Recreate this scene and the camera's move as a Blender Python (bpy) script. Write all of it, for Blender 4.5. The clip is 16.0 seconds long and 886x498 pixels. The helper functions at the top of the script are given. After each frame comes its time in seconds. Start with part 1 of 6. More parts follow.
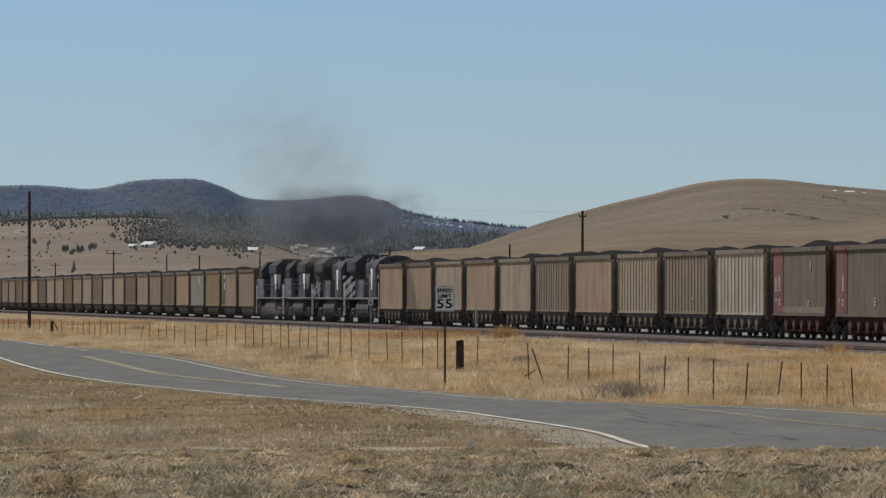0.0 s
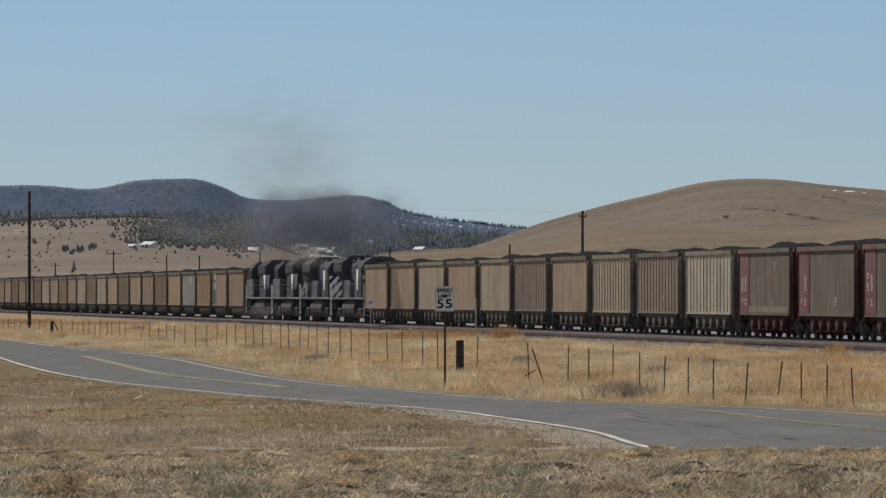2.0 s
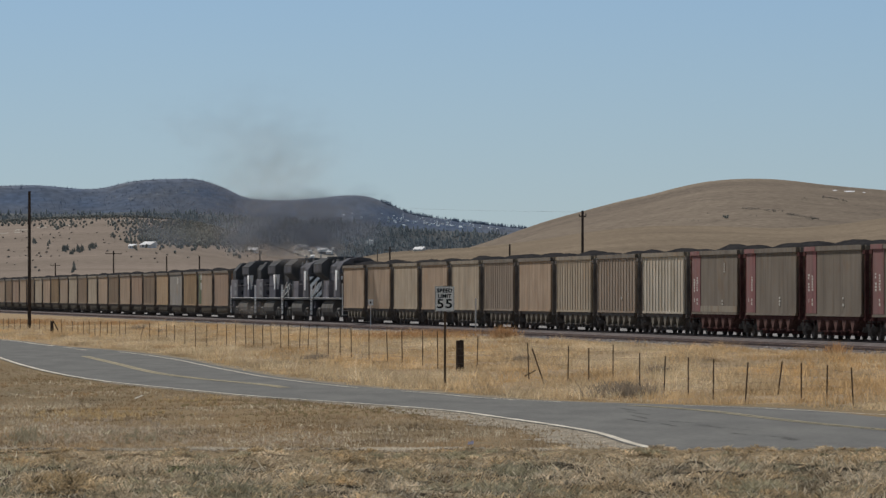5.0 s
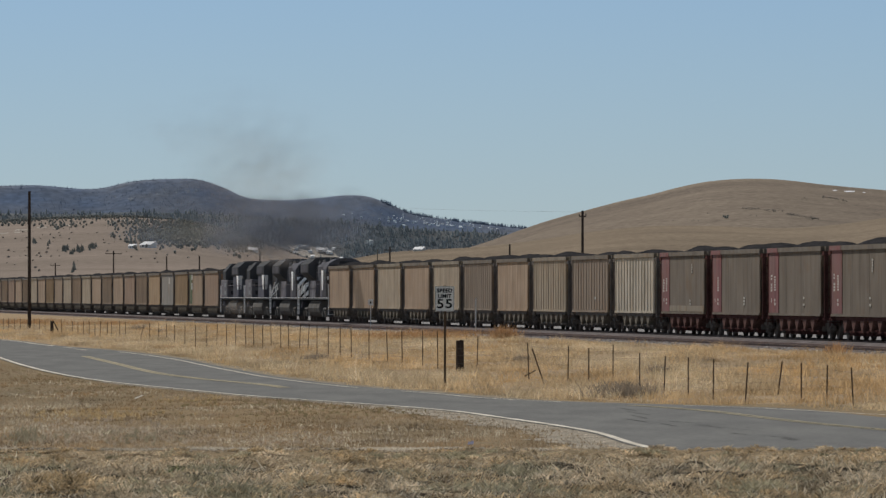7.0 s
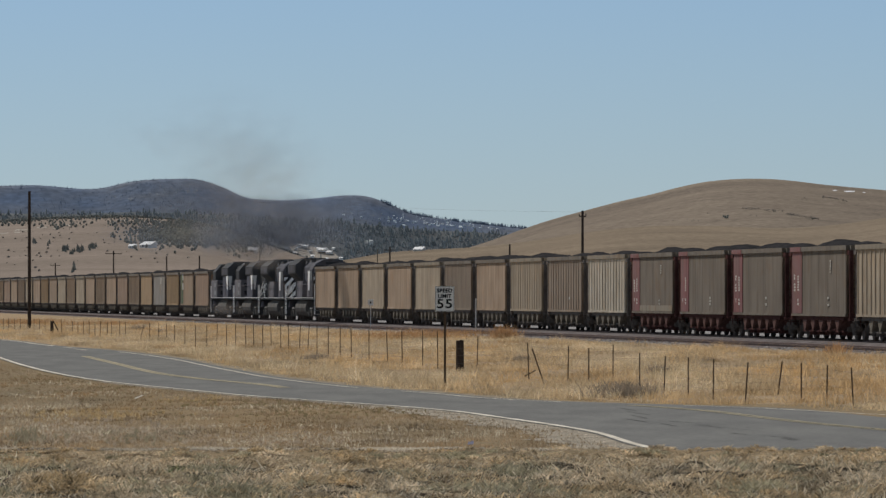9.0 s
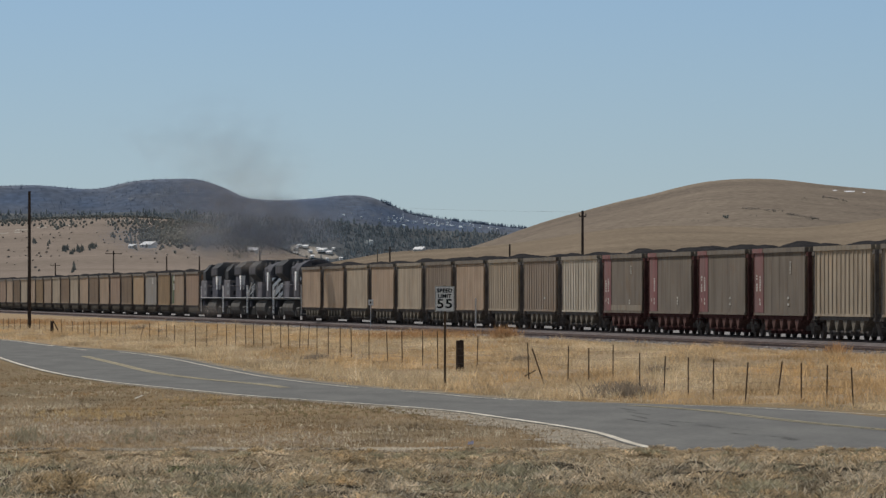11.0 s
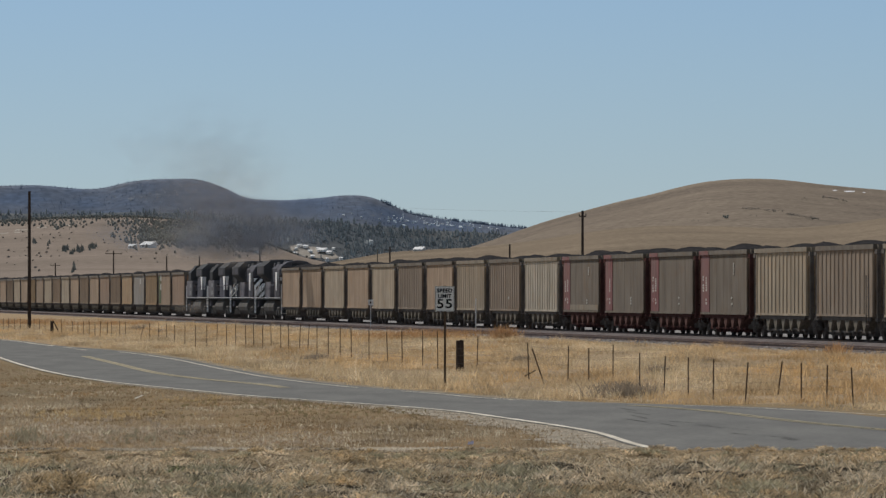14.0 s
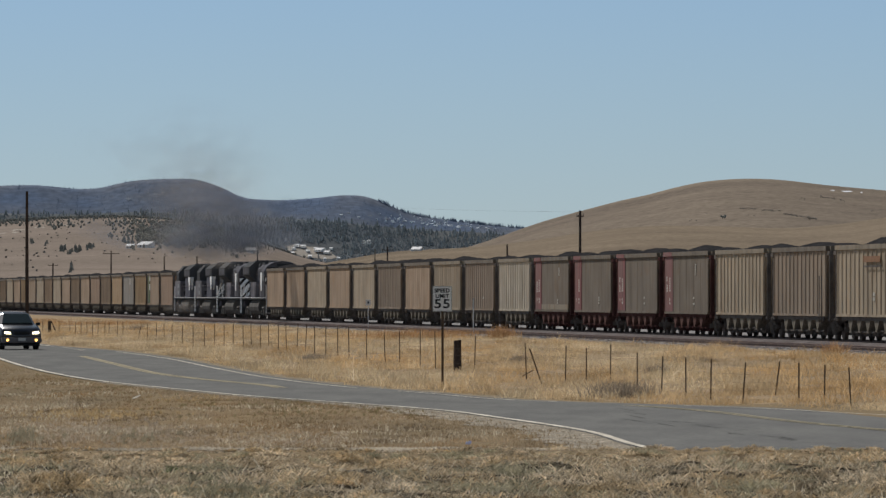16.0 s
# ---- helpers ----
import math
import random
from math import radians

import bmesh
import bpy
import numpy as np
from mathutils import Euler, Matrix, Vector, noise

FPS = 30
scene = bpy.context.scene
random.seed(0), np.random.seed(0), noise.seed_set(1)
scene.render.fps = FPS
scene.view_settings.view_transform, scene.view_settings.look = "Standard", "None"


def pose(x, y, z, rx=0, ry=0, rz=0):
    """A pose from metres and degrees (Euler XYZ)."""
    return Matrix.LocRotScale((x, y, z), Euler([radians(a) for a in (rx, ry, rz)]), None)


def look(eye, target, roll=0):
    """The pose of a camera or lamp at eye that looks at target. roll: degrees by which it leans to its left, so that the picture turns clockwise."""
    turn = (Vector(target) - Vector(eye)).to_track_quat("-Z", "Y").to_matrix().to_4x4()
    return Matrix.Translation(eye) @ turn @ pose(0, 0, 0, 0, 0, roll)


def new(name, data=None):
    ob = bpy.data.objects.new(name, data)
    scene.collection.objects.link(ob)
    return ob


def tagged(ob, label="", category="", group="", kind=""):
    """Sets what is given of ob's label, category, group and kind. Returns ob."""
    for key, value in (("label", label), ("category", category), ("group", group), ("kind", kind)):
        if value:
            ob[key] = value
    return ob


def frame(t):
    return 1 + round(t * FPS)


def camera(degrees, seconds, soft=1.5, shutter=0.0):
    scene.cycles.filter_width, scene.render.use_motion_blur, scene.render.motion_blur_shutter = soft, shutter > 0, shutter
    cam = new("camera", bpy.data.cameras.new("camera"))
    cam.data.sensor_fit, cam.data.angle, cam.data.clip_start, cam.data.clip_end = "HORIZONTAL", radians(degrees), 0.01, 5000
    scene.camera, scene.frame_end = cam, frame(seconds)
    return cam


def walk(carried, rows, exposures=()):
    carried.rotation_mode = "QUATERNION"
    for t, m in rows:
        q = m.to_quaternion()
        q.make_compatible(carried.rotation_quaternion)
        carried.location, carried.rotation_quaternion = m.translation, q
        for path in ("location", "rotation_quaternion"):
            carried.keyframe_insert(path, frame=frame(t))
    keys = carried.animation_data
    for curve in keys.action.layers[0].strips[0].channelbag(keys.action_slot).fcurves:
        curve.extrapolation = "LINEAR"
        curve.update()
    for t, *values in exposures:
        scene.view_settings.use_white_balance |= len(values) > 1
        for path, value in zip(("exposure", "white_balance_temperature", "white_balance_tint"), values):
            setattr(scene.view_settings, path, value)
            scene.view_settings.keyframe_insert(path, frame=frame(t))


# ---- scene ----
# The eye stands beside a side road, a long lens looks along the valley.
EYE = (0.0, 0.0, 2.5)
F = 12300.0                     # focal length of the long lens
PITCH = math.degrees(82 / F)
cam = camera(math.degrees(2 * math.atan(784 / F)), 16.0, soft=1.4)
STILL = pose(*EYE, 90 + PITCH, 0, 0)
TURNED = pose(*EYE, 90 + PITCH, 0, -math.degrees(4.3 / F))
walk(cam, [(0.0, STILL), (15.4, STILL), (15.6, pose(*EYE, 90 + PITCH, 0, -math.degrees(1.2 / F))), (15.8, pose(*EYE, 90 + PITCH, 0, -math.degrees(3.4 / F))), (16.0, TURNED)])

# ---- light ----
SUN_EL, SUN_AZ = 36.0, -22.0    # azimuth from the view direction towards the right
scene.view_settings.exposure = 0.3
scene.cycles.transparent_max_bounces = 32
world = bpy.data.worlds.new("world")
scene.world = world
world.use_nodes = True
wn = world.node_tree
sky = wn.nodes.new("ShaderNodeTexSky")
sky.sky_type = "NISHITA"
sky.sun_disc = False
sky.sun_elevation = radians(SUN_EL)
sky.sun_rotation = radians(SUN_AZ)
sky.altitude = 1300
sky.air_density = 1.0
sky.dust_density = 0.0
sky.ozone_density = 1.0
cool = wn.nodes.new("ShaderNodeMix")          # a clear, cool winter sky
cool.data_type, cool.blend_type = "RGBA", "MULTIPLY"
cool.inputs[0].default_value = 1.0
fill_tint = wn.nodes.new("ShaderNodeMix")          # cool tint low down; overhead, out of view, brightened as added fill
fill_tint.data_type = "RGBA"
fill_tint.inputs[6].default_value = (0.705, 0.90, 1.335, 1)
fill_tint.inputs[7].default_value = (2.5, 1.95, 1.45, 1)
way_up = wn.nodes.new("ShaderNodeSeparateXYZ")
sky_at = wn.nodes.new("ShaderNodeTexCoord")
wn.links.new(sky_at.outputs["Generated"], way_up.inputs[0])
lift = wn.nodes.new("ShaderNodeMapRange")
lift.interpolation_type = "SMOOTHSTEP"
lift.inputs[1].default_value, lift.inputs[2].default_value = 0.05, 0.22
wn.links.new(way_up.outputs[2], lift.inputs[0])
wn.links.new(lift.outputs[0], fill_tint.inputs[0])
wn.links.new(fill_tint.outputs[2], cool.inputs[7])
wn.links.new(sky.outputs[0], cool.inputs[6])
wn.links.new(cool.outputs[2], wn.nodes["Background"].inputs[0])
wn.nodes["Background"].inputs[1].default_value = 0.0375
sun = new("sun", bpy.data.lights.new("sun", "SUN"))
sun.data.energy = 3.9
sun.data.angle = radians(0.53)
sun.data.color = (1.0, 0.957, 0.91)
sa, se = radians(SUN_AZ), radians(SUN_EL)
SUN_DIR = Vector((math.sin(sa) * math.cos(se), math.cos(sa) * math.cos(se), math.sin(se)))
sun.matrix_world = look((0, 0, 60), Vector((0, 0, 60)) - SUN_DIR)


# ---- materials ----
def material(name, rgb, rough=0.8, metal=0.0, vary=0.25, scale=2.0, fine=25.0, bump=0.0, tint=None, random=0.0, spec=0.0, stretch=1.0):
    """A surface with stains at one scale and grain at another, in world or object space."""
    m = bpy.data.materials.new(name)
    m.use_nodes = True
    nt = m.node_tree
    b = nt.nodes["Principled BSDF"]
    b.inputs["Roughness"].default_value = rough
    b.inputs["Metallic"].default_value = metal
    b.inputs["Specular IOR Level"].default_value = spec
    tc = nt.nodes.new("ShaderNodeTexCoord")
    n1 = nt.nodes.new("ShaderNodeTexNoise")
    n1.inputs["Scale"].default_value = scale
    n1.inputs["Detail"].default_value = 6
    n2 = nt.nodes.new("ShaderNodeTexNoise")
    n2.inputs["Scale"].default_value = fine
    n2.inputs["Detail"].default_value = 3
    mp = nt.nodes.new("ShaderNodeMapping")        # stains drawn out along the valley
    mp.inputs["Scale"].default_value = (1.0, stretch, 1.0)
    nt.links.new(tc.outputs["Object"], mp.inputs[0])
    nt.links.new(mp.outputs[0], n1.inputs["Vector"])
    nt.links.new(tc.outputs["Object"], n2.inputs["Vector"])
    tint = tint or tuple(c * (1 - vary) for c in rgb)
    mix = nt.nodes.new("ShaderNodeMix")
    mix.data_type = "RGBA"
    mix.inputs[6].default_value = (*rgb, 1)
    mix.inputs[7].default_value = (*tint, 1)
    ramp = nt.nodes.new("ShaderNodeMapRange")
    ramp.inputs[1].default_value, ramp.inputs[2].default_value = 0.35, 0.68
    nt.links.new(n1.outputs[0], ramp.inputs[0])
    nt.links.new(ramp.outputs[0], mix.inputs[0])
    mul = nt.nodes.new("ShaderNodeMix")
    mul.data_type, mul.blend_type = "RGBA", "MULTIPLY"
    mul.inputs[0].default_value = 1.0
    g = nt.nodes.new("ShaderNodeMapRange")
    g.inputs[1].default_value, g.inputs[2].default_value = 0.25, 0.75
    g.inputs[3].default_value, g.inputs[4].default_value = 1 - vary, 1 + vary * 0.6
    nt.links.new(n2.outputs[0], g.inputs[0])
    nt.links.new(mix.outputs[2], mul.inputs[6])
    nt.links.new(g.outputs[0], mul.inputs[7])
    out = mul.outputs[2]
    if random:
        geo = nt.nodes.new("ShaderNodeNewGeometry")
        r = nt.nodes.new("ShaderNodeMapRange")
        r.inputs[3].default_value, r.inputs[4].default_value = 1 - random, 1 + random
        nt.links.new(geo.outputs["Random Per Island"], r.inputs[0])
        mr = nt.nodes.new("ShaderNodeMix")
        mr.data_type, mr.blend_type = "RGBA", "MULTIPLY"
        mr.inputs[0].default_value = 1.0
        nt.links.new(out, mr.inputs[6])
        nt.links.new(r.outputs[0], mr.inputs[7])
        out = mr.outputs[2]
    nt.links.new(out, b.inputs["Base Color"])
    if bump:
        bp = nt.nodes.new("ShaderNodeBump")
        bp.inputs["Strength"].default_value = bump
        bp.inputs["Distance"].default_value = 0.05
        nt.links.new(n2.outputs[0], bp.inputs["Height"])
        nt.links.new(bp.outputs[0], b.inputs["Normal"])
    return m


def car_paint(name, rgb, dirt=(0.20, 0.155, 0.105), amount=0.5, spec=0.05):
    """Faded hopper paint: dust in patches, streaks running down the sheets, coarse grime near the sill."""
    m = bpy.data.materials.new(name)
    m.use_nodes = True
    nt = m.node_tree
    b = nt.nodes["Principled BSDF"]
    b.inputs["Roughness"].default_value = 0.75
    b.inputs["Specular IOR Level"].default_value = spec
    tc = nt.nodes.new("ShaderNodeTexCoord")
    mp = nt.nodes.new("ShaderNodeMapping")
    mp.inputs["Scale"].default_value = (0.9, 0.9, 0.16)
    info = nt.nodes.new("ShaderNodeObjectInfo")
    off = nt.nodes.new("ShaderNodeVectorMath")
    off.operation = "SCALE"
    off.inputs[0].default_value = (37, 17, 5)
    nt.links.new(info.outputs["Random"], off.inputs["Scale"])
    add = nt.nodes.new("ShaderNodeVectorMath")
    nt.links.new(tc.outputs["Object"], add.inputs[0])
    nt.links.new(off.outputs[0], add.inputs[1])
    nt.links.new(add.outputs[0], mp.inputs["Vector"])
    streak = nt.nodes.new("ShaderNodeTexNoise")
    streak.inputs["Scale"].default_value = 1.0
    streak.inputs["Detail"].default_value = 4
    nt.links.new(mp.outputs[0], streak.inputs["Vector"])
    patch = nt.nodes.new("ShaderNodeTexNoise")
    patch.inputs["Scale"].default_value = 0.55
    patch.inputs["Detail"].default_value = 5
    nt.links.new(add.outputs[0], patch.inputs["Vector"])
    s = nt.nodes.new("ShaderNodeMath")
    s.operation = "ADD"
    nt.links.new(streak.outputs[0], s.inputs[0])
    nt.links.new(patch.outputs[0], s.inputs[1])
    r = nt.nodes.new("ShaderNodeMapRange")
    r.inputs[1].default_value, r.inputs[2].default_value = 0.85, 1.22
    r.inputs[4].default_value = amount
    nt.links.new(s.outputs[0], r.inputs[0])
    mix = nt.nodes.new("ShaderNodeMix")
    mix.data_type = "RGBA"
    mix.inputs[6].default_value = (*rgb, 1)
    mix.inputs[7].default_value = (*dirt, 1)
    nt.links.new(r.outputs[0], mix.inputs[0])
    # dark runs down the sheets, and rusty blooms
    fall = nt.nodes.new("ShaderNodeMapping")
    fall.inputs["Scale"].default_value = (1.7, 1.7, 0.22)
    nt.links.new(add.outputs[0], fall.inputs["Vector"])
    colour = mix.outputs[2]
    for vec, size, lo, hi, most, rgb2 in ((fall.outputs[0], 1.0, 0.48, 0.66, 0.38, (0.42, 0.40, 0.40)), (add.outputs[0], 0.9, 0.54, 0.70, 0.5, (1.02, 0.80, 0.60)), (add.outputs[0], 0.35, 0.46, 0.62, 0.3, (0.74, 0.73, 0.73))):
        nz = nt.nodes.new("ShaderNodeTexNoise")
        nz.inputs["Scale"].default_value = size
        nz.inputs["Detail"].default_value = 5
        nt.links.new(vec, nz.inputs["Vector"])
        rr = nt.nodes.new("ShaderNodeMapRange")
        rr.inputs[1].default_value, rr.inputs[2].default_value, rr.inputs[4].default_value = lo, hi, most
        nt.links.new(nz.outputs[0], rr.inputs[0])
        wash = nt.nodes.new("ShaderNodeMix")
        wash.data_type, wash.blend_type = "RGBA", "MULTIPLY"
        wash.inputs[7].default_value = (*rgb2, 1)
        nt.links.new(rr.outputs[0], wash.inputs[0])
        nt.links.new(colour, wash.inputs[6])
        colour = wash.outputs[2]
    nt.links.new(colour, b.inputs["Base Color"])
    return m


def glow(name, rgb, power):
    m = bpy.data.materials.new(name)
    m.use_nodes = True
    b = m.node_tree.nodes["Principled BSDF"]
    b.inputs["Emission Color"].default_value = (*rgb, 1)
    b.inputs["Emission Strength"].default_value = power
    b.inputs["Base Color"].default_value = (*rgb, 1)
    return m


def glass(name, rgb=(0.02, 0.025, 0.03)):
    m = bpy.data.materials.new(name)
    m.use_nodes = True
    b = m.node_tree.nodes["Principled BSDF"]
    b.inputs["Base Color"].default_value = (*rgb, 1)
    b.inputs["Roughness"].default_value = 0.08
    return m


# ---- building helpers ----
def box(bm, x0, x1, y0, y1, z0, z1, taper=0.0):
    """A block; taper draws the top in on all sides."""
    vs = [bm.verts.new(p) for p in ((x0, y0, z0), (x1, y0, z0), (x1, y1, z0), (x0, y1, z0),
          (x0 + taper, y0 + taper, z1), (x1 - taper, y0 + taper, z1), (x1 - taper, y1 - taper, z1), (x0 + taper, y1 - taper, z1))]
    for q in ((0, 3, 2, 1), (4, 5, 6, 7), (0, 1, 5, 4), (1, 2, 6, 5), (2, 3, 7, 6), (3, 0, 4, 7)):
        bm.faces.new([vs[i] for i in q])


def prism(bm, outline, y0, y1, axis="y"):
    """An outline in the x-z plane (or x-y, y-z) drawn out along the third axis."""
    def at(p, q):
        return (p[0], q, p[1]) if axis == "y" else (p[0], p[1], q) if axis == "z" else (q, p[0], p[1])
    a = [bm.verts.new(at(p, y0)) for p in outline]
    b = [bm.verts.new(at(p, y1)) for p in outline]
    n = len(outline)
    bm.faces.new(a)
    bm.faces.new(b[::-1])
    for i in range(n):
        bm.faces.new((a[i], b[i], b[(i + 1) % n], a[(i + 1) % n]))


def rod(bm, p, q, r0, r1=None, n=8):
    """A round bar between two points."""
    r1 = r0 if r1 is None else r1
    p, q = Vector(p), Vector(q)
    w = (q - p).normalized()
    u = w.orthogonal().normalized()
    v = w.cross(u)
    a = [bm.verts.new(p + (u * math.cos(t) + v * math.sin(t)) * r0) for t in (2 * math.pi * i / n for i in range(n))]
    b = [bm.verts.new(q + (u * math.cos(t) + v * math.sin(t)) * r1) for t in (2 * math.pi * i / n for i in range(n))]
    for i in range(n):
        bm.faces.new((a[i], a[(i + 1) % n], b[(i + 1) % n], b[i]))
    bm.faces.new(a[::-1])
    bm.faces.new(b)


def mesh_of(name, bm, bevel=0.0, smooth=False):
    if bevel:
        bmesh.ops.bevel(bm, geom=list(bm.edges), offset=bevel, segments=1, affect="EDGES", clamp_overlap=True)
    bmesh.ops.recalc_face_normals(bm, faces=bm.faces)
    me = bpy.data.meshes.new(name)
    bm.to_mesh(me)
    bm.free()
    if smooth:
        me.polygons.foreach_set("use_smooth", [True] * len(me.polygons))
    return me


def part(name, data, mat, parent=None, label="", bevel=0.0, smooth=False, at=None):
    """Links a bmesh, or a mesh that is shared, as one object under a thing or a part."""
    me = mesh_of(name, data, bevel, smooth) if isinstance(data, bmesh.types.BMesh) else data
    if not me.materials:
        me.materials.append(mat)
    ob = new(name, me)
    if me.materials[0] is not mat:
        ob.material_slots[0].link = "OBJECT"
        ob.material_slots[0].material = mat
    ob.parent = parent
    if at is not None:
        ob.matrix_basis = at
    if label:
        tagged(ob, label)
    return ob


def made(draw, *args, **kw):
    bm = bmesh.new()
    draw(bm, *args, **kw)
    return bm


def sheet(name, verts, faces, mat, smooth=True):
    """One mesh from arrays of corners and four-cornered or three-cornered faces."""
    verts, faces = np.asarray(verts, np.float32), np.asarray(faces, np.int32)
    me = bpy.data.meshes.new(name)
    k = faces.shape[1]
    me.vertices.add(len(verts))
    me.vertices.foreach_set("co", verts.ravel())
    me.loops.add(faces.size)
    me.loops.foreach_set("vertex_index", faces.ravel())
    me.polygons.add(len(faces))
    me.polygons.foreach_set("loop_start", np.arange(0, faces.size, k, dtype=np.int32))
    me.polygons.foreach_set("use_smooth", np.full(len(faces), smooth))
    me.update(calc_edges=True)
    me.validate()
    me.materials.append(mat)
    return new(name, me)


def grid_faces(rows, cols):
    i = np.arange(rows * cols).reshape(rows, cols)
    return np.stack([i[:-1, :-1], i[:-1, 1:], i[1:, 1:], i[1:, :-1]], -1).reshape(-1, 4)


def waves(x, y, seed, octaves=4, length=10.0):
    """Smooth uneven relief from sines that don't repeat in the view, about -1 to 1."""
    rng = np.random.default_rng(seed)
    out = np.zeros_like(x, dtype=float)
    amp, total = 1.0, 0.0
    for o in range(octaves):
        for k in range(4):
            a, ph = rng.uniform(0, 2 * math.pi, 2)
            w = 2 * math.pi / (length / 2 ** o) * rng.uniform(0.7, 1.4)
            out += amp * np.sin(w * (x * math.cos(a) + y * math.sin(a)) + ph) / 2.0
        total += amp
        amp *= 0.55
    return out / total


def step(a, b, v):
    q = np.clip((v - a) / (b - a), 0, 1)
    return q * q * (3 - 2 * q)


# ---- the plan ----
# The track runs straight, away to the left; v is the distance from the train's middle line, towards the far side positive.
TURN = math.atan(1467 / F)
AWAY = Vector((-math.sin(TURN), math.cos(TURN), 0))
NEAR = -AWAY
SIDE = Vector((math.cos(TURN), math.sin(TURN), 0))
RAIL = 0.58
PITCH_CAR = 16.18
START = Vector((-114 * 473 / F, 473.0, 0)) + SIDE * 1.6   # near-side corner of the first car at rest time 0


def track_point(s, v=0.0, z=0.0):
    """s metres from the start towards the camera, v across, z above the ground datum."""
    p = START + NEAR * s + SIDE * v
    return Vector((p.x, p.y, z))


def track_v(x, y):
    return (x - START.x) * SIDE.x + (y - START.y) * SIDE.y


# The road's edges: distance ahead, then how far across.
NEAR_EDGE = ((60, 16.0), (90, 6.5), (100, 4.9), (114, 3.4), (128, 2.7), (141, 1.33), (151, 0.07), (164, -2.75), (169, -3.95), (187.5, -7.38), (200, -9.5), (209, -10.75), (223, -12.4), (246, -14.76), (282, -18.08), (300, -19.75), (320, -22.6), (360, -30.5), (420, -43.5), (700, -105.0))
FAR_EDGE = ((60, 30.0), (110, 19.0), (135, 12.3), (146, 9.3), (156, 6.5), (163, 2.86), (178, -0.35), (190, -2.5), (208, -4.8), (236, -7.4), (277, -10.9), (310, -14.5), (342, -19.0), (389, -24.6), (420, -30.0), (500, -46.0), (700, -88.0))
MIDDLE_A = ((187, -4.2), (191, -4.6), (209, -7.4), (223, -9.15), (233, -10.1), (251, -11.67), (270, -13.35), (285, -14.68), (300, -16.0))
MIDDLE_B = ((110, 11.5), (129, 8.2), (138.5, 6.9), (151, 5.6), (160, 3.9))


def along(table, y):
    """Smooth cubic through a short table."""
    t = np.array([p[0] for p in table], float)
    v = np.array([p[1] for p in table], float)
    d = np.gradient(v, t)
    y = np.atleast_1d(np.asarray(y, float))
    i = np.clip(np.searchsorted(t, y) - 1, 0, len(t) - 2)
    h = t[i + 1] - t[i]
    u = np.clip((y - t[i]) / h, 0, 1)
    return (v[i] * (1 + 2 * u) * (1 - u) ** 2 + h * d[i] * u * (1 - u) ** 2 + v[i + 1] * u * u * (3 - 2 * u) + h * d[i + 1] * u * u * (u - 1))


def road_near(x, y):
    """1 on the road, falling to 0 a few metres off it."""
    a, b = along(NEAR_EDGE, y), along(FAR_EDGE, y)
    off = np.maximum(np.maximum(a - x, x - b), 0)
    off = np.where((y < 60) | (y > 700), 99, off)
    return 1 - step(0.3, 3.0, off)


BANK = np.random.default_rng(17)
MOUNDS = [(BANK.uniform(-8, 8), BANK.uniform(64, 99), BANK.uniform(0.12, 0.42), BANK.uniform(0.3, 1.1), BANK.uniform(0.03, 0.10)) for _ in range(330)]
MOUNDS += [(1.05, 77.5, 0.45, 2.0, 0.09), (2.0, 80.0, 0.5, 1.6, 0.10), (3.4, 88.0, 0.5, 1.6, 0.09), (-1.2, 84.0, 0.5, 1.5, 0.08)]


def mounds(x, y):
    """Hummocks of old matted grass on the near bank, undercut on the side of the side road."""
    z = np.zeros_like(x)
    inside = (y > 60) & (y < 101) & (np.abs(x) < 12)
    xs_, ys_ = x[inside], y[inside]
    out = np.zeros_like(xs_)
    for mx, my, wide, deep, tall in MOUNDS:
        dx = (xs_ - mx - 0.12 * np.sin(ys_ * 2.1 + mx)) / wide
        dy = ys_ - my - 0.10 * np.sin(xs_ * 5.1 + my) - 0.07 * np.sin(xs_ * 11.3 + 2 * my)
        out = np.maximum(out, tall * np.exp(-dx * dx) * np.where(dy < 0, step(-0.22, 0.0, dy), np.exp(-(dy / deep) ** 2)))
    z[inside] = out
    return z


def height(x, y):
    """The lie of the land round the road and the track."""
    x, y = np.asarray(x, float), np.asarray(y, float)
    shape_ = np.shape(x + y)
    x, y = np.atleast_1d(x + 0 * y), np.atleast_1d(y + 0 * x)
    return (lie(x, y) + mounds(x, y)).reshape(shape_)


def lie(x, y):
    v = track_v(x, y)
    z = 0.36 * step(-30, -9, v) - 0.30 * step(8, 22, v)
    rise = 0.13 + 0.075 * step(72, 94, y) + 0.65 * (1 - step(0, 62, y))
    left = step(0.9, -0.9, x)
    rise = rise - 0.03 * left * step(80, 92, y) * (1 - step(97, 103, y))
    berm = rise * (1 - step(101, 114, y)) + 0.035 * waves(x, y, 3, 3, 2.6) * step(20, 70, y) * (1 - step(100, 115, y))
    rough = 0.05 * waves(x, y, 5, 4, 12.0) * step(105, 125, y) * (1 - step(900, 1500, y))
    road = road_near(x, y)
    z = z + rough * (1 - 0.97 * road) * (1 - step(-14, -8, v) * (1 - step(6, 12, v))) - 0.016 * road
    z = z * step(80, 130, y) + berm * (1 - 0.9 * road * step(104, 112, y))
    return z


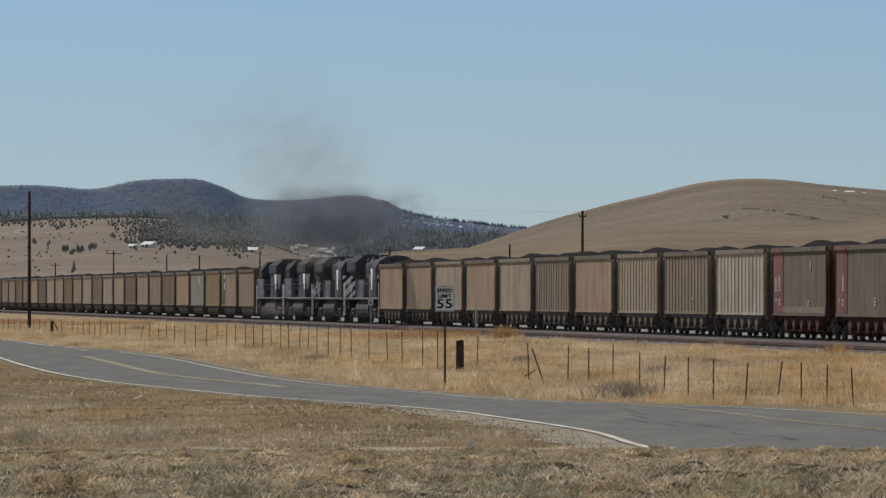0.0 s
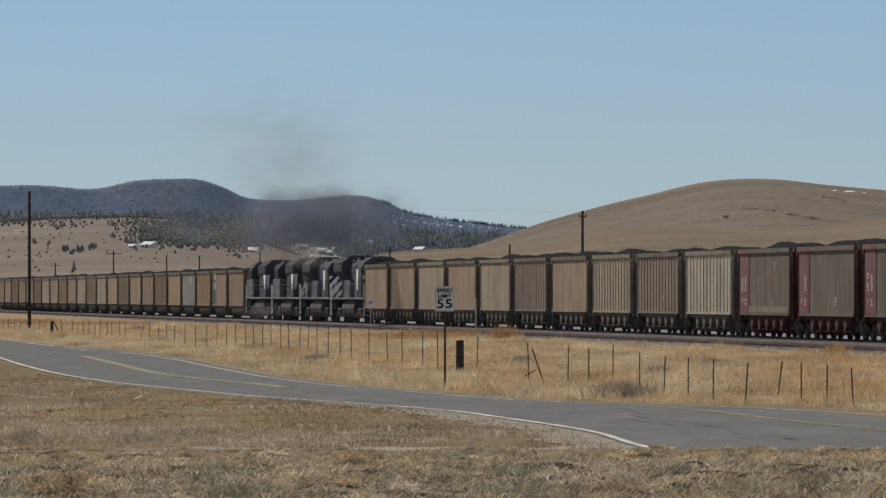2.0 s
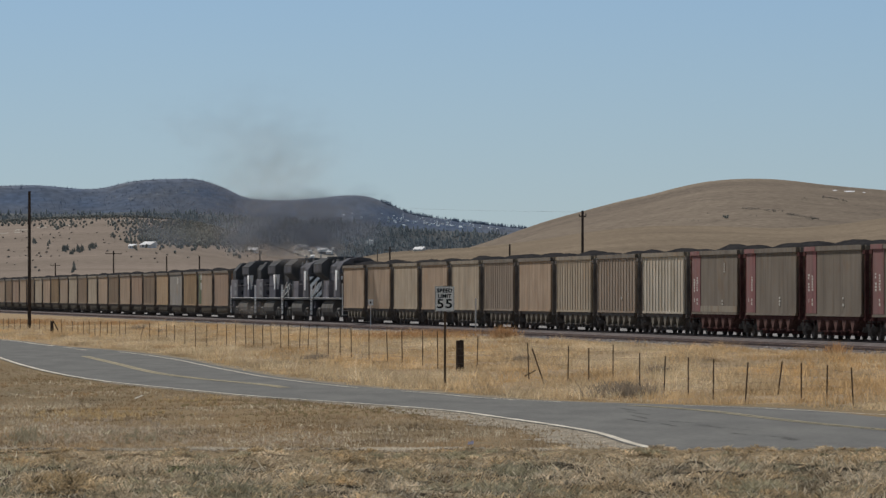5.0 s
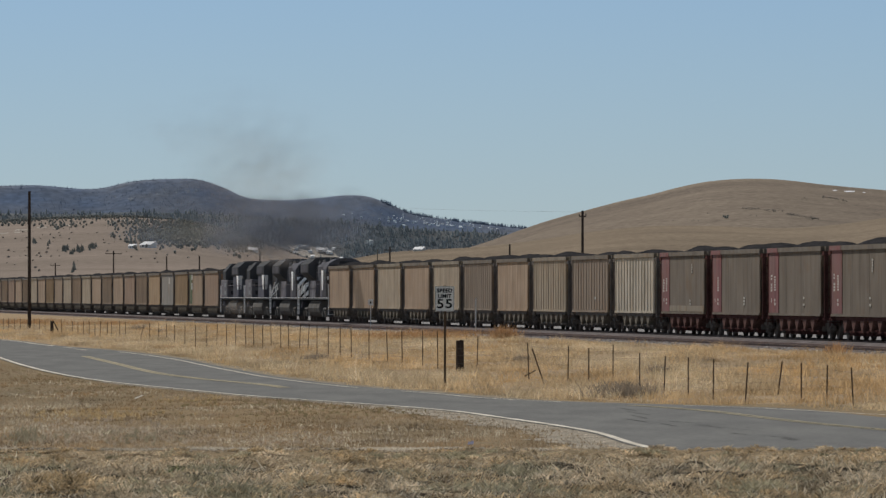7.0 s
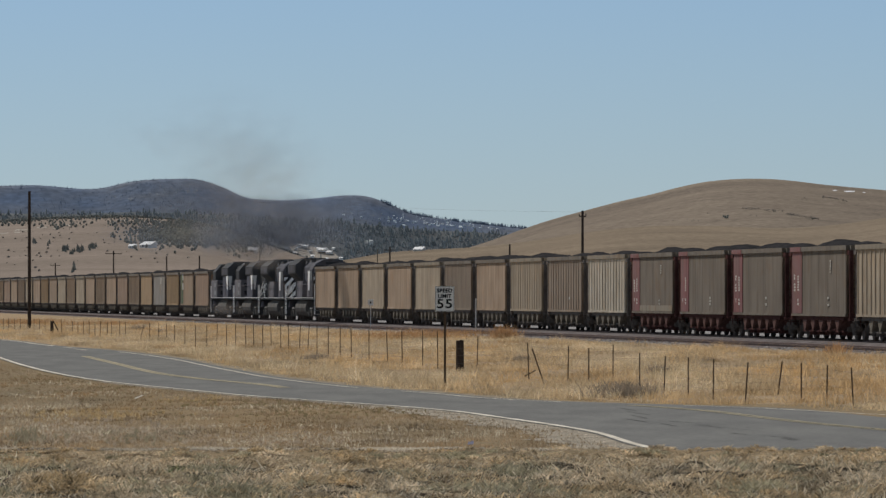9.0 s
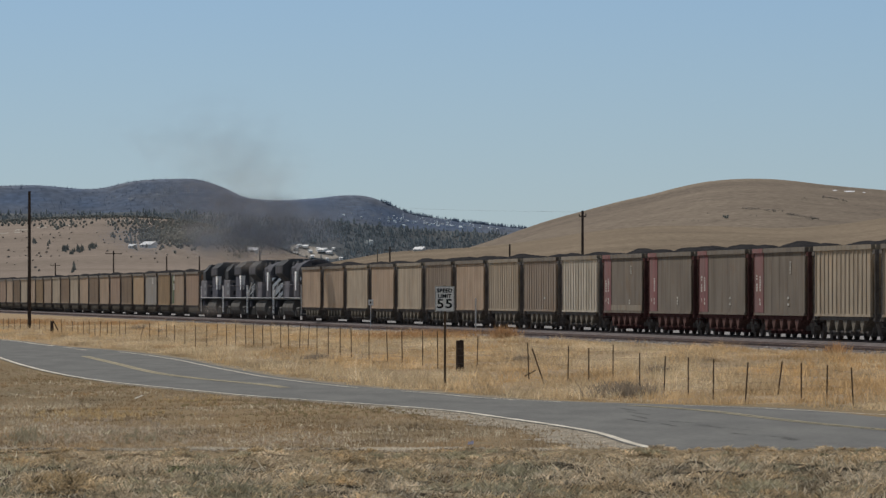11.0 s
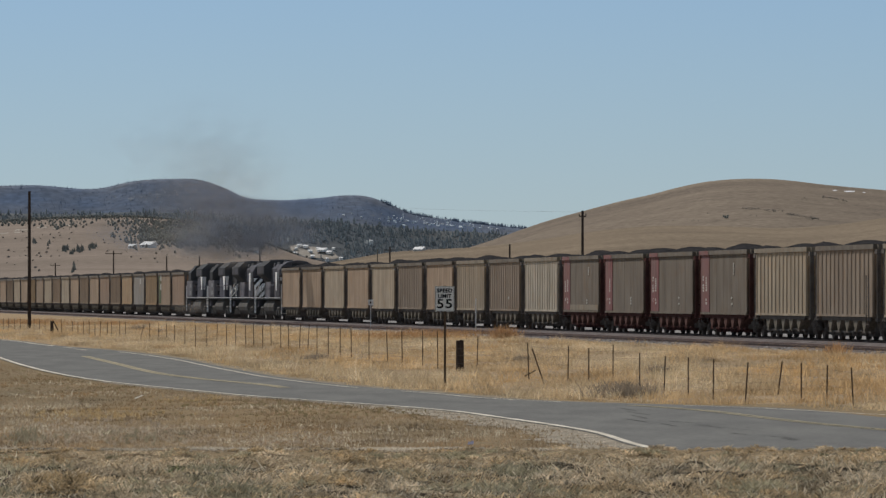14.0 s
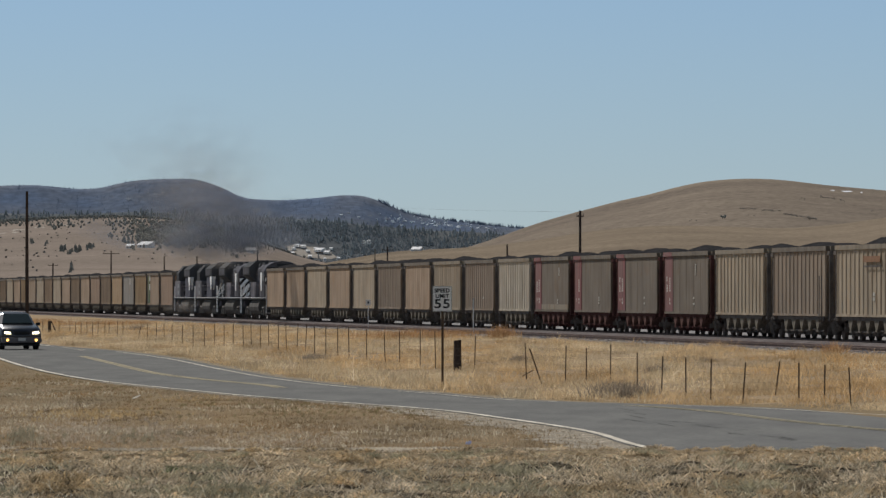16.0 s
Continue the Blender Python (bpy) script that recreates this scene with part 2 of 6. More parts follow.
def straw(name, ramp, through_light=0.35, patches=0.35, rough=0.85, swathe=None, broad=0.07, grain=0.8, draw=0.12):
    """Dry grass: each blade its own shade, patches over metres, some light passing through."""
    m = bpy.data.materials.new(name)
    m.use_nodes = True
    nt = m.node_tree
    b = nt.nodes["Principled BSDF"]
    b.inputs["Roughness"].default_value = rough
    b.inputs["Specular IOR Level"].default_value = 0.03
    geo = nt.nodes.new("ShaderNodeNewGeometry")
    cr = nt.nodes.new("ShaderNodeValToRGB")
    while len(cr.color_ramp.elements) < len(ramp):
        cr.color_ramp.elements.new(0.5)
    for i, c in enumerate(ramp):
        cr.color_ramp.elements[i].position = i / (len(ramp) - 1)
        cr.color_ramp.elements[i].color = (*c, 1)
    nt.links.new(geo.outputs["Random Per Island"], cr.inputs[0])
    tc = nt.nodes.new("ShaderNodeTexCoord")
    mp = nt.nodes.new("ShaderNodeMapping")
    mp.inputs["Scale"].default_value = (1.0, draw, 1.0)
    nt.links.new(tc.outputs["Object"], mp.inputs[0])
    n = nt.nodes.new("ShaderNodeTexNoise")
    n.inputs["Scale"].default_value = grain
    n.inputs["Detail"].default_value = 6
    nt.links.new(mp.outputs[0], n.inputs["Vector"])
    r = nt.nodes.new("ShaderNodeMapRange")
    r.inputs[1].default_value, r.inputs[2].default_value = 0.3, 0.7
    r.inputs[3].default_value, r.inputs[4].default_value = 1 - patches, 1 + patches
    nt.links.new(n.outputs[0], r.inputs[0])
    mul = nt.nodes.new("ShaderNodeMix")
    mul.data_type, mul.blend_type = "RGBA", "MULTIPLY"
    mul.inputs[0].default_value = 1.0
    nt.links.new(cr.outputs[0], mul.inputs[6])
    nt.links.new(r.outputs[0], mul.inputs[7])
    colour = mul.outputs[2]
    if swathe:                 # broad swathes of another shade
        n3 = nt.nodes.new("ShaderNodeTexNoise")
        n3.inputs["Scale"].default_value = broad
        n3.inputs["Detail"].default_value = 5
        nt.links.new(mp.outputs[0], n3.inputs["Vector"])
        r3 = nt.nodes.new("ShaderNodeMapRange")
        r3.inputs[1].default_value, r3.inputs[2].default_value = 0.42, 0.62
        nt.links.new(n3.outputs[0], r3.inputs[0])
        sw = nt.nodes.new("ShaderNodeMix")
        sw.data_type, sw.blend_type = "RGBA", "MULTIPLY"
        sw.inputs[7].default_value = (*swathe, 1)
        nt.links.new(r3.outputs[0], sw.inputs[0])
        nt.links.new(colour, sw.inputs[6])
        colour = sw.outputs[2]
    nt.links.new(colour, b.inputs["Base Color"])
    tr = nt.nodes.new("ShaderNodeBsdfTranslucent")
    nt.links.new(colour, tr.inputs[0])
    mx = nt.nodes.new("ShaderNodeMixShader")
    mx.inputs[0].default_value = through_light
    nt.links.new(b.outputs[0], mx.inputs[1])
    nt.links.new(tr.outputs[0], mx.inputs[2])
    nt.links.new(mx.outputs[0], nt.nodes["Material Output"].inputs[0])
    return m


# Bank ground coloured dark for the shade between grass clumps.
SHADE_THATCH = material("shade_thatch", (0.10, 0.082, 0.06), 0.95, vary=0.4, scale=1.5, fine=9.0, bump=0.4)
STRAW_GROUND = material("straw_field", (0.33, 0.25, 0.162), 0.95, vary=0.25, scale=0.1, fine=4.0, bump=0.3, tint=(0.33, 0.245, 0.155), stretch=0.12)
EARTH = material("dry_turf", (0.27, 0.20, 0.12), 0.95, vary=0.3, scale=0.12, fine=5.0, bump=0.3, tint=(0.20, 0.16, 0.105), stretch=0.12)
ASPHALT = material("worn_asphalt", (0.150, 0.149, 0.143), 0.9, vary=0.22, scale=0.9, fine=7.0, bump=0.2, tint=(0.184, 0.183, 0.172), stretch=0.16)
WHITE_LINE = material("worn_white_line", (0.76, 0.70, 0.59), 0.7, vary=0.35, scale=0.5, fine=3.0, tint=(0.46, 0.42, 0.35))
YELLOW_LINE = material("worn_yellow_line", (0.44, 0.39, 0.275), 0.7, vary=0.35, scale=0.8, fine=9.0)
GRAVEL = material("verge_gravel", (0.40, 0.35, 0.275), 0.95, vary=0.5, scale=1.6, fine=6.0, bump=0.5)
BALLAST = material("ballast", (0.165, 0.146, 0.142), 0.95, vary=0.4, scale=0.6, fine=12.0)
STONE = material("ballast_stone", (0.50, 0.465, 0.43), 0.9, vary=0.3, scale=3.0, fine=20.0, random=0.45)
STEEL_RAIL = material("rail_steel", (0.26, 0.20, 0.178), 0.8, metal=0.0, vary=0.3, scale=2.0)
SLEEPER = material("tarred_sleeper", (0.17, 0.14, 0.12), 0.9, vary=0.4, scale=3.0, fine=20.0, random=0.3)
OLD_WOOD = material("weathered_pole", (0.085, 0.065, 0.055), 0.9, vary=0.4, scale=2.0, fine=18.0, bump=0.4)
HILL_GRASS = material("hill_grass", (0.232, 0.192, 0.150), 0.95, vary=0.42, scale=0.012, fine=0.3, tint=(0.168, 0.139, 0.113))
LOW_GRASS = material("foothill_grass", (0.240, 0.192, 0.140), 0.95, vary=0.42, scale=0.012, fine=0.45, tint=(0.180, 0.145, 0.108))
HILL_PINK = material("hill_pasture", (0.255, 0.210, 0.175), 0.95, vary=0.25, scale=0.009, fine=0.35, tint=(0.205, 0.170, 0.140))
# Ridge floor blue-grey instead of forest green: distance haze mixed into the colour.
HAZED_FLOOR = material("hazed_forest_floor", (0.116, 0.152, 0.220), 0.95, vary=0.3, scale=0.02, fine=0.2, tint=(0.150, 0.164, 0.190))
# Belt floor greyed towards blue, haze included in the colour.
HAZED_BELT = material("hazed_belt_floor", (0.095, 0.108, 0.120), 0.95, vary=0.3, scale=0.008, fine=0.08, tint=(0.125, 0.128, 0.125))
# Far trees pale blue, with the same haze in their colour.
HAZED_FAR_CONIFER = material("hazed_far_conifer", (0.25, 0.295, 0.38), 0.95, vary=0.12, scale=0.004, fine=0.1, random=0.15)
# Pale for pine: the colour is lightened to carry distance haze.
HILL_PINE = material("hillside_pine", (0.265, 0.258, 0.222), 0.95, vary=0.15, scale=0.02, fine=0.6, random=0.2)
# Belt trees far paler than foliage: haze put into the colour.
HAZED_CONIFER = material("conifer", (0.35, 0.37, 0.37), 0.95, vary=0.2, scale=0.02, fine=0.6, random=0.25)
HILL_SHRUB = material("hillside_shrub", (0.42, 0.35, 0.285), 0.95, vary=0.3, scale=1.0, fine=10.0, random=0.3)
HILL_SCRUB = material("gully_scrub", (0.30, 0.265, 0.22), 0.95, vary=0.2, scale=1.0, fine=10.0, random=0.2)
SNOW = material("old_snow", (0.75, 0.77, 0.80), 0.7, vary=0.08, scale=0.1, fine=1.0)
POST_STEEL = material("rusty_post", (0.13, 0.090, 0.062), 0.8, vary=0.3, scale=4.0, fine=30.0)
WIRE = material("fence_wire", (0.16, 0.14, 0.12), 0.6, metal=0.4, vary=0.2)
CABLE = material("line_wire", (0.30, 0.32, 0.34), 0.6, vary=0.2)

# ---- ground, road, track ----
ys = np.concatenate([np.linspace(-80, 60, 24), np.linspace(61, 112, 260), np.linspace(113, 330, 220), np.geomspace(332, 900, 120), np.geomspace(915, 4960, 60)])
u = np.linspace(-1, 1, 321)
spread = np.sign(u) * (0.35 * np.abs(u) + 0.65 * np.abs(u) ** 5)
Yg, Ug = np.meshgrid(ys, spread, indexing="ij")
Xg = Ug * (70 + np.maximum(Yg, 0) * 0.35)
ground = sheet("ground", np.stack([Xg, Yg, height(Xg, Yg)], -1).reshape(-1, 3), grid_faces(len(ys), len(u)), EARTH)
ground.data.materials.append(STRAW_GROUND)
ground.data.materials.append(SHADE_THATCH)
flat = np.empty(len(ground.data.polygons) * 3, np.float32)
ground.data.polygons.foreach_get("center", flat)
gx, gy = flat[0::3], flat[1::3]
kind = np.where((gy > 93) & (gy < 330) & (gx < along(FAR_EDGE, gy) + 2.2) & (gx > -45), 0, np.where((gy > 55) & (gy <= 93) & (np.abs(gx) < 40), 2, 1))
ground.data.polygons.foreach_set("material_index", kind.astype(np.int32))
tagged(ground, "dry brown winter pasture with short dead grass", "ground", kind="structure")


def ribbon(name, left, right, y0, y1, z, mat, dy=0.8, thick=0.0, across=7):
    yy = np.arange(y0, y1 + dy, dy)
    a, b = left(yy), right(yy)
    q = np.linspace(0, 1, across)
    X = a[:, None] * (1 - q) + b[:, None] * q
    Y = np.repeat(yy[:, None], across, 1)
    crown = thick * (1 - (2 * q - 1) ** 2)[None, :]
    Z = np.full_like(X, z) + crown
    return sheet(name, np.stack([X, Y, Z], -1).reshape(-1, 3), grid_faces(len(yy), across), mat)


road = tagged(ribbon("road", lambda y: along(NEAR_EDGE, y) - 0.13, lambda y: along(FAR_EDGE, y) + 0.35, 62, 700, 0.0, ASPHALT), "two-lane grey asphalt road with worn edge lines", "road", kind="structure")


def line_band(name, table, w, y0, y1, mat, z=0.008, off=0.0, label=""):
    ob = ribbon(name, lambda y: along(table, y) + off - w / 2, lambda y: along(table, y) + off + w / 2, y0, y1, z, mat, across=2)
    ob.parent = road
    return tagged(ob, label)


line_band("edge_line", NEAR_EDGE, 0.155, 90, 420, WHITE_LINE, label="solid white edge line on the asphalt")
line_band("edge_line", FAR_EDGE, 0.12, 112, 157, WHITE_LINE, off=-0.3)
line_band("edge_line", FAR_EDGE, 0.09, 163, 181, WHITE_LINE, off=-0.1)
line_band("edge_line", FAR_EDGE, 0.10, 188, 308, WHITE_LINE, off=-0.12)
line_band("edge_line", FAR_EDGE, 0.16, 342, 500, WHITE_LINE, off=-0.1)
TAR = material("tar_patch", (0.140, 0.139, 0.134), 0.9, vary=0.25, scale=1.5, fine=12.0)
cracks = random.Random(9)
for k in range(18):
    x0 = cracks.uniform(1090, 1420)
    y0 = 733 + (x0 - 1090) * 0.13 + cracks.gauss(0, 6)
    x1, y1, w_ = x0 + cracks.uniform(25, 80), y0 + cracks.uniform(2, 9), cracks.uniform(0.025, 0.07)
    d0, d1 = 30750 / (y0 - 523), 30750 / (y1 - 523)
    q = np.linspace(0, 1, 16)
    Y_ = d0 + (d1 - d0) * q
    X_ = (x0 - 784) / F * d0 + ((x1 - 784) / F * d1 - (x0 - 784) / F * d0) * q
    half_w = 0.7 * w_ * np.sin(q * math.pi) ** 0.5 * (0.8 + 0.3 * np.sin(q * 19 + x0))
    V_ = np.stack([np.stack([X_ - half_w, Y_, np.full(16, 0.005)], -1), np.stack([X_ + half_w, Y_, np.full(16, 0.005)], -1)], 1).reshape(-1, 3)
    tp_ = sheet("tar_patch", V_, grid_faces(16, 2), TAR)
    tp_.parent = road
line_band("edge_line", FAR_EDGE, 0.14, 328, 333, WHITE_LINE, off=-0.3)
line_band("edge_line", FAR_EDGE, 0.14, 317, 322, WHITE_LINE, off=-0.8)
for o in (-0.1, 0.1):
    line_band("centre_line", MIDDLE_A, 0.15, 188, 285, YELLOW_LINE, off=o, label="worn yellow centre line")
    line_band("centre_line", MIDDLE_B, 0.10, 111, 158, YELLOW_LINE, off=o, label="worn yellow centre line")
SOIL = material("roadside_soil", (0.33, 0.275, 0.20), 0.95, vary=0.4, scale=1.2, fine=6.0, bump=0.4)
tagged(ribbon("soil_verge", lambda y: along(FAR_EDGE, y) + 0.33, lambda y: along(FAR_EDGE, y) + 0.85 + 0.15 * np.sin(y * 0.7) + 0.1 * np.sin(y * 1.9), 112, 330, -0.004, SOIL, across=3), "bare trodden soil beside the asphalt", "verge", kind="structure")
verge = tagged(ribbon("gravel_verge", lambda y: along(NEAR_EDGE, y) - 0.35 - (1.0 + 0.22 * np.sin(y * 0.9) + 0.15 * np.sin(y * 2.3)) * step(168, 150, y), lambda y: along(NEAR_EDGE, y) - 0.10, 104, 200, -0.006, GRAVEL, across=3), "pale gravel shoulder beside the asphalt", "verge", kind="structure")

# Ballast bed under the main track and the siding.
SEC = ((-10.2, 0.14), (-8.6, 0.30), (-6.9, 0.36), (-3.0, 0.40), (-2.4, 0.525), (-1.65, 0.54), (-1.4, 0.435), (2.0, 0.435), (4.6, 0.02))
PALE_GRAVEL = material("pale_gravel", (0.29, 0.28, 0.27), 0.95, vary=0.3, scale=0.6, fine=6.0)
ss = np.arange(-560, 330, 4.0)
bed_v = np.array([[(*track_point(s, v + 0.25 * math.sin(s * 0.13 + i) * (i in (0, 1))), )[0:2] + (z,) for i, (v, z) in enumerate(SEC)] for s in ss])
bed = tagged(sheet("ballast_bed", bed_v.reshape(-1, 3), grid_faces(len(ss), len(SEC)), BALLAST), "dark crushed stone ballast bed", "ballast", kind="structure")


ss_far = np.arange(-1100, 330, 8.0)
far_v = np.array([[tuple(track_point(s, v, z)) for v, z in ((3.0, 0.415), (9.0, 0.42), (23.0, 0.13), (150.0, 0.10))] for s in ss_far])
tagged(sheet("gravel_track", far_v.reshape(-1, 3), grid_faces(len(ss_far), 4), PALE_GRAVEL), "pale gravel yard strip behind the train", "gravel strip", kind="structure")


def rails(v_mid, z_top, name, label):
    t = tagged(new(name), label, "railway track", kind="structure")
    bm = bmesh.new()
    for s in np.arange(-540, 315, 0.55):
        c = track_point(s, v_mid)
        pts = [c + NEAR * a + SIDE * b for a, b in ((-0.115, -1.3), (0.115, -1.3), (0.115, 1.3), (-0.115, 1.3))]
        lo = [bm.verts.new((p.x, p.y, z_top - 0.30)) for p in pts]
        hi = [bm.verts.new((p.x, p.y, z_top - 0.155)) for p in pts]
        bm.faces.new(hi)
        for i in range(4):
            bm.faces.new((lo[i], lo[(i + 1) % 4], hi[(i + 1) % 4], hi[i]))
    tagged(part("sleepers", bm, SLEEPER, t), kind="stuff")
    for side in (-0.755, 0.755):
        bm = bmesh.new()
        prof = ((-0.07, -0.155), (0.07, -0.155), (0.07, -0.145), (0.01, -0.12), (0.01, -0.045), (0.037, -0.035), (0.037, 0), (-0.037, 0), (-0.037, -0.035), (-0.01, -0.045), (-0.01, -0.12), (-0.07, -0.145))
        ends = []
        for s in (-540, 315):
            ends.append([bm.verts.new(track_point(s, v_mid + side + a, z_top + b)) for a, b in prof])
        for i in range(len(prof)):
            j = (i + 1) % len(prof)
            bm.faces.new((ends[0][i], ends[0][j], ends[1][j], ends[1][i]))
        part("rail", bm, STEEL_RAIL, t)


rails(0.0, RAIL, "main_track", "main line track of steel rails on sleepers")
rails(-4.7, 0.50, "siding_track", "rusty siding rails on dark sleepers")


def stones(name, n, mat, place, seed, size, label):
    """Loose broken stones, each an uneven double pyramid."""
    rng = np.random.default_rng(seed)
    c = place(rng, n)
    r = rng.uniform(*size, (n, 1, 1))
    base = np.array([(1, 0, 0), (0, 1, 0), (-1, 0, 0), (0, -1, 0), (0, 0, 0.5), (0, 0, -0.4)], float)
    v = base[None] * rng.uniform(0.6, 1.3, (n, 6, 1)) * r
    a = rng.uniform(0, 6.28, n)
    ca, sa_ = np.cos(a)[:, None], np.sin(a)[:, None]
    v = np.stack([v[..., 0] * ca - v[..., 1] * sa_, v[..., 0] * sa_ + v[..., 1] * ca, v[..., 2]], -1) + c[:, None, :]
    f = np.array([(0, 1, 4), (1, 2, 4), (2, 3, 4), (3, 0, 4), (1, 0, 5), (2, 1, 5), (3, 2, 5), (0, 3, 5)])
    faces = (np.arange(n)[:, None, None] * 6 + f[None]).reshape(-1, 3)
    return tagged(sheet(name, v.reshape(-1, 3), faces, mat, smooth=False), label, "stones", kind="stuff")


def shoulder(rng, n):
    s = rng.uniform(-150, 310, n)
    v = -8.4 + rng.normal(0, 0.9, n) + 0.3 * np.sin(s * 0.13)
    p = np.array(START)[None, :2] + s[:, None] * np.array(NEAR)[None, :2] + v[:, None] * np.array(SIDE)[None, :2]
    z = np.interp(v, [a for a, b in SEC], [b for a, b in SEC]) + 0.01
    return np.column_stack([p, z])


stones("ballast_stones", 17000, STONE, shoulder, 11, (0.04, 0.10), "pale loose ballast stones along the siding")


def bank_edge(rng, n):
    x = rng.uniform(-8.6, 2.0, n)
    y = 104.0 + 0.4 * np.sin(x * 0.9) + rng.normal(0, 1.3, n) * step(3.5, -6, x) ** 0.5
    return np.column_stack([x, y, height(x, y) + 0.012])


PALE_STONE = material("pale_stone", (0.66, 0.56, 0.44), 0.9, vary=0.3, scale=3.0, fine=20.0, random=0.45)
stones("bank_gravel", 1500, PALE_STONE, bank_edge, 13, (0.012, 0.032), "pale gravel along the top of the bank")



def verge_edge(rng, n):
    y = rng.uniform(106, 172, n)
    x = along(NEAR_EDGE, y) - 0.2 - np.abs(rng.normal(0, 0.75, n)) * step(172, 145, y) - 0.05
    return np.column_stack([x, y, np.maximum(height(x, y), -0.006)])


stones("verge_stones", 900, PALE_STONE, verge_edge, 15, (0.008, 0.03), "small pale stones along the gravel shoulder")

# ---- hills ----
def ridge(name, mat, far, near, crest, foot, label, relief=1.0, seed=1, cols=260, rows=70, power=1.0, back=250.0):
    """A hill whose crest, far off, follows short tables of bearing and elevation (thousandths of a radian) and falls to its foot."""
    b = np.array([p[0] for p in crest], float)
    q = np.linspace(b[0], b[-1], cols)
    top = along(crest, q)
    w = np.concatenate([np.linspace(0, 1, rows), [1.0 + 0.35 * (i + 1) / 6 for i in range(6)]])
    Y = near + (far - near) * np.minimum(w, 1)[:, None] + np.maximum(w - 1, 0)[:, None] / 0.35 * back + 0 * q[None]
    X = q[None] / 1000 * Y
    base = foot + 0 * q[None]
    crest_z = EYE[2] + top[None] / 1000 * far
    up = np.minimum(w, 1)[:, None] ** power
    Z = base + (crest_z - base) * up
    fade = np.sin(np.clip(w, 0, 1) * math.pi)[:, None]
    Z = Z + relief * waves(X, Y, seed, 4, 420.0) * fade * 3.0
    Z = Z - np.maximum(w - 1, 0)[:, None] / 0.35 * 30
    ob = sheet(name, np.stack([X, Y, Z], -1).reshape(-1, 3), grid_faces(len(w), cols), mat)
    return tagged(ob, label, "hill", kind="structure"), (q, Y[:, 0], Z)


def px(x, y):
    return ((x - 784) / 12.3, (523 - y) / 12.3)


CREST_FAR = [px(*p) for p in ((-260, 332), (-120, 334), (0, 329), (60, 328), (180, 333), (230, 322), (300, 317), (360, 320), (400, 334), (430, 348), (480, 354), (560, 351), (610, 346), (650, 348), (690, 362), (720, 375), (780, 387), (850, 396), (930, 404), (1100, 412), (1400, 420))]
CREST_BELT = [px(*p) for p in ((-260, 380), (0, 378), (100, 379), (250, 376), (400, 381), (560, 390), (690, 402), (760, 408), (850, 412), (930, 420), (1100, 440))]
CREST_LEFT = [px(*p) for p in ((-260, 400), (-60, 398), (0, 394), (100, 388), (250, 386), (330, 393), (420, 416), (480, 436), (540, 456), (620, 472), (760, 490), (1000, 505))]
CREST_RIGHT = [px(*p) for p in ((700, 452), (800, 446), (860, 429), (925, 406), (960, 394), (1050, 369), (1100, 356), (1150, 345), (1200, 332), (1250, 322), (1290, 318), (1360, 317), (1400, 320), (1450, 326), (1500, 331), (1568, 337), (1700, 352), (1900, 385))]
CREST_LOW = [px(*p) for p in ((430, 512), (520, 482), (580, 466), (630, 457), (690, 447), (760, 442), (820, 439), (880, 434), (960, 424), (1050, 410), (1150, 401), (1280, 401), (1400, 404), (1480, 398), (1568, 386), (1700, 372), (1900, 380))]
mountain, surf_far = ridge("hill_far", HAZED_FLOOR, 4800, 4550, CREST_FAR, 6, "far forested mountain ridge", relief=0.4, seed=21, rows=30, back=60)
belt, surf_belt = ridge("hill_belt", HAZED_BELT, 4500, 4250, CREST_BELT, 2, "low wooded ridge in the distance", relief=0.3, seed=22, rows=30, back=60)
left_hill, surf_left = ridge("hill_left", HILL_PINK, 4150, 1500, CREST_LEFT, 0.0, "tan pasture hillside with scattered shrubs", relief=0.6, seed=23, back=90)
right_hill, surf_right = ridge("hill_right", HILL_GRASS, 3900, 2200, CREST_RIGHT, 0.0, "bare rounded brown grass hill", relief=0.7, seed=24, back=120)
low_hill, surf_low = ridge("hill_low", LOW_GRASS, 2700, 1300, CREST_LOW, 0.0, "low straw-coloured foothill", relief=0.35, seed=25, back=120)


def surface_at(surf, bearing, w):
    """A place on a hill by bearing (mrad) and by how far up its slope (0 to 1)."""
    q, yy, Z = surf
    r = np.clip(np.asarray(w) * (len(yy) - 7), 0, len(yy) - 7.001)
    c = np.clip((np.asarray(bearing) - q[0]) / (q[1] - q[0]), 0, len(q) - 1.001)
    i, j = r.astype(int), c.astype(int)
    fr, fc = r - i, c - j
    z = (Z[i, j] * (1 - fr) + Z[i + 1, j] * fr) * (1 - fc) + (Z[i, j + 1] * (1 - fr) + Z[i + 1, j + 1] * fr) * fc
    y = yy[i] * (1 - fr) + yy[i + 1] * fr
    return np.stack([np.asarray(bearing) / 1000 * y, y, z], -1)


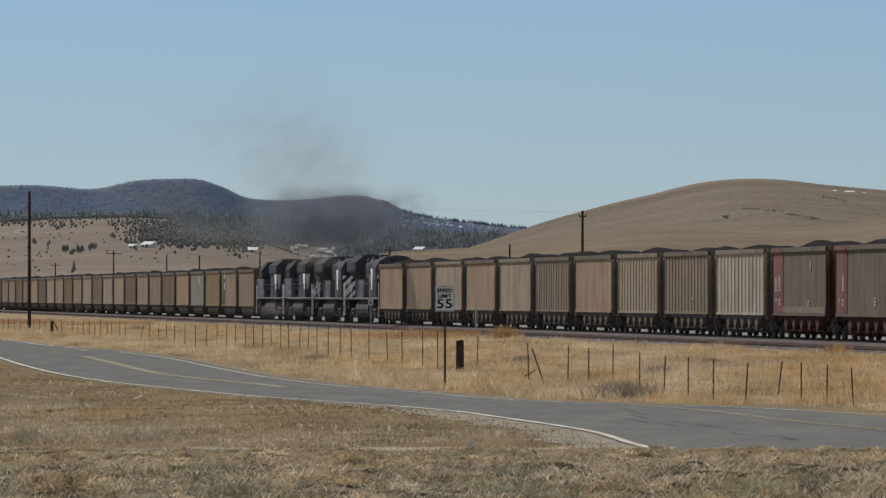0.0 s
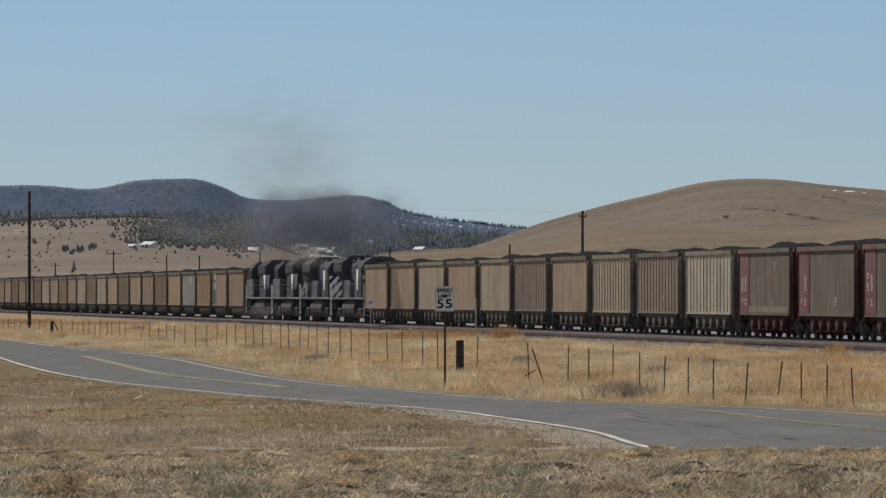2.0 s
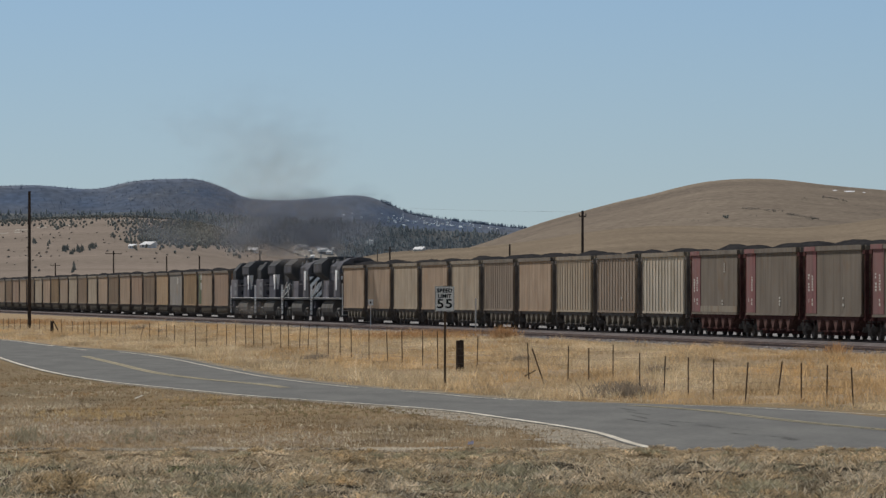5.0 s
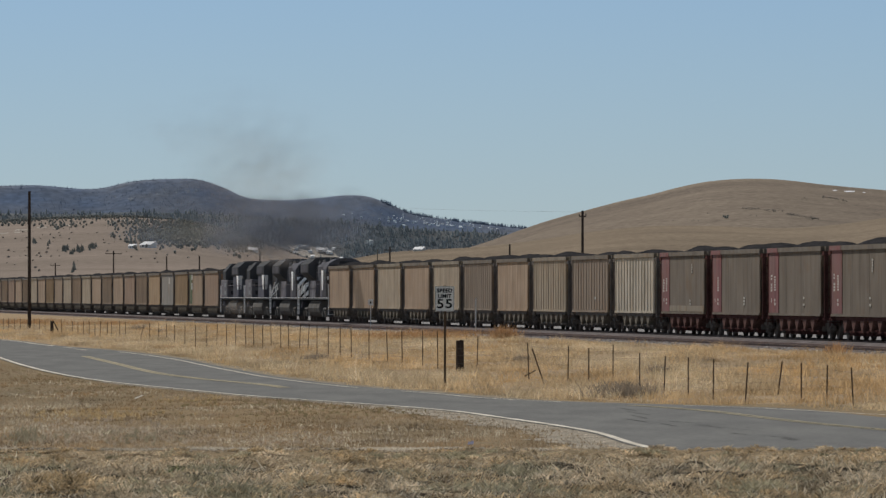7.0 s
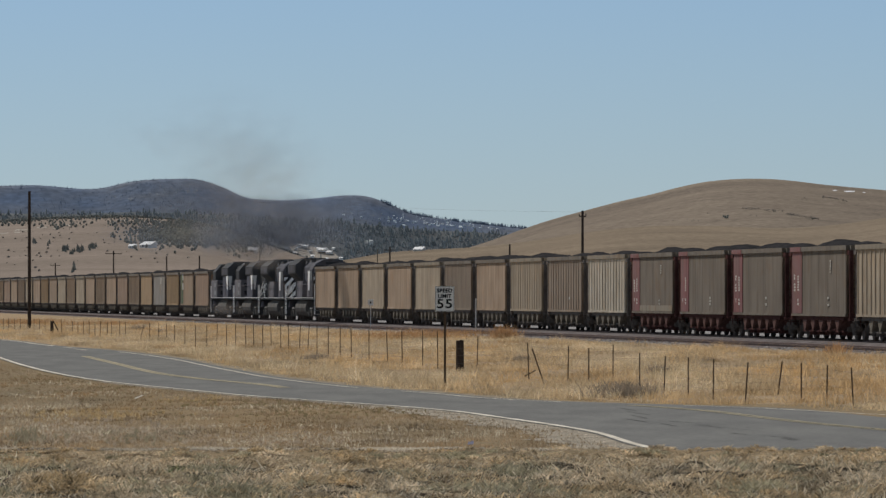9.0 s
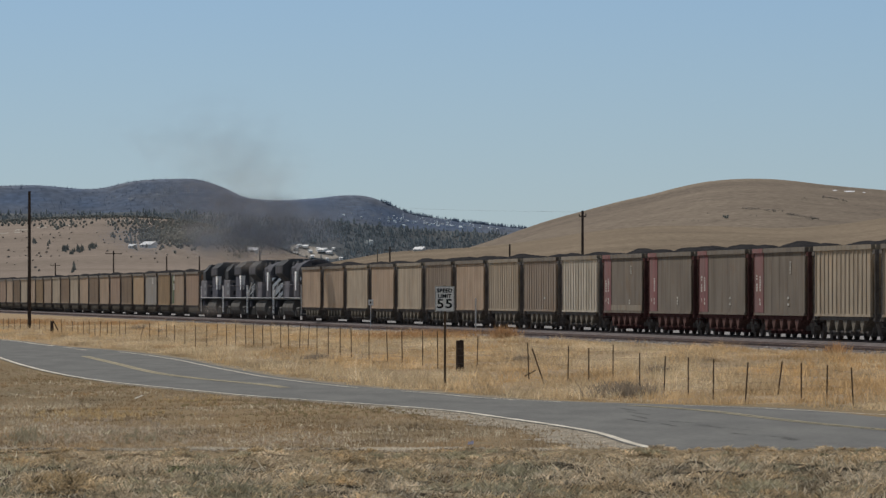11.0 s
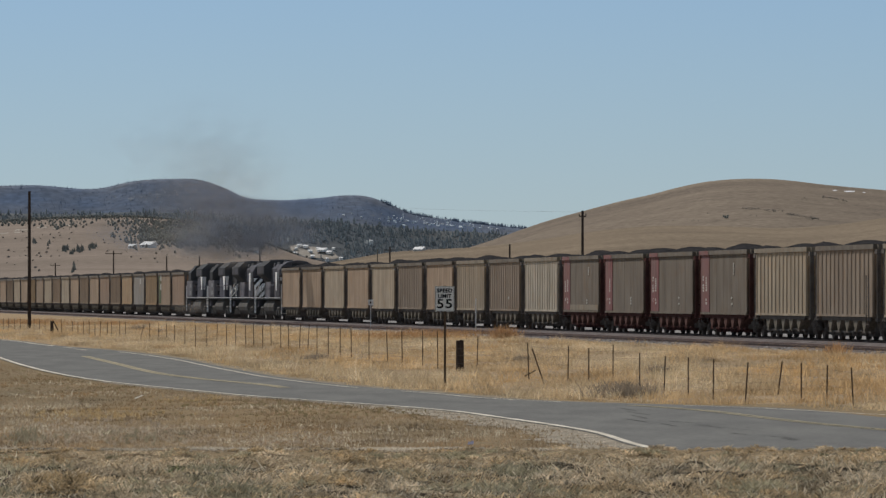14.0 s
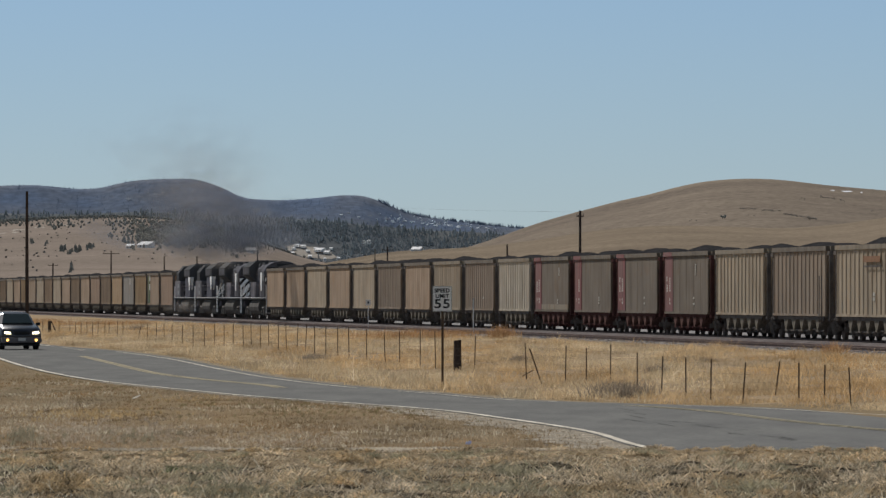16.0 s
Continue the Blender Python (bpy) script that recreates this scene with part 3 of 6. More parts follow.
def woods(name, places, sizes, mat, label, seed=0, slim=0.3, bushy=False):
    """Far trees: each two uneven cones, joined, since nobody could count them."""
    rng = np.random.default_rng(seed)
    n, k = len(places), 5
    if bushy:                  # rounded clumps: three uneven rings and a top
        k, m = 6, 19
        a = np.arange(k) * 2 * math.pi / k
        rings = []
        for z_, rad in ((0.02, 0.75), (0.42, 1.0), (0.78, 0.62)):
            rr = rng.uniform(0.6, 1.3, (n, k)) * rad * slim * sizes[:, None]
            rings.append(np.stack([np.cos(a) * rr, np.sin(a) * rr, (z_ + rng.uniform(-0.1, 0.1, (n, k))) * sizes[:, None]], -1))
        tip = np.concatenate([rng.uniform(-0.1, 0.1, (n, 1, 2)), np.ones((n, 1, 1))], -1) * sizes[:, None, None]
        v = np.concatenate(rings + [tip], 1) + places[:, None, :]
        f = [(i + o, (i + 1) % k + o, (i + 1) % k + o + k) for o in (0, k) for i in range(k)] + [(i + o, (i + 1) % k + o + k, i + o + k) for o in (0, k) for i in range(k)]
        f += [(2 * k + i, 2 * k + (i + 1) % k, 3 * k) for i in range(k)]
        faces = (np.arange(n)[:, None, None] * m + np.array(f)[None]).reshape(-1, 3)
        return tagged(sheet(name, v.reshape(-1, 3), faces, mat, smooth=True), label, "woods", kind="stuff")
    a = np.arange(k) * 2 * math.pi / k
    ring = np.stack([np.cos(a), np.sin(a)], -1)
    vs, fs = [], []
    for lo, hi, rad in ((0.0, 0.62, slim), (0.35, 1.0, slim * 0.72)):
        rr = rng.uniform(0.7, 1.25, (n, k, 1)) * rad * sizes[:, None, None]
        xy = ring[None] * rr
        zz = (lo + rng.uniform(-0.05, 0.08, (n, k, 1))) * sizes[:, None, None]
        tip = np.concatenate([rng.uniform(-0.06, 0.06, (n, 1, 2)) * sizes[:, None, None], np.full((n, 1, 1), hi) * sizes[:, None, None]], -1)
        v = np.concatenate([np.concatenate([xy, zz], -1), tip], 1) + places[:, None, :]
        f = np.array([(i, (i + 1) % k, k) for i in range(k)])
        fs.append((sum(len(q) for q in vs) + np.arange(n)[:, None, None] * (k + 1) + f[None]).reshape(-1, 3))
        vs.append(v.reshape(-1, 3))
    return tagged(sheet(name, np.concatenate(vs), np.concatenate(fs), mat, smooth=False), label, "woods", kind="stuff")


rng = np.random.default_rng(31)
n = 6500
bb, ww = rng.uniform(-80, 26, n), 1 - 0.75 * rng.uniform(0, 1, n) ** 1.2
keep = waves(bb * 10, ww * 300, 77, 4, 120.0) + rng.uniform(-0.5, 0.8, n) > 0.0
woods("far_woods", surface_at(surf_far, bb[keep], ww[keep]), rng.uniform(0.4, 0.95, n)[keep], HAZED_FAR_CONIFER, "dark conifer forest on the far ridge", 1, 0.33)
n = 260
bb = np.concatenate([rng.uniform(-9, 13, n), rng.uniform(-80, -30, 120)])
woods("crest_pines", surface_at(surf_far, bb, np.ones(len(bb)) * 0.995), np.concatenate([rng.uniform(0.8, 2.6, n), rng.uniform(0.5, 1.5, 120)]), HAZED_FAR_CONIFER, "single pines along the skyline of the far ridge", 11, 0.26)
n = 11500
bb, ww = rng.uniform(-80, 16, n), rng.uniform(0.0, 1.0, n)
spots_ = surface_at(surf_belt, bb, ww)
up_ = (spots_[:, 2] - EYE[2]) / spots_[:, 1] * 1000
hamlet = (bb > -23.0) & (bb < -14.2) & (up_ < 7.4) & (rng.uniform(0, 1, n) < 0.93)      # a clearing with houses
woods("belt_woods", spots_[~hamlet], (0.9 + 3.2 * rng.uniform(0, 1, n) ** 2.2)[~hamlet], HAZED_CONIFER, "dark conifer belt below the mountain", 2, 0.30)


def place_on(surf, x, y):
    """The place on a hill that lies at a bearing and elevation."""
    w = np.linspace(0.0, 1.0, 240)
    b = (x - 784) / 12.3
    p_ = surface_at(surf, np.full(240, b), w)
    el = (p_[:, 2] - EYE[2]) / p_[:, 1] * 1000
    i = int(np.argmin(np.abs(el - (523 - y) / 12.3)))
    return p_[i]


def scrub(name, surf, spots, size, mat, label, seed, slim=0.55):
    """Low bushes along short lines on a hillside."""
    r = np.random.default_rng(seed)
    pts = []
    for x0, y0, x1, y1, n_ in spots:
        for q in r.uniform(0, 1, n_):
            pts.append(place_on(surf, x0 + (x1 - x0) * q + r.normal(0, 2), y0 + (y1 - y0) * q + r.normal(0, 1.2)))
    return woods(name, np.array(pts), r.uniform(*size, len(pts)), mat, label, seed, slim, True)


scrub("hill_scrub", surf_right, ((1316, 369, 1345, 371, 40), (1350, 373, 1385, 374, 50), (1390, 379, 1450, 389, 130), (1455, 348, 1500, 357, 70), (1250, 378, 1256, 379, 5), (1544, 372, 1552, 373, 4), (1190, 392, 1240, 388, 8), (1320, 380, 1340, 384, 5), (1420, 352, 1430, 353, 5)), (0.2, 0.5), HILL_SCRUB, "dark scrub along the gullies of the bare hill", 7)
scrub("hill_pine", surf_right, ((1279, 386, 1285, 386, 5),), (0.9, 1.7), HILL_PINE, "lone dark pine clump on the bare hill", 8, 0.4)


# Trees on the pasture hill: thick stands, thinning to single shrubs; each row is a stand's bearings, elevations and number.
def stands(surf, rows, seed):
    r = np.random.default_rng(seed)
    return np.array([place_on(surf, r.normal((x0 + x1) / 2, (x1 - x0) * 0.32), r.normal((y0 + y1) / 2, (y1 - y0) * 0.3)) for x0, x1, y0, y1, n_ in rows for _ in range(n_)])


pts = stands(surf_left, ((-20, 260, 380, 388, 800), (-70, 80, 380, 398, 520), (205, 330, 390, 402, 240), (265, 420, 402, 432, 3000), (390, 480, 408, 442, 900), (330, 480, 388, 408, 620), (100, 160, 392, 402, 30), (60, 130, 396, 405, 30), (250, 300, 424, 436, 50)), 3)
woods("hillside_trees", pts, np.random.default_rng(4).uniform(0.5, 1.9, len(pts)), HILL_PINE, "dark pines and junipers in stands on the hillside", 3, 0.42, True)
pts = stands(surf_left, ((10, 210, 408, 440, 34), (0, 130, 440, 478, 22), (150, 400, 440, 470, 10), (470, 720, 436, 446, 30)), 5)
woods("hillside_shrubs", pts, np.random.default_rng(6).uniform(0.25, 0.8, len(pts)), HILL_SHRUB, "low brown shrubs scattered over the pasture", 5, 0.7, True)
pts = stands(surf_left, ((113, 121, 440, 446, 9), (124, 134, 446, 450, 5), (138, 150, 443, 447, 10), (158, 173, 437, 442, 14), (126, 133, 474, 482, 5), (58, 64, 428, 432, 4), (84, 88, 430, 434, 2)), 9)
woods("hillside_junipers", pts, np.random.default_rng(7).uniform(1.2, 2.6, len(pts)), HILL_PINE, "dark junipers in clumps on the pasture", 6, 0.34)


# ---- dry grass ----
def blades(name, pos, high, width, lean, mat, label, seed, curl=0.5, lie=0.0, fan=None):
    """Grass: every blade a bent sliver of two pieces, joined into one."""
    rng = np.random.default_rng(seed)
    n = len(pos)
    a = rng.uniform(0, 2 * math.pi, n)
    if fan is not None:        # blades fall outwards
        a = fan + rng.normal(0, 0.6, n)
    tilt = np.minimum(lie + np.abs(rng.normal(0, lean, n)), 1.55)
    dirv = np.stack([np.cos(a), np.sin(a)], -1)
    yaw = rng.uniform(0, 2 * math.pi, n)
    side = np.stack([np.cos(yaw), np.sin(yaw)], -1)
    h = high * rng.uniform(0.55, 1.15, n)
    w = width * rng.uniform(0.7, 1.3, n)
    mid = pos.copy()
    mid[:, :2] += dirv * (np.sin(tilt) * h * 0.55)[:, None]
    mid[:, 2] += np.cos(tilt) * h * 0.55
    t2 = np.minimum(tilt * (1 + curl) + curl * 0.5, 1.9)
    tip = mid.copy()
    tip[:, :2] += dirv * (np.sin(t2) * h * 0.5)[:, None]
    tip[:, 2] += np.cos(t2) * h * 0.5
    sw = np.concatenate([side * w[:, None] / 2, np.zeros((n, 1))], -1)
    V = np.stack([pos - sw, pos + sw, mid - sw * 0.8, mid + sw * 0.8, tip], 1).reshape(-1, 3)
    f = np.array([(0, 1, 3), (0, 3, 2), (2, 3, 4)])
    Fc = (np.arange(n)[:, None, None] * 5 + f[None]).reshape(-1, 3)
    return tagged(sheet(name, V, Fc, mat, smooth=False), label, "grass", kind="stuff")


def tufts(rng, n, y0, y1, per, radius, keep, margin=0.072, bias=1.0):
    """Places of blades gathered in tufts over a stretch of the plan."""
    y = y0 + (y1 - y0) * rng.uniform(0, 1, n) ** bias
    x = rng.uniform(-1, 1, n) * (margin * y + 1.0)
    k = keep(x, y)
    x, y = x[k], y[k]
    m = len(x)
    big = rng.uniform(0.5, 1.5, m)
    X = np.repeat(x, per) + rng.normal(0, 1, m * per) * radius * np.repeat(big, per)
    Y = np.repeat(y, per) + rng.normal(0, 1, m * per) * radius * np.repeat(big, per)
    return np.stack([X, Y, height(X, Y) - 0.015], -1), np.repeat(big, per)


BERM_GRASS = straw("berm_grass", ((0.20, 0.162, 0.105), (0.66, 0.535, 0.37), (0.86, 0.71, 0.51), (0.34, 0.278, 0.186), (0.97, 0.82, 0.615)), through_light=0.25, patches=0.45, swathe=(0.80, 0.735, 0.61), broad=0.8, grain=2.2, draw=0.3)
BANK_STALK = straw("bank_stalk", ((0.50, 0.43, 0.31), (0.84, 0.745, 0.58), (0.33, 0.285, 0.195), (0.70, 0.605, 0.45)), patches=0.2)
NEAR_GRASS = straw("near_field_grass", ((0.22, 0.165, 0.105), (0.39, 0.305, 0.21), (0.28, 0.217, 0.148), (0.50, 0.41, 0.30)), patches=0.5, swathe=(0.78, 0.63, 0.45), broad=0.35, grain=0.55)
FAR_GRASS = straw("tall_straw_grass", ((0.49, 0.385, 0.245), (0.60, 0.485, 0.32), (0.53, 0.42, 0.27), (0.68, 0.565, 0.39)), patches=0.5, swathe=(0.86, 0.70, 0.51), broad=0.22, grain=0.42)
rng = np.random.default_rng(41)
p, s = tufts(rng, 6500, 64, 108, 14, 0.12, lambda x, y: (waves(x, y, 8, 3, 0.9) > -0.3) & ((x > 1.6) | (y < 103.6)))
# Dark ramp: shade low among the tussocks is put into the colour.
SHADE_GRASS = straw("shade_undergrowth", ((0.14, 0.115, 0.075), (0.26, 0.215, 0.145), (0.18, 0.155, 0.10), (0.33, 0.275, 0.185)), through_light=0.15, patches=0.6, grain=2.6, draw=0.25)
blades("verge_grass", p, 0.09 * s, 0.010, 0.45, SHADE_GRASS, "matted grey-green dead grass on the near bank", 1, 0.4, 0.75)
m_ = 2700
y = rng.uniform(66, 108, m_)
x = rng.uniform(-1, 1, m_) * (0.072 * y + 0.6)
face = (height(x, y + 0.12) - height(x, y - 0.12)) / 0.24      # undercut faces stay bare
k = (y < np.where(x > 1.6, 107.0, 103.4)) & ((face < 0.25) | (rng.uniform(0, 1, m_) < 0.2)) & (waves(x, y * 0.22, 23, 4, 1.3) + rng.uniform(-0.3, 0.3, m_) > -0.05)
x, y = x[k], y[k]
per = 62
big = np.repeat(rng.uniform(0.06, 0.23, len(x)) * (1 - 0.65 * step(86, 101, y)), per)
turn, out = rng.uniform(0, 2 * math.pi, len(big)), np.sqrt(rng.uniform(0, 1, len(big)))
X = np.repeat(x, per) + np.cos(turn) * out * big * 1.6
Y = np.repeat(y, per) + np.sin(turn) * out * big
p = np.stack([X, Y, height(X, Y) + 0.55 * big * (1 - out ** 2)], -1)
green = np.repeat((waves(x, y * 0.3, 33, 3, 2.4) + rng.uniform(-0.35, 0.35, len(x)) > 0.42), per)
long_ = 0.07 + 0.6 * big
laid = np.where(rng.uniform(0, 1, len(turn)) < 0.5, turn, np.where(rng.uniform(0, 1, len(turn)) < 0.65, 0.1, 3.0) + rng.normal(0, 0.5, len(turn)))
blades("bank_tussocks", p[~green], long_[~green], 0.0155, 0.5, BERM_GRASS, "shaggy bleached dead tussocks on the near bank", 9, 0.6, 0.65, laid[~green])
BANK_GREEN = straw("bank_green", ((0.24, 0.22, 0.14), (0.44, 0.39, 0.265), (0.31, 0.285, 0.185), (0.56, 0.49, 0.35)), patches=0.4, grain=2.0, draw=0.3)
blades("green_tussocks", p[green], long_[green], 0.0155, 0.5, BANK_GREEN, "grey-green winter tussocks on the near bank", 10, 0.6, 0.6, laid[green])
# Long blades hang over the lips of the hummocks.
X, Y, droop = [], [], []
for mx, my, wide, deep, tall in MOUNDS:
    n_ = int(520 * wide)
    x = rng.normal(mx, wide * 0.65, n_)
    y = my + 0.10 * np.sin(x * 5.1 + my) + 0.07 * np.sin(x * 11.3 + 2 * my) + rng.uniform(-0.04, 0.35, n_)
    k = waves(x, y * 0, 29, 3, 0.7) > -0.35
    X, Y, droop = X + list(x[k]), Y + list(y[k]), droop + list(np.full(k.sum(), 0.5 + 2.5 * tall))
X, Y, droop = np.array(X), np.array(Y), np.array(droop)
blades("bank_fringe", np.stack([X, Y, height(X, Y) - 0.01], -1), 0.20 * droop, 0.012, 0.3, BERM_GRASS, "long dead grass hanging over the hummocks of the bank", 19, 0.6, 0.75, rng.normal(-1.57, 0.9, len(X)))
p, s = tufts(rng, 4200, 64, 104, 5, 0.06, lambda x, y: (waves(x, y, 12, 3, 1.2) > -0.05) & (y < 97))
blades("verge_stalks", p, 0.26 * s, 0.011, 0.5, BANK_STALK, "pale dry stalks lying over the near bank", 4, 0.5, 0.6)
p, s = tufts(rng, 30000, 107, 300, 9, 0.12, lambda x, y: (x < along(NEAR_EDGE, y) - 0.45 - 0.75 * step(168, 150, y)), bias=1.3)
blades("field_grass", p, 0.068 * s, 0.013, 0.6, NEAR_GRASS, "short brown dead grass beside the road", 2)
p, s = tufts(rng, 45000, 140, 640, 11, 0.18, lambda x, y: (x > along(FAR_EDGE, y) + 0.75 + 0.15 * np.sin(y * 0.7)) & (track_v(x, y) < -9.9) & (waves(x, y, 9, 3, 9.0) > -0.6), bias=1.2)
lush = 0.72 + 0.55 * waves(p[:, 0], p[:, 1] * 0.16, 19, 4, 4.5)
blades("tall_grass", p, 0.27 * s * np.clip(lush, 0.25, 1.3), 0.014, 0.6, FAR_GRASS, "tall golden straw grass between road and track", 3, 0.6, 0.2)
# Paler tufts stand in drifts before the road, coarse tussocks and grey patches beyond it.
p, s = tufts(rng, 4200, 108, 200, 12, 0.10, lambda x, y: (x < along(NEAR_EDGE, y) - 1.2) & (waves(x * 0.5, y * 0.25, 14, 3, 6.0) > 0.25))
blades("pale_tufts", p, 0.11 * s, 0.012, 0.5, BANK_STALK, "pale bleached grass tufts in the roadside field", 5, 0.5, 0.15)
p, s = tufts(rng, 5200, 150, 520, 26, 0.16, lambda x, y: (x > along(FAR_EDGE, y) + 1.0) & (track_v(x, y) < -9.5) & (waves(x, y * 0.3, 15, 3, 7.0) > 0.0))
TUSSOCK = straw("tussock", ((0.48, 0.37, 0.22), (0.66, 0.54, 0.36), (0.56, 0.43, 0.255), (0.78, 0.67, 0.49)), patches=0.35, swathe=(0.88, 0.70, 0.50), broad=0.12)
blades("tussocks", p, 0.42 * s, 0.014, 0.55, TUSSOCK, "coarse straw tussocks leaning in the field", 6, 0.6, 0.25)
p, s = tufts(rng, 3600, 150, 420, 18, 0.14, lambda x, y: (x > along(FAR_EDGE, y) + 0.6) & (track_v(x, y) < -10.5) & (waves(x * 0.7, y * 0.2, 16, 3, 8.0) > 0.35))
GREY_TUFT = straw("grey_tuft", ((0.26, 0.205, 0.13), (0.36, 0.29, 0.19), (0.30, 0.25, 0.175)), patches=0.25)
blades("grey_tufts", p, 0.26 * s, 0.013, 0.6, GREY_TUFT, "grey-brown flattened weeds among the straw", 7, 0.5, 0.3)


def clump(name, x0, x1, y0, y1, n, high, mat, label, seed, wide=0.012, lean=0.5):
    """A stand of blades over a small stretch of the field, by bearing and dip."""
    r = np.random.default_rng(seed)
    k = max(8, n // 14)
    root = np.stack([r.normal((x0 + x1) / 2, (x1 - x0) * 0.28, k), r.normal((y0 + y1) / 2, (y1 - y0) * 0.28, k)], -1)
    q = root[r.integers(0, k, n)] + r.normal(0, 1, (n, 2)) * (1.8, 0.35)
    d = EYE[2] * F / (q[:, 1] - 523)
    x = (q[:, 0] - 784) * d / F
    keep = x < along(NEAR_EDGE, d) - 0.6
    x, d = x[keep], d[keep]
    return blades(name, np.stack([x, d, height(x, d) - 0.01], -1), high * r.uniform(0.6, 1.3, len(x)), wide, lean, mat, label, seed)


GOLD_TUFT = straw("gold_tuft", ((0.42, 0.30, 0.15), (0.56, 0.43, 0.25), (0.36, 0.24, 0.11)), patches=0.15)
FEATHER = straw("feathery_grass", ((0.42, 0.34, 0.235), (0.52, 0.43, 0.31), (0.36, 0.29, 0.20)), patches=0.15)
OLIVE = straw("olive_turf", ((0.19, 0.16, 0.08), (0.25, 0.20, 0.105), (0.22, 0.19, 0.10)), patches=0.25)
GREY_THATCH = straw("grey_thatch", ((0.40, 0.335, 0.255), (0.51, 0.43, 0.335), (0.33, 0.27, 0.205)), patches=0.3)
BROWN_TURF = straw("brown_turf", ((0.23, 0.163, 0.09), (0.31, 0.225, 0.13), (0.18, 0.13, 0.075)), patches=0.3)
SAGE = straw("sage_grass", ((0.26, 0.235, 0.16), (0.34, 0.30, 0.21), (0.22, 0.20, 0.14)), patches=0.25)
clump("gold_tufts", 50, 285, 727, 746, 2600, 0.10, GOLD_TUFT, "golden tufts in the roadside field", 71)
clump("gold_tufts", 280, 420, 700, 716, 900, 0.08, GOLD_TUFT, "golden tufts in the roadside field", 72)
clump("feathery_grass", 90, 140, 706, 728, 800, 0.11, FEATHER, "pale feathery grass in the roadside field", 73)
clump("feathery_grass", 5, 60, 715, 735, 500, 0.09, FEATHER, "pale feathery grass in the roadside field", 74)
clump("feathery_grass", 300, 760, 752, 786, 1100, 0.075, FEATHER, "pale feathery grass in the roadside field", 75)
clump("olive_turf", 20, 420, 655, 695, 3400, 0.07, OLIVE, "olive-brown turf beside the road", 76)
clump("olive_turf", 300, 800, 700, 740, 4200, 0.07, OLIVE, "olive-brown turf beside the road", 77)
clump("grey_thatch", -40, 330, 742, 792, 9000, 0.075, GREY_THATCH, "grey-tan bleached growth in the roadside field", 82)
clump("grey_thatch", 300, 700, 768, 792, 4500, 0.06, GREY_THATCH, "grey-tan bleached growth in the roadside field", 83)
clump("brown_turf", -20, 330, 650, 708, 7000, 0.06, BROWN_TURF, "rusty brown turf beside the road", 84)
clump("brown_turf", 330, 1000, 698, 772, 9000, 0.055, BROWN_TURF, "rusty brown turf beside the road", 85)
clump("sage_grass", 0, 80, 760, 786, 1000, 0.14, SAGE, "grey-green low growth on the field", 78)
clump("sage_grass", 120, 330, 768, 786, 900, 0.10, SAGE, "grey-green low growth on the field", 79)
r = np.random.default_rng(86)
y = r.uniform(107, 168, 2600)
x = along(NEAR_EDGE, y) - 0.45 - np.abs(r.normal(0, 0.7, 2600))
root = r.integers(0, 300, 2600)
x, y = x[root] + r.normal(0, 0.07, 2600), y[root] + r.normal(0, 0.5, 2600)
blades("verge_tufts", np.stack([x, y, height(x, y) - 0.005], -1), 0.05 * np.ones(2600), 0.011, 0.6, BROWN_TURF, "low dead tufts creeping over the gravel shoulder", 86)
PALE_LITTER = straw("pale_litter", ((0.50, 0.44, 0.35), (0.60, 0.54, 0.44), (0.40, 0.34, 0.26)), through_light=0.45, patches=0.2)
r = np.random.default_rng(81)
x = r.uniform(-8.6, 1.9, 9000)
y = 104.9 + 0.3 * np.sin(x * 0.9) + r.normal(0, 0.9, 9000) * step(3.5, -6, x) ** 0.5
blades("pale_litter", np.stack([x, y, height(x, y)], -1), 0.05 * np.ones(9000), 0.012, 0.6, PALE_LITTER, "bleached grass litter along the top of the bank", 81)

# ---- the coal train ----
# Coal, underframe and wheel tones are raised to include distance haze.
COAL = material("coal", (0.045, 0.043, 0.044), 0.85, vary=0.4, scale=2.0, fine=12.0, bump=0.8)
UNDER = material("grimy_underframe", (0.19, 0.168, 0.150), 0.85, vary=0.35, scale=2.5, fine=14.0)
UNDER_RED = material("red_underframe", (0.115, 0.058, 0.053), 0.85, vary=0.35, scale=2.5, fine=14.0)
CHUTE = material("hopper_steel", (0.27, 0.24, 0.195), 0.8, vary=0.35, scale=2.5, fine=12.0)
CHUTE_RED = material("red_hopper_steel", (0.19, 0.115, 0.10), 0.8, vary=0.35, scale=2.5, fine=12.0)
WHEEL = material("wheel_steel", (0.21, 0.178, 0.158), 0.8, metal=0.0, vary=0.3, scale=5.0)
MARK = material("stencil_white", (0.60, 0.57, 0.50), 0.7, vary=0.2, scale=4.0)
ORANGE_MARK = material("stencil_orange", (0.34, 0.21, 0.14), 0.7, vary=0.2, scale=4.0)
RED_PAINT = car_paint("faded_red", (0.232, 0.094, 0.092), (0.21, 0.135, 0.118), 0.65)
GREEN_PAINT = car_paint("faded_green", (0.07, 0.12, 0.055))
CHORD = car_paint("chord_grey", (0.19, 0.162, 0.128), (0.135, 0.112, 0.085))
CHORD_PALE = car_paint("chord_pale", (0.28, 0.238, 0.178), (0.20, 0.165, 0.118))
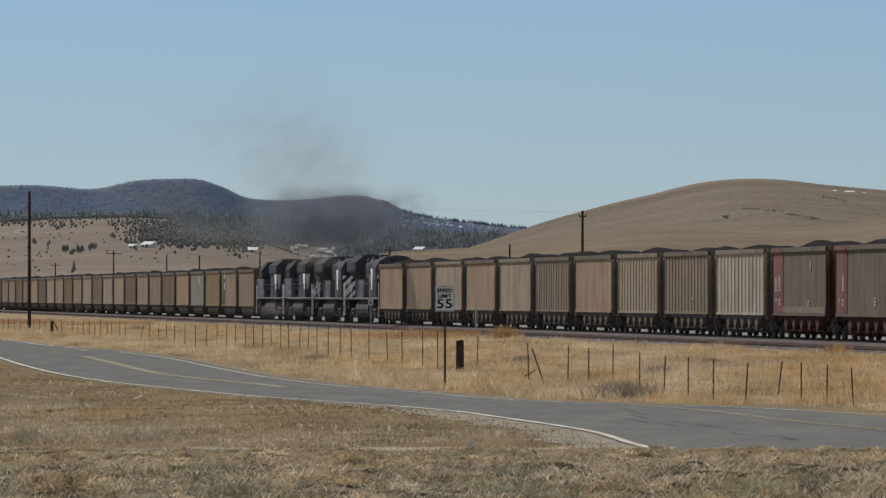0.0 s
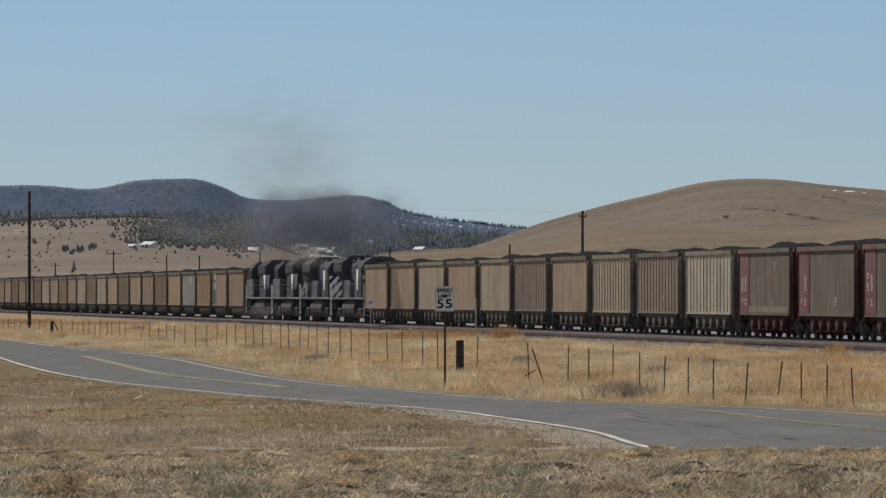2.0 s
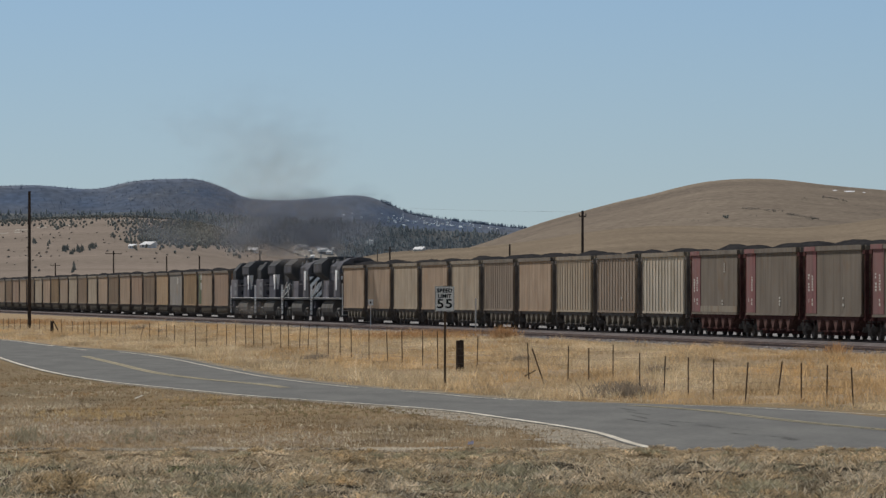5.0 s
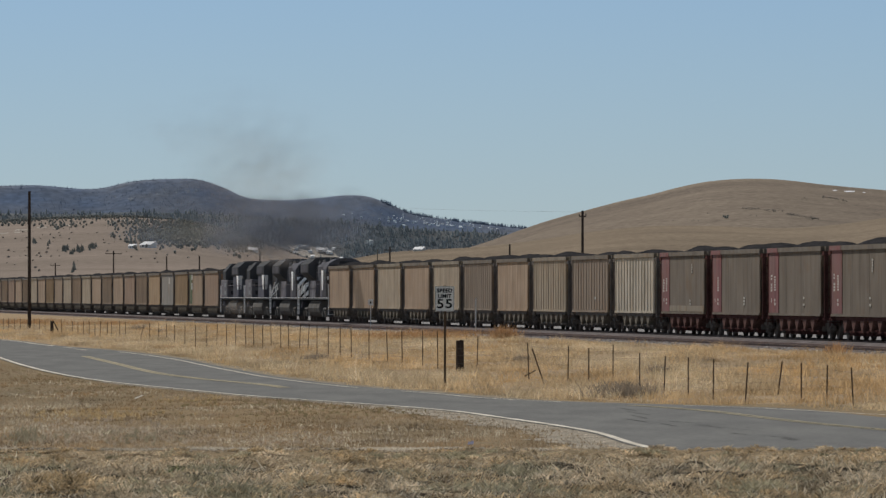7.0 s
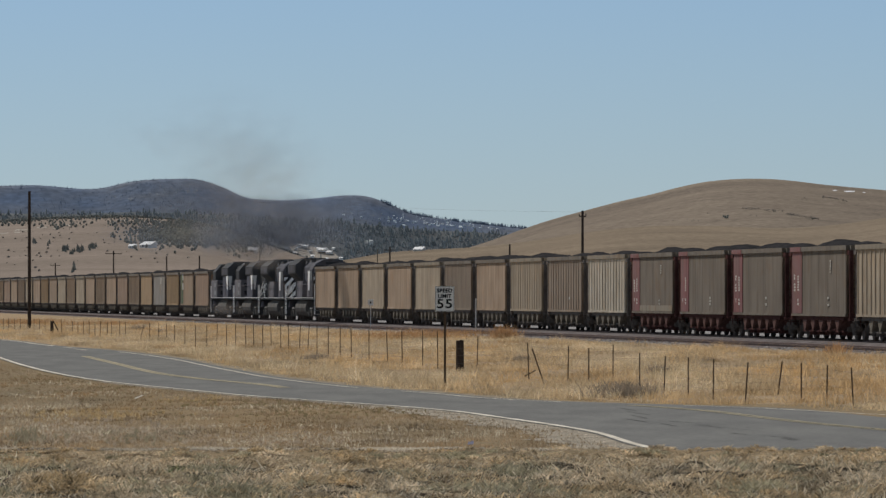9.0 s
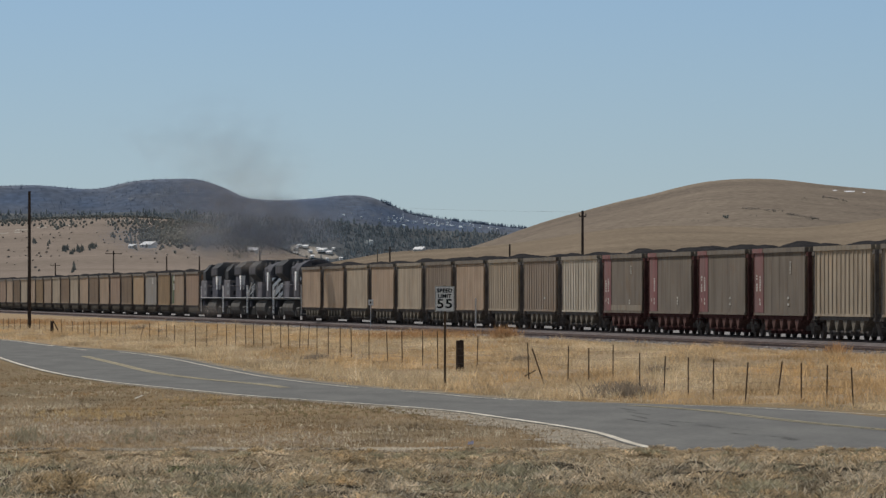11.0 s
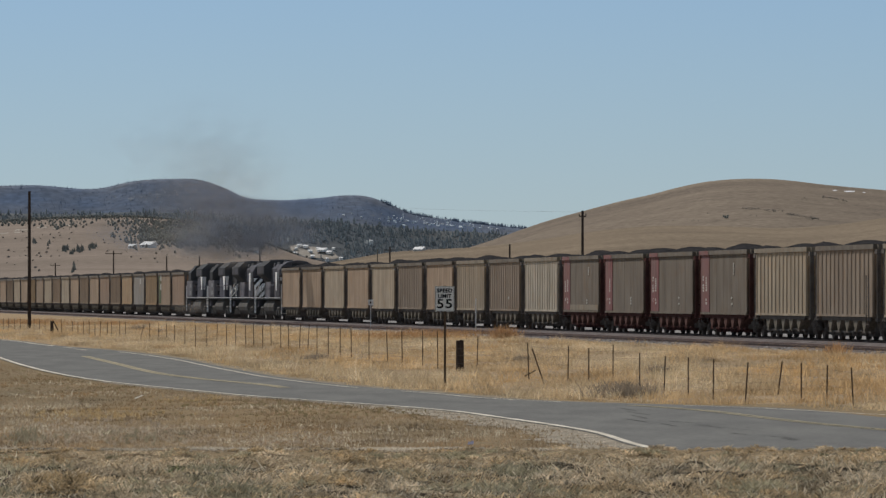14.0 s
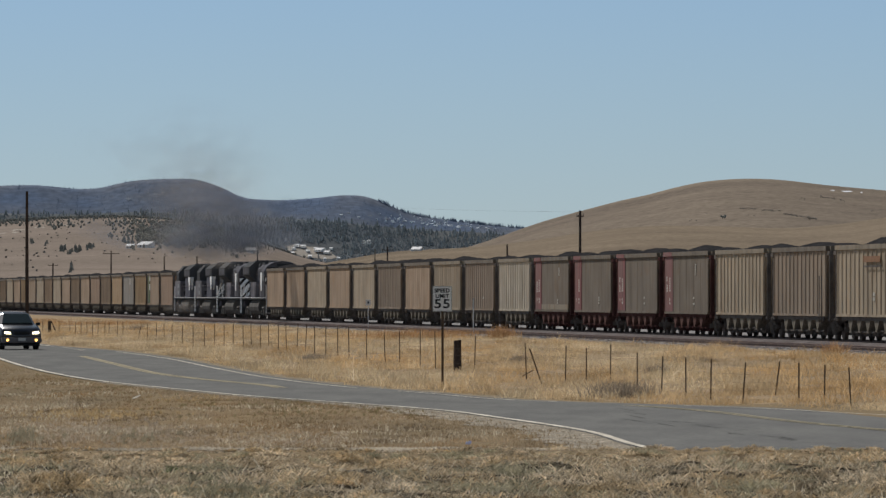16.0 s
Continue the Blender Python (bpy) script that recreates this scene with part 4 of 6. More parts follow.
PAINT = {
    "tan": car_paint("tan_dust", (0.413, 0.302, 0.208), (0.300, 0.216, 0.143), 0.85),
    "light": car_paint("light_tan", (0.425, 0.342, 0.245), (0.298, 0.24, 0.170), 0.85),
    "pale": car_paint("pale_cream", (0.545, 0.475, 0.375), (0.36, 0.31, 0.23), 0.85),
    "dark": car_paint("dark_taupe", (0.305, 0.238, 0.178), (0.23, 0.18, 0.131), 0.85),
    "grey": car_paint("aluminium_grey", (0.195, 0.160, 0.123), (0.158, 0.127, 0.094), 0.85),
    "brown": car_paint("brown_dust", (0.335, 0.232, 0.160), (0.26, 0.182, 0.125), 0.85),
    "blue": car_paint("blue_grey", (0.306, 0.281, 0.250), (0.252, 0.222, 0.180), 0.8),
    "umber": car_paint("umber_dust", (0.352, 0.262, 0.180), (0.29, 0.212, 0.148), 0.85),
    "ochre": car_paint("ochre_dust", (0.444, 0.311, 0.180), (0.324, 0.227, 0.138), 0.85),
}
L0, L1 = 0.0, 13.4            # side sheets; the thing's origin is the far end of its side, on the rail
MIDX = 6.95
END = 7.75                    # half length over the end posts
FLOOR_Z, TOP_Z = 1.0, 4.04
W = 1.60


def draw_body(bm):
    """A hopper tub: side sheets, sloping ends, end posts and sills, open above."""
    t = 0.06
    for sgn in (-1, 1):
        y0, y1 = sorted((sgn * (W - 0.10), sgn * (W - 0.10 - t)))
        box(bm, L0, L1, y0, y1, FLOOR_Z + 0.12, TOP_Z - 0.05)
        y0, y1 = sorted((sgn * (W - 0.05), sgn * (W - 0.18)))
        box(bm, L0 - 0.05, L1 + 0.05, y0, y1, FLOOR_Z + 0.02, FLOOR_Z + 0.12)
    for e in (-1, 1):
        a, b = MIDX + e * (END - 1.0), MIDX + e * (END - 2.3)
        prism(bm, [(a, TOP_Z - 0.1), (a - e * t, TOP_Z - 0.1), (b - e * t, FLOOR_Z + 0.1), (b, FLOOR_Z + 0.1)], -W + 0.1, W - 0.1)
    for k in range(5):
        x = L0 + 2.9 + k * 2.03
        prism(bm, [(x - 0.9, FLOOR_Z + 0.1), (x + 0.9, FLOOR_Z + 0.1), (x, FLOOR_Z + 0.8)], -W + 0.12, W - 0.12)


def draw_chord(bm):
    for sgn in (-1, 1):
        y0, y1 = sorted((sgn * (W - 0.035), sgn * (W - 0.22)))
        box(bm, L0 - 0.30, L1 + 0.30, y0, y1, TOP_Z - 0.20, TOP_Z)
    for e in (-1, 1):
        a, b = sorted((MIDX + e * (END - 0.95), MIDX + e * (END - 0.70)))
        box(bm, a, b, -W + 0.2, W - 0.2, TOP_Z - 0.26, TOP_Z - 0.01)


def draw_end(bm, e):
    """The end frame: corner posts, cross braces, ladder rungs and a platform."""
    x = MIDX + e * (END - 0.45)
    for y in (-1.42, 1.42):
        box(bm, x - 0.09, x + 0.09, y - 0.08, y + 0.08, FLOOR_Z - 0.1, TOP_Z - 0.32)
        box(bm, x - 0.5, x + 0.1, y - 0.10, y + 0.10, TOP_Z - 0.40, TOP_Z - 0.22)
    for y in (-0.5, 0.5):
        rod(bm, (x, y, FLOOR_Z - 0.1), (MIDX + e * (END - 1.0), y, TOP_Z - 0.5), 0.06, n=6)
    box(bm, x - 0.75, x + 0.28, -1.45, 1.45, FLOOR_Z - 0.16, FLOOR_Z - 0.05)
    for k in range(8):
        z = 0.75 + k * 0.36
        rod(bm, (x + e * 0.13, -1.5, z), (x + e * 0.13, -1.05, z), 0.018, n=5)
    rod(bm, (x + e * 0.13, -1.05, 0.6), (x + e * 0.13, -1.05, 3.5), 0.025, n=5)
    rod(bm, (x + e * 0.13, -1.5, 0.6), (x + e * 0.13, -1.5, 3.5), 0.025, n=5)


def draw_sill(bm):
    box(bm, MIDX - END + 0.2, MIDX + END - 0.2, -0.22, 0.22, 0.82, 1.12)
    for e in (-1, 1):
        box(bm, MIDX + e * 6.0 - 0.25, MIDX + e * 6.0 + 0.25, -1.45, 1.45, 0.95, 1.14)
    # Side strip added where shade lies between the sheets and the chutes.
    box(bm, L0 + 0.9, L1 - 0.6, -1.49, -1.44, 0.86, 1.01)
    rod(bm, (MIDX - 1.0, -0.75, 0.78), (MIDX + 0.2, -0.75, 0.78), 0.19)
    rod(bm, (MIDX - 3.4, -0.95, 0.62), (MIDX + 3.4, -0.95, 0.62), 0.035, n=6)


def draw_chute(bm):
    """One pair of hopper gates: a wedge that narrows downwards, with a rim."""
    prism(bm, [(-0.66, 0.97), (0.66, 0.97), (0.12, 0.42), (-0.12, 0.42)], -1.46, -0.35)
    prism(bm, [(-0.66, 0.97), (0.66, 0.97), (0.12, 0.42), (-0.12, 0.42)], 0.35, 1.38)
    box(bm, -0.18, 0.18, -1.42, 1.42, 0.36, 0.43)


def draw_gate(bm):
    """The sliding gate and its linkage below a hopper."""
    box(bm, -0.62, 0.62, -1.15, 1.15, 0.20, 0.40, 0.05)
    box(bm, -0.95, 0.95, -1.36, -1.28, 0.34, 0.42)
    rod(bm, (-0.6, -1.30, 0.40), (0.7, -1.30, 0.85), 0.03, n=5)


def draw_rib(bm):
    prism(bm, [(-0.12, 0.0), (-0.06, -0.032), (0.06, -0.032), (0.12, 0.0)], FLOOR_Z + 0.125, TOP_Z - 0.215, "z")


def draw_rib_thin(bm):
    prism(bm, [(-0.05, 0.0), (-0.035, -0.006), (0.035, -0.006), (0.05, 0.0)], FLOOR_Z + 0.125, TOP_Z - 0.215, "z")


def draw_side_ladder(bm):
    """Grab irons at the near end of the side."""
    for x in (12.55, 13.15):
        rod(bm, (x, -W - 0.05, 0.62), (x, -W - 0.05, 2.75), 0.022, n=5)
    for k in range(6):
        rod(bm, (12.55, -W - 0.05, 0.72 + k * 0.38), (13.15, -W - 0.05, 0.72 + k * 0.38), 0.018, n=5)


def draw_truck(bm):
    """Bogie: two cast side frames with spring nest, bolster and brake beams."""
    for sgn in (-1, 1):
        y0, y1 = sorted((sgn * 1.06, sgn * 0.92))
        prism(bm, [(-1.15, 0.40), (-1.15, 0.60), (-0.55, 0.78), (0.55, 0.78), (1.15, 0.60), (1.15, 0.40), (0.85, 0.40), (0.62, 0.55), (0.38, 0.22), (-0.38, 0.22), (-0.62, 0.55), (-0.85, 0.40)], y0, y1)
        for k in (-0.18, 0.0, 0.18):
            rod(bm, (k, sgn * 1.02, 0.25), (k, sgn * 1.02, 0.55), 0.07, n=6)
        for k in (-0.89, 0.89):
            box(bm, k - 0.13, k + 0.13, *sorted((sgn * 1.16, sgn * 1.0)), 0.36, 0.58)
    box(bm, -0.22, 0.22, -1.1, 1.1, 0.55, 0.90)


def draw_wheelset(bm):
    """Two flanged wheels on an axle, turning about its own y axis; spokes of grime show the turning."""
    rod(bm, (0, -1.1, 0), (0, 1.1, 0), 0.085, n=8)
    for sgn in (-1, 1):
        y = sgn * 0.755
        rod(bm, (0, y - 0.065, 0), (0, y + 0.065, 0), 0.457, n=20)
        rod(bm, (0, y - sgn * 0.09, 0), (0, y - sgn * 0.06, 0), 0.485, n=20)
        rod(bm, (0, sgn * 1.05, 0), (0, sgn * 1.19, 0), 0.11, n=8)
        for k in range(3):
            a = k * 2.094
            c, s = math.cos(a), math.sin(a)
            box(bm, c * 0.07 - 0.025, c * 0.07 + 0.025, *sorted((sgn * 1.19, sgn * 1.205)), s * 0.07 - 0.025, s * 0.07 + 0.025)


def draw_coupler(bm):
    box(bm, -0.45, 0.18, -0.07, 0.07, 0.80, 0.96)
    box(bm, 0.10, 0.42, -0.16, 0.13, 0.74, 1.02)
    rod(bm, (-0.1, -0.35, 0.80), (0.3, -0.45, 0.42), 0.03, n=6)


def coal_mesh(seed):
    """A heaped load, two humps along the tub, uneven."""
    gx, gy = np.meshgrid(np.linspace(L0 - 0.2, L1 + 0.2, 40), np.linspace(-1.42, 1.42, 13), indexing="ij")
    q = (gx - L0) / (L1 - L0)
    arch = 1 - (gy / 1.45) ** 2
    r = np.random.default_rng(seed)
    a, b = r.uniform(0.2, 0.36), r.uniform(0.12, 0.34)
    hump = a * np.exp(-((q - 0.30) / 0.20) ** 2) + b * np.exp(-((q - 0.74) / 0.17) ** 2)
    gz = 3.72 + arch * (0.30 + hump) * step(-0.02, 0.06, q) * step(1.02, 0.94, q) + 0.05 * waves(gx, gy, seed, 3, 1.5)
    gz = np.minimum(gz, 3.90 + 0.62 * arch)
    v = np.stack([gx, gy, gz], -1).reshape(-1, 3)
    me = bpy.data.meshes.new("coal_load")
    me.from_pydata(v.tolist(), [], grid_faces(40, 13).tolist())
    me.polygons.foreach_set("use_smooth", [True] * len(me.polygons))
    return me


SHAPES = {}
for nm, fn, args in (("body", draw_body, ()), ("top_chord", draw_chord, ()), ("end_near", draw_end, (1,)), ("end_far", draw_end, (-1,)), ("sill", draw_sill, ()),
                     ("chute", draw_chute, ()), ("gate", draw_gate, ()), ("rib", draw_rib, ()), ("thin", draw_rib_thin, ()), ("side_ladder", draw_side_ladder, ()), ("truck", draw_truck, ()), ("wheelset", draw_wheelset, ()), ("coupler", draw_coupler, ())):
    SHAPES[nm] = mesh_of(nm, made(fn, *args), smooth=False)
COALS = [coal_mesh(100 + i) for i in range(6)]
SPIN = []      # wheelsets with their place on the bogie
TRAIN = []     # things with their place along the train
LABELS = {
    "tan": "dusty tan steel coal hopper heaped with coal", "light": "light tan ribbed coal hopper heaped with coal", "pale": "pale cream coal hopper with bold ribs, heaped with coal",
    "dark": "dark taupe ribbed coal hopper heaped with coal", "grey": "grey coal hopper with a faded red end panel", "brown": "reddish brown coal hopper heaped with coal", "blue": "blue-grey coal hopper with a white stencil mark", "ochre": "ochre dusty coal hopper heaped with coal", "umber": "dusty umber coal hopper heaped with coal"}


def bars(parent, mat, x, z, rows, cols, w, h, y=-W + 0.085, gap=1.5, name="stencil_mark", seed=0):
    """Lettering that cannot be read: rows of small plain bars."""
    r = random.Random(seed)
    bm = bmesh.new()
    for i in range(rows):
        for k in range(cols):
            if r.random() < 0.85:
                box(bm, x + k * w * gap, x + k * w * gap + w * r.uniform(0.6, 1.0), y - 0.012, y, z - i * h * 1.45, z - i * h * 1.45 + h)
    if bm.verts:
        tagged(part(name, bm, mat, parent), kind="stuff")


def hopper(n, colour, ribs="rib", red=False, marks=(), green=False, label=""):
    car = tagged(new("coal_hopper"), label or LABELS[colour], "coal wagon", "coal hoppers of the train")
    skin = PAINT[colour]
    part("body", SHAPES["body"], skin, car)
    part("top_chord", SHAPES["top_chord"], CHORD_PALE if colour in ("light", "pale") else CHORD, car)
    under = UNDER_RED if red else UNDER
    part("end_frame", SHAPES["end_near"], under if red else UNDER, car)
    part("end_frame", SHAPES["end_far"], under, car)
    if n > 14:
        part("side_ladder", SHAPES["side_ladder"], UNDER, car)
    part("centre_sill", SHAPES["sill"], under, car)
    part("coal_load", COALS[int(n * 7) % 6], COAL, car, "heaped black coal")
    for k in range(5):
        chute = part("hopper_chute", SHAPES["chute"], CHUTE_RED if red else CHUTE, car, at=pose(L0 + 2.9 + k * 2.03, 0, 0))
        part("gate", SHAPES["gate"], under, chute, at=pose(0, 0, 0.06 if k == 3 else 0))
    count = 14 if ribs == "rib" else 7 if red else 13
    for k in range(count):
        x = L0 + 0.12 + k * (L1 - L0 - 0.24) / (count - 1)
        part("rib", SHAPES[ribs], skin, car, at=pose(x, -W + 0.10, 0))
        if n > 7 and ribs == "rib":
            part("rib", SHAPES[ribs], skin, car, at=pose(x, W - 0.10, 0, 0, 0, 180))
    for e in (-1, 1):
        part("coupler", SHAPES["coupler"], UNDER, car, at=pose(MIDX + e * (END - 0.05), 0, 0, 0, 0, 0 if e > 0 else 180))
        tr = part("bogie", SHAPES["truck"], UNDER, car, at=pose(MIDX + e * 6.0, 0, 0))
        for k in (-0.89, 0.89):
            w = part("wheelset", SHAPES["wheelset"], WHEEL, tr, at=pose(k, 0, 0.457))
            SPIN.append((w, k, n))
    if red:
        part("end_panel", made(box, L0 + 0.02, L0 + 2.5, -W + 0.075, -W + 0.098, FLOOR_Z + 0.14, TOP_Z - 0.2), RED_PAINT, car, "faded red panel")
        part("top_panel", made(box, L0 - 0.31, L0 + 2.5, -W + 0.02, -W + 0.032, TOP_Z - 0.204, TOP_Z - 0.006), RED_PAINT, car, "faded red panel")
    if green:
        part("end_panel", made(box, L0 + 0.02, L0 + 2.6, -W + 0.075, -W + 0.098, FLOOR_Z + 0.16, TOP_Z - 0.3), GREEN_PAINT, car, "faded green panel")
    for i, (x, z, rows, cols, w, h) in enumerate(marks):
        bars(car, MARK, x, z, rows, cols, w, h, seed=int(n * 7) + i)
    TRAIN.append((car, n * PITCH_CAR))
    return car


RIGHT = (("tan", "thin"), ("tan", "thin"), ("light", "thin"), ("tan", "thin"), ("light", "thin"), ("dark", "rib"), ("tan", "thin"), ("light", "rib"), ("dark", "rib"), ("pale", "rib"),
         ("grey", "thin"), ("grey", "thin"), ("grey", "thin"), ("grey", "thin"), ("light", "rib"), ("dark", "rib"), ("light", "rib"), ("tan", "rib"))
for n, (c, r) in enumerate(RIGHT):
    red = 10 <= n <= 13
    mk = []
    if red:
        mk = [(0.5, 2.75, 6, 1, 0.42, 0.09), (1.4, 2.7, 6, 1, 0.38, 0.08), (0.6, 1.6, 1, 1, 0.22, 0.18), (1.4, 1.65, 2, 1, 0.4, 0.12), (9.0, 1.75, 3, 1, 0.4, 0.1)]
        if n in (10, 13):
            mk.append((9.6, 3.35, 5, 1, 0.3, 0.08))
        if n == 11:
            mk = mk[1:]
    if n in (8, 16):
        mk.append((8.5, 1.9, 2, 1, 0.5, 0.14))
    car = hopper(n, c, r, red, mk)
    if n == 10:
        part("lower_band", made(box, L0 + 2.55, L1 - 0.02, -W + 0.075, -W + 0.098, FLOOR_Z + 0.14, FLOOR_Z + 0.42), CHORD_PALE, car, "pale band along the lower side")
    if n == 16:
        part("upper_stencil", made(box, 6.6, 10.4, -W + 0.028, -W + 0.034, 3.30, 3.55), ORANGE_MARK, car, "faded orange stencil")
        part("placard", made(box, 6.7, 10.6, -W + 0.028, -W + 0.034, 3.08, 3.16), UNDER, car, "dark stencilled line")
LEFT = ("brown", "umber", "ochre", "blue", "ochre", "umber", "brown", "tan", "umber", "tan", "light", "tan", "light", "umber", "ochre", "tan", "light", "umber", "tan", "brown", "tan", "umber", "brown", "umber", "tan")
for i, c in enumerate(LEFT):
    mk = [(8.6, 3.0, 1, 1, 1.3, 0.55)] if c == "blue" else [(2.0, 3.3, 2, 1, 1.3, 0.6)] if i == 1 else []
    hopper(-6.65 - i, c, "rib" if i % 3 == 2 or c == "pale" else "thin", False, mk, green=(i == 1), label="dark brown coal hopper with a green end panel" if i == 1 else "")

# ---- helper locomotives ----
LOCO_BLUE = car_paint("sooty_blue_grey", (0.165, 0.17, 0.20), (0.115, 0.114, 0.125), 0.8, spec=0.0)
# LOCO_HOOD and LOCO_DARK: soot colours lightened to hold some distance haze.
LOCO_HOOD = car_paint("sooty_hood", (0.14, 0.142, 0.157), (0.10, 0.098, 0.104), 0.8, spec=0.0)
LOCO_PALE = car_paint("lavender_grey", (0.225, 0.22, 0.24), (0.16, 0.153, 0.16), 0.6, spec=0.0)
LOCO_DARK = car_paint("sooty_black", (0.10, 0.105, 0.112), (0.085, 0.083, 0.08), 0.6, spec=0.0)
LOCO_GREY = car_paint("grey_tank", (0.165, 0.16, 0.15), (0.12, 0.11, 0.10), 0.6, spec=0.0)
LOCO_SOOT = car_paint("sooty_nose", (0.055, 0.05, 0.05), (0.045, 0.04, 0.038), 0.6, spec=0.0)
LOCO_WHITE = material("grubby_white", (0.96, 0.95, 0.93), 0.6, vary=0.06, scale=2.0)
CAB_GLASS = material("cab_glass", (0.05, 0.05, 0.055), 0.3, vary=0.1, spec=0.1)
LOCO_L = 22.85


def draw_loco_cab(bm):
    prism(bm, [(-1.52, 1.75), (1.52, 1.75), (1.52, 3.95), (0.95, 4.62), (-0.95, 4.62), (-1.52, 3.95)], 2.3, 4.9, "x")


def draw_loco_frame(bm):
    box(bm, 0.3, LOCO_L - 0.5, -1.55, 1.55, 1.60, 1.76)
    for e, x in ((-1, 0.35), (1, LOCO_L - 0.6)):
        prism(bm, [(x - 0.08, 0.35), (x + 0.12, 0.35), (x + 0.12, 1.6), (x - 0.08, 1.6)], -1.5, 1.5)
        for k in range(4):
            for y in (-1.42, 1.42):
                box(bm, x - 0.30, x + 0.30, y - 0.14, y + 0.14, 0.45 + k * 0.33, 0.49 + k * 0.33)


def draw_tank(bm):
    prism(bm, [(-1.28, 1.48), (-1.46, 1.25), (-1.52, 0.98), (-1.46, 0.70), (-1.28, 0.46), (-1.0, 0.32), (1.0, 0.32), (1.28, 0.46), (1.46, 0.70), (1.52, 0.98), (1.46, 1.25), (1.28, 1.48)], 7.2, 15.2, "x")


def draw_loco_bogie(bm):
    for sgn in (-1, 1):
        y0, y1 = sorted((sgn * 1.25, sgn * 1.08))
        prism(bm, [(-2.6, 0.48), (-2.6, 0.82), (-1.9, 1.05), (1.9, 1.05), (2.6, 0.82), (2.6, 0.48), (2.1, 0.40), (1.3, 0.62), (0.5, 0.40), (-0.5, 0.40), (-1.3, 0.62), (-2.1, 0.40)], y0, y1)
        for k in (-2.0, 0.0, 2.0):
            box(bm, k - 0.2, k + 0.2, *sorted((sgn * 1.36, sgn * 1.2)), 0.35, 0.75)
        rod(bm, (-0.9, sgn * 1.32, 0.9), (0.9, sgn * 1.32, 0.9), 0.10, n=8)


def draw_rail_fence(bm, y):
    xs = np.linspace(5.2, 21.6, 8)
    for x in xs:
        rod(bm, (x, y, 1.75), (x, y, 2.75), 0.014, n=5)
    rod(bm, (5.2, y, 2.75), (21.6, y, 2.75), 0.016, n=5)


def draw_stripes(bm, x, y0, y1, z0, z1, n):
    """Diagonal warning stripes clipped to a panel in the plane x."""
    w = (z1 - z0) / n
    for k in range(-n, n):
        a = z0 + k * w * 2
        rise = (y1 - y0) * 1.0
        quad = [(y0, a), (y1, a + rise), (y1, a + rise + w), (y0, a + w)]
        quad = clip_band(quad, z0, z1)
        if len(quad) > 2:
            prism(bm, quad, x, x + 0.012, "x")


def clip_band(poly, lo, hi):
    for lim, keep in ((lo, 1), (hi, -1)):
        out = []
        for i, p in enumerate(poly):
            q = poly[(i + 1) % len(poly)]
            a, b = (p[1] - lim) * keep, (q[1] - lim) * keep
            if a >= 0:
                out.append(p)
            if a * b < 0:
                f = a / (a - b)
                out.append((p[0] + f * (q[0] - p[0]), p[1] + f * (q[1] - p[1])))
        poly = out
        if len(poly) < 3:
            return []
    return poly


LOCO_SHAPES = {nm: mesh_of(nm, made(fn)) for nm, fn in (("cab", draw_loco_cab), ("frame", draw_loco_frame), ("tank", draw_tank), ("bogie", draw_loco_bogie))}
FENCES = [mesh_of("handrail", made(draw_rail_fence, y)) for y in (-1.5, 1.5)]


def draw_wide_cab(bm):
    """A full-width cab behind a broad low nose, facing the train's rear."""
    prism(bm, [(-1.5, 1.75), (1.5, 1.75), (1.5, 3.85), (1.22, 4.28), (0.7, 4.58), (0.0, 4.68), (-0.7, 4.58), (-1.22, 4.28), (-1.5, 3.85)], 17.4, 20.1, "x")


def draw_wide_nose(bm):
    prism(bm, [(20.2, 1.76), (21.75, 1.76), (20.80, 3.36), (20.6, 3.46), (20.2, 3.50)], -1.48, 1.48)


def draw_flare(bm, x0, x1):
    """Radiator section: the flared top overhangs the walkway."""
    prism(bm, [(-1.50, 3.60), (-1.50, 4.25), (-0.95, 4.70), (0.95, 4.70), (1.50, 4.25), (1.50, 3.60), (0.90, 3.05), (0.90, 1.76), (-0.90, 1.76), (-0.90, 3.05)], x0, x1, "x")


def draw_steps(bm, x, y):
    """A boarding ladder with its grab rails at a corner."""
    for dy in (-0.25, 0.25):
        rod(bm, (x, y + dy, 0.45), (x, y + dy, 2.75), 0.018, n=5)
    for z in (0.5, 0.82, 1.14, 1.46):
        box(bm, x - 0.12, x + 0.12, y - 0.25, y + 0.25, z, z + 0.03)


LOCO_SHAPES["wide_cab"] = mesh_of("cab", made(draw_wide_cab), bevel=0.05)
LOCO_SHAPES["wide_nose"] = mesh_of("nose", made(draw_wide_nose), bevel=0.08)
LOCO_SHAPES["flare_near"] = mesh_of("radiator_hood", made(draw_flare, 10.6, 16.8))
LOCO_SHAPES["flare_far"] = mesh_of("radiator_hood", made(draw_flare, 1.3, 7.2))
LOCO_SHAPES["mid_hood"] = mesh_of("long_hood", made(lambda bm: prism(bm, [(-0.86, 1.76), (0.86, 1.76), (0.86, 4.05), (0.60, 4.42), (-0.60, 4.42), (-0.86, 4.05)], 4.9, 21.3, "x")))
LOCO_SHAPES["rear_hood"] = mesh_of("long_hood", made(lambda bm: prism(bm, [(-0.86, 1.76), (0.86, 1.76), (0.86, 4.05), (0.60, 4.42), (-0.60, 4.42), (-0.86, 4.05)], 7.2, 17.4, "x")))
stripes_ = made(draw_stripes, 21.78, -1.47, 1.47, 1.80, 3.32, 5)
for vert in stripes_.verts:             # laid back on the sloping nose
    vert.co.x -= 0.594 * (vert.co.z - 1.76)
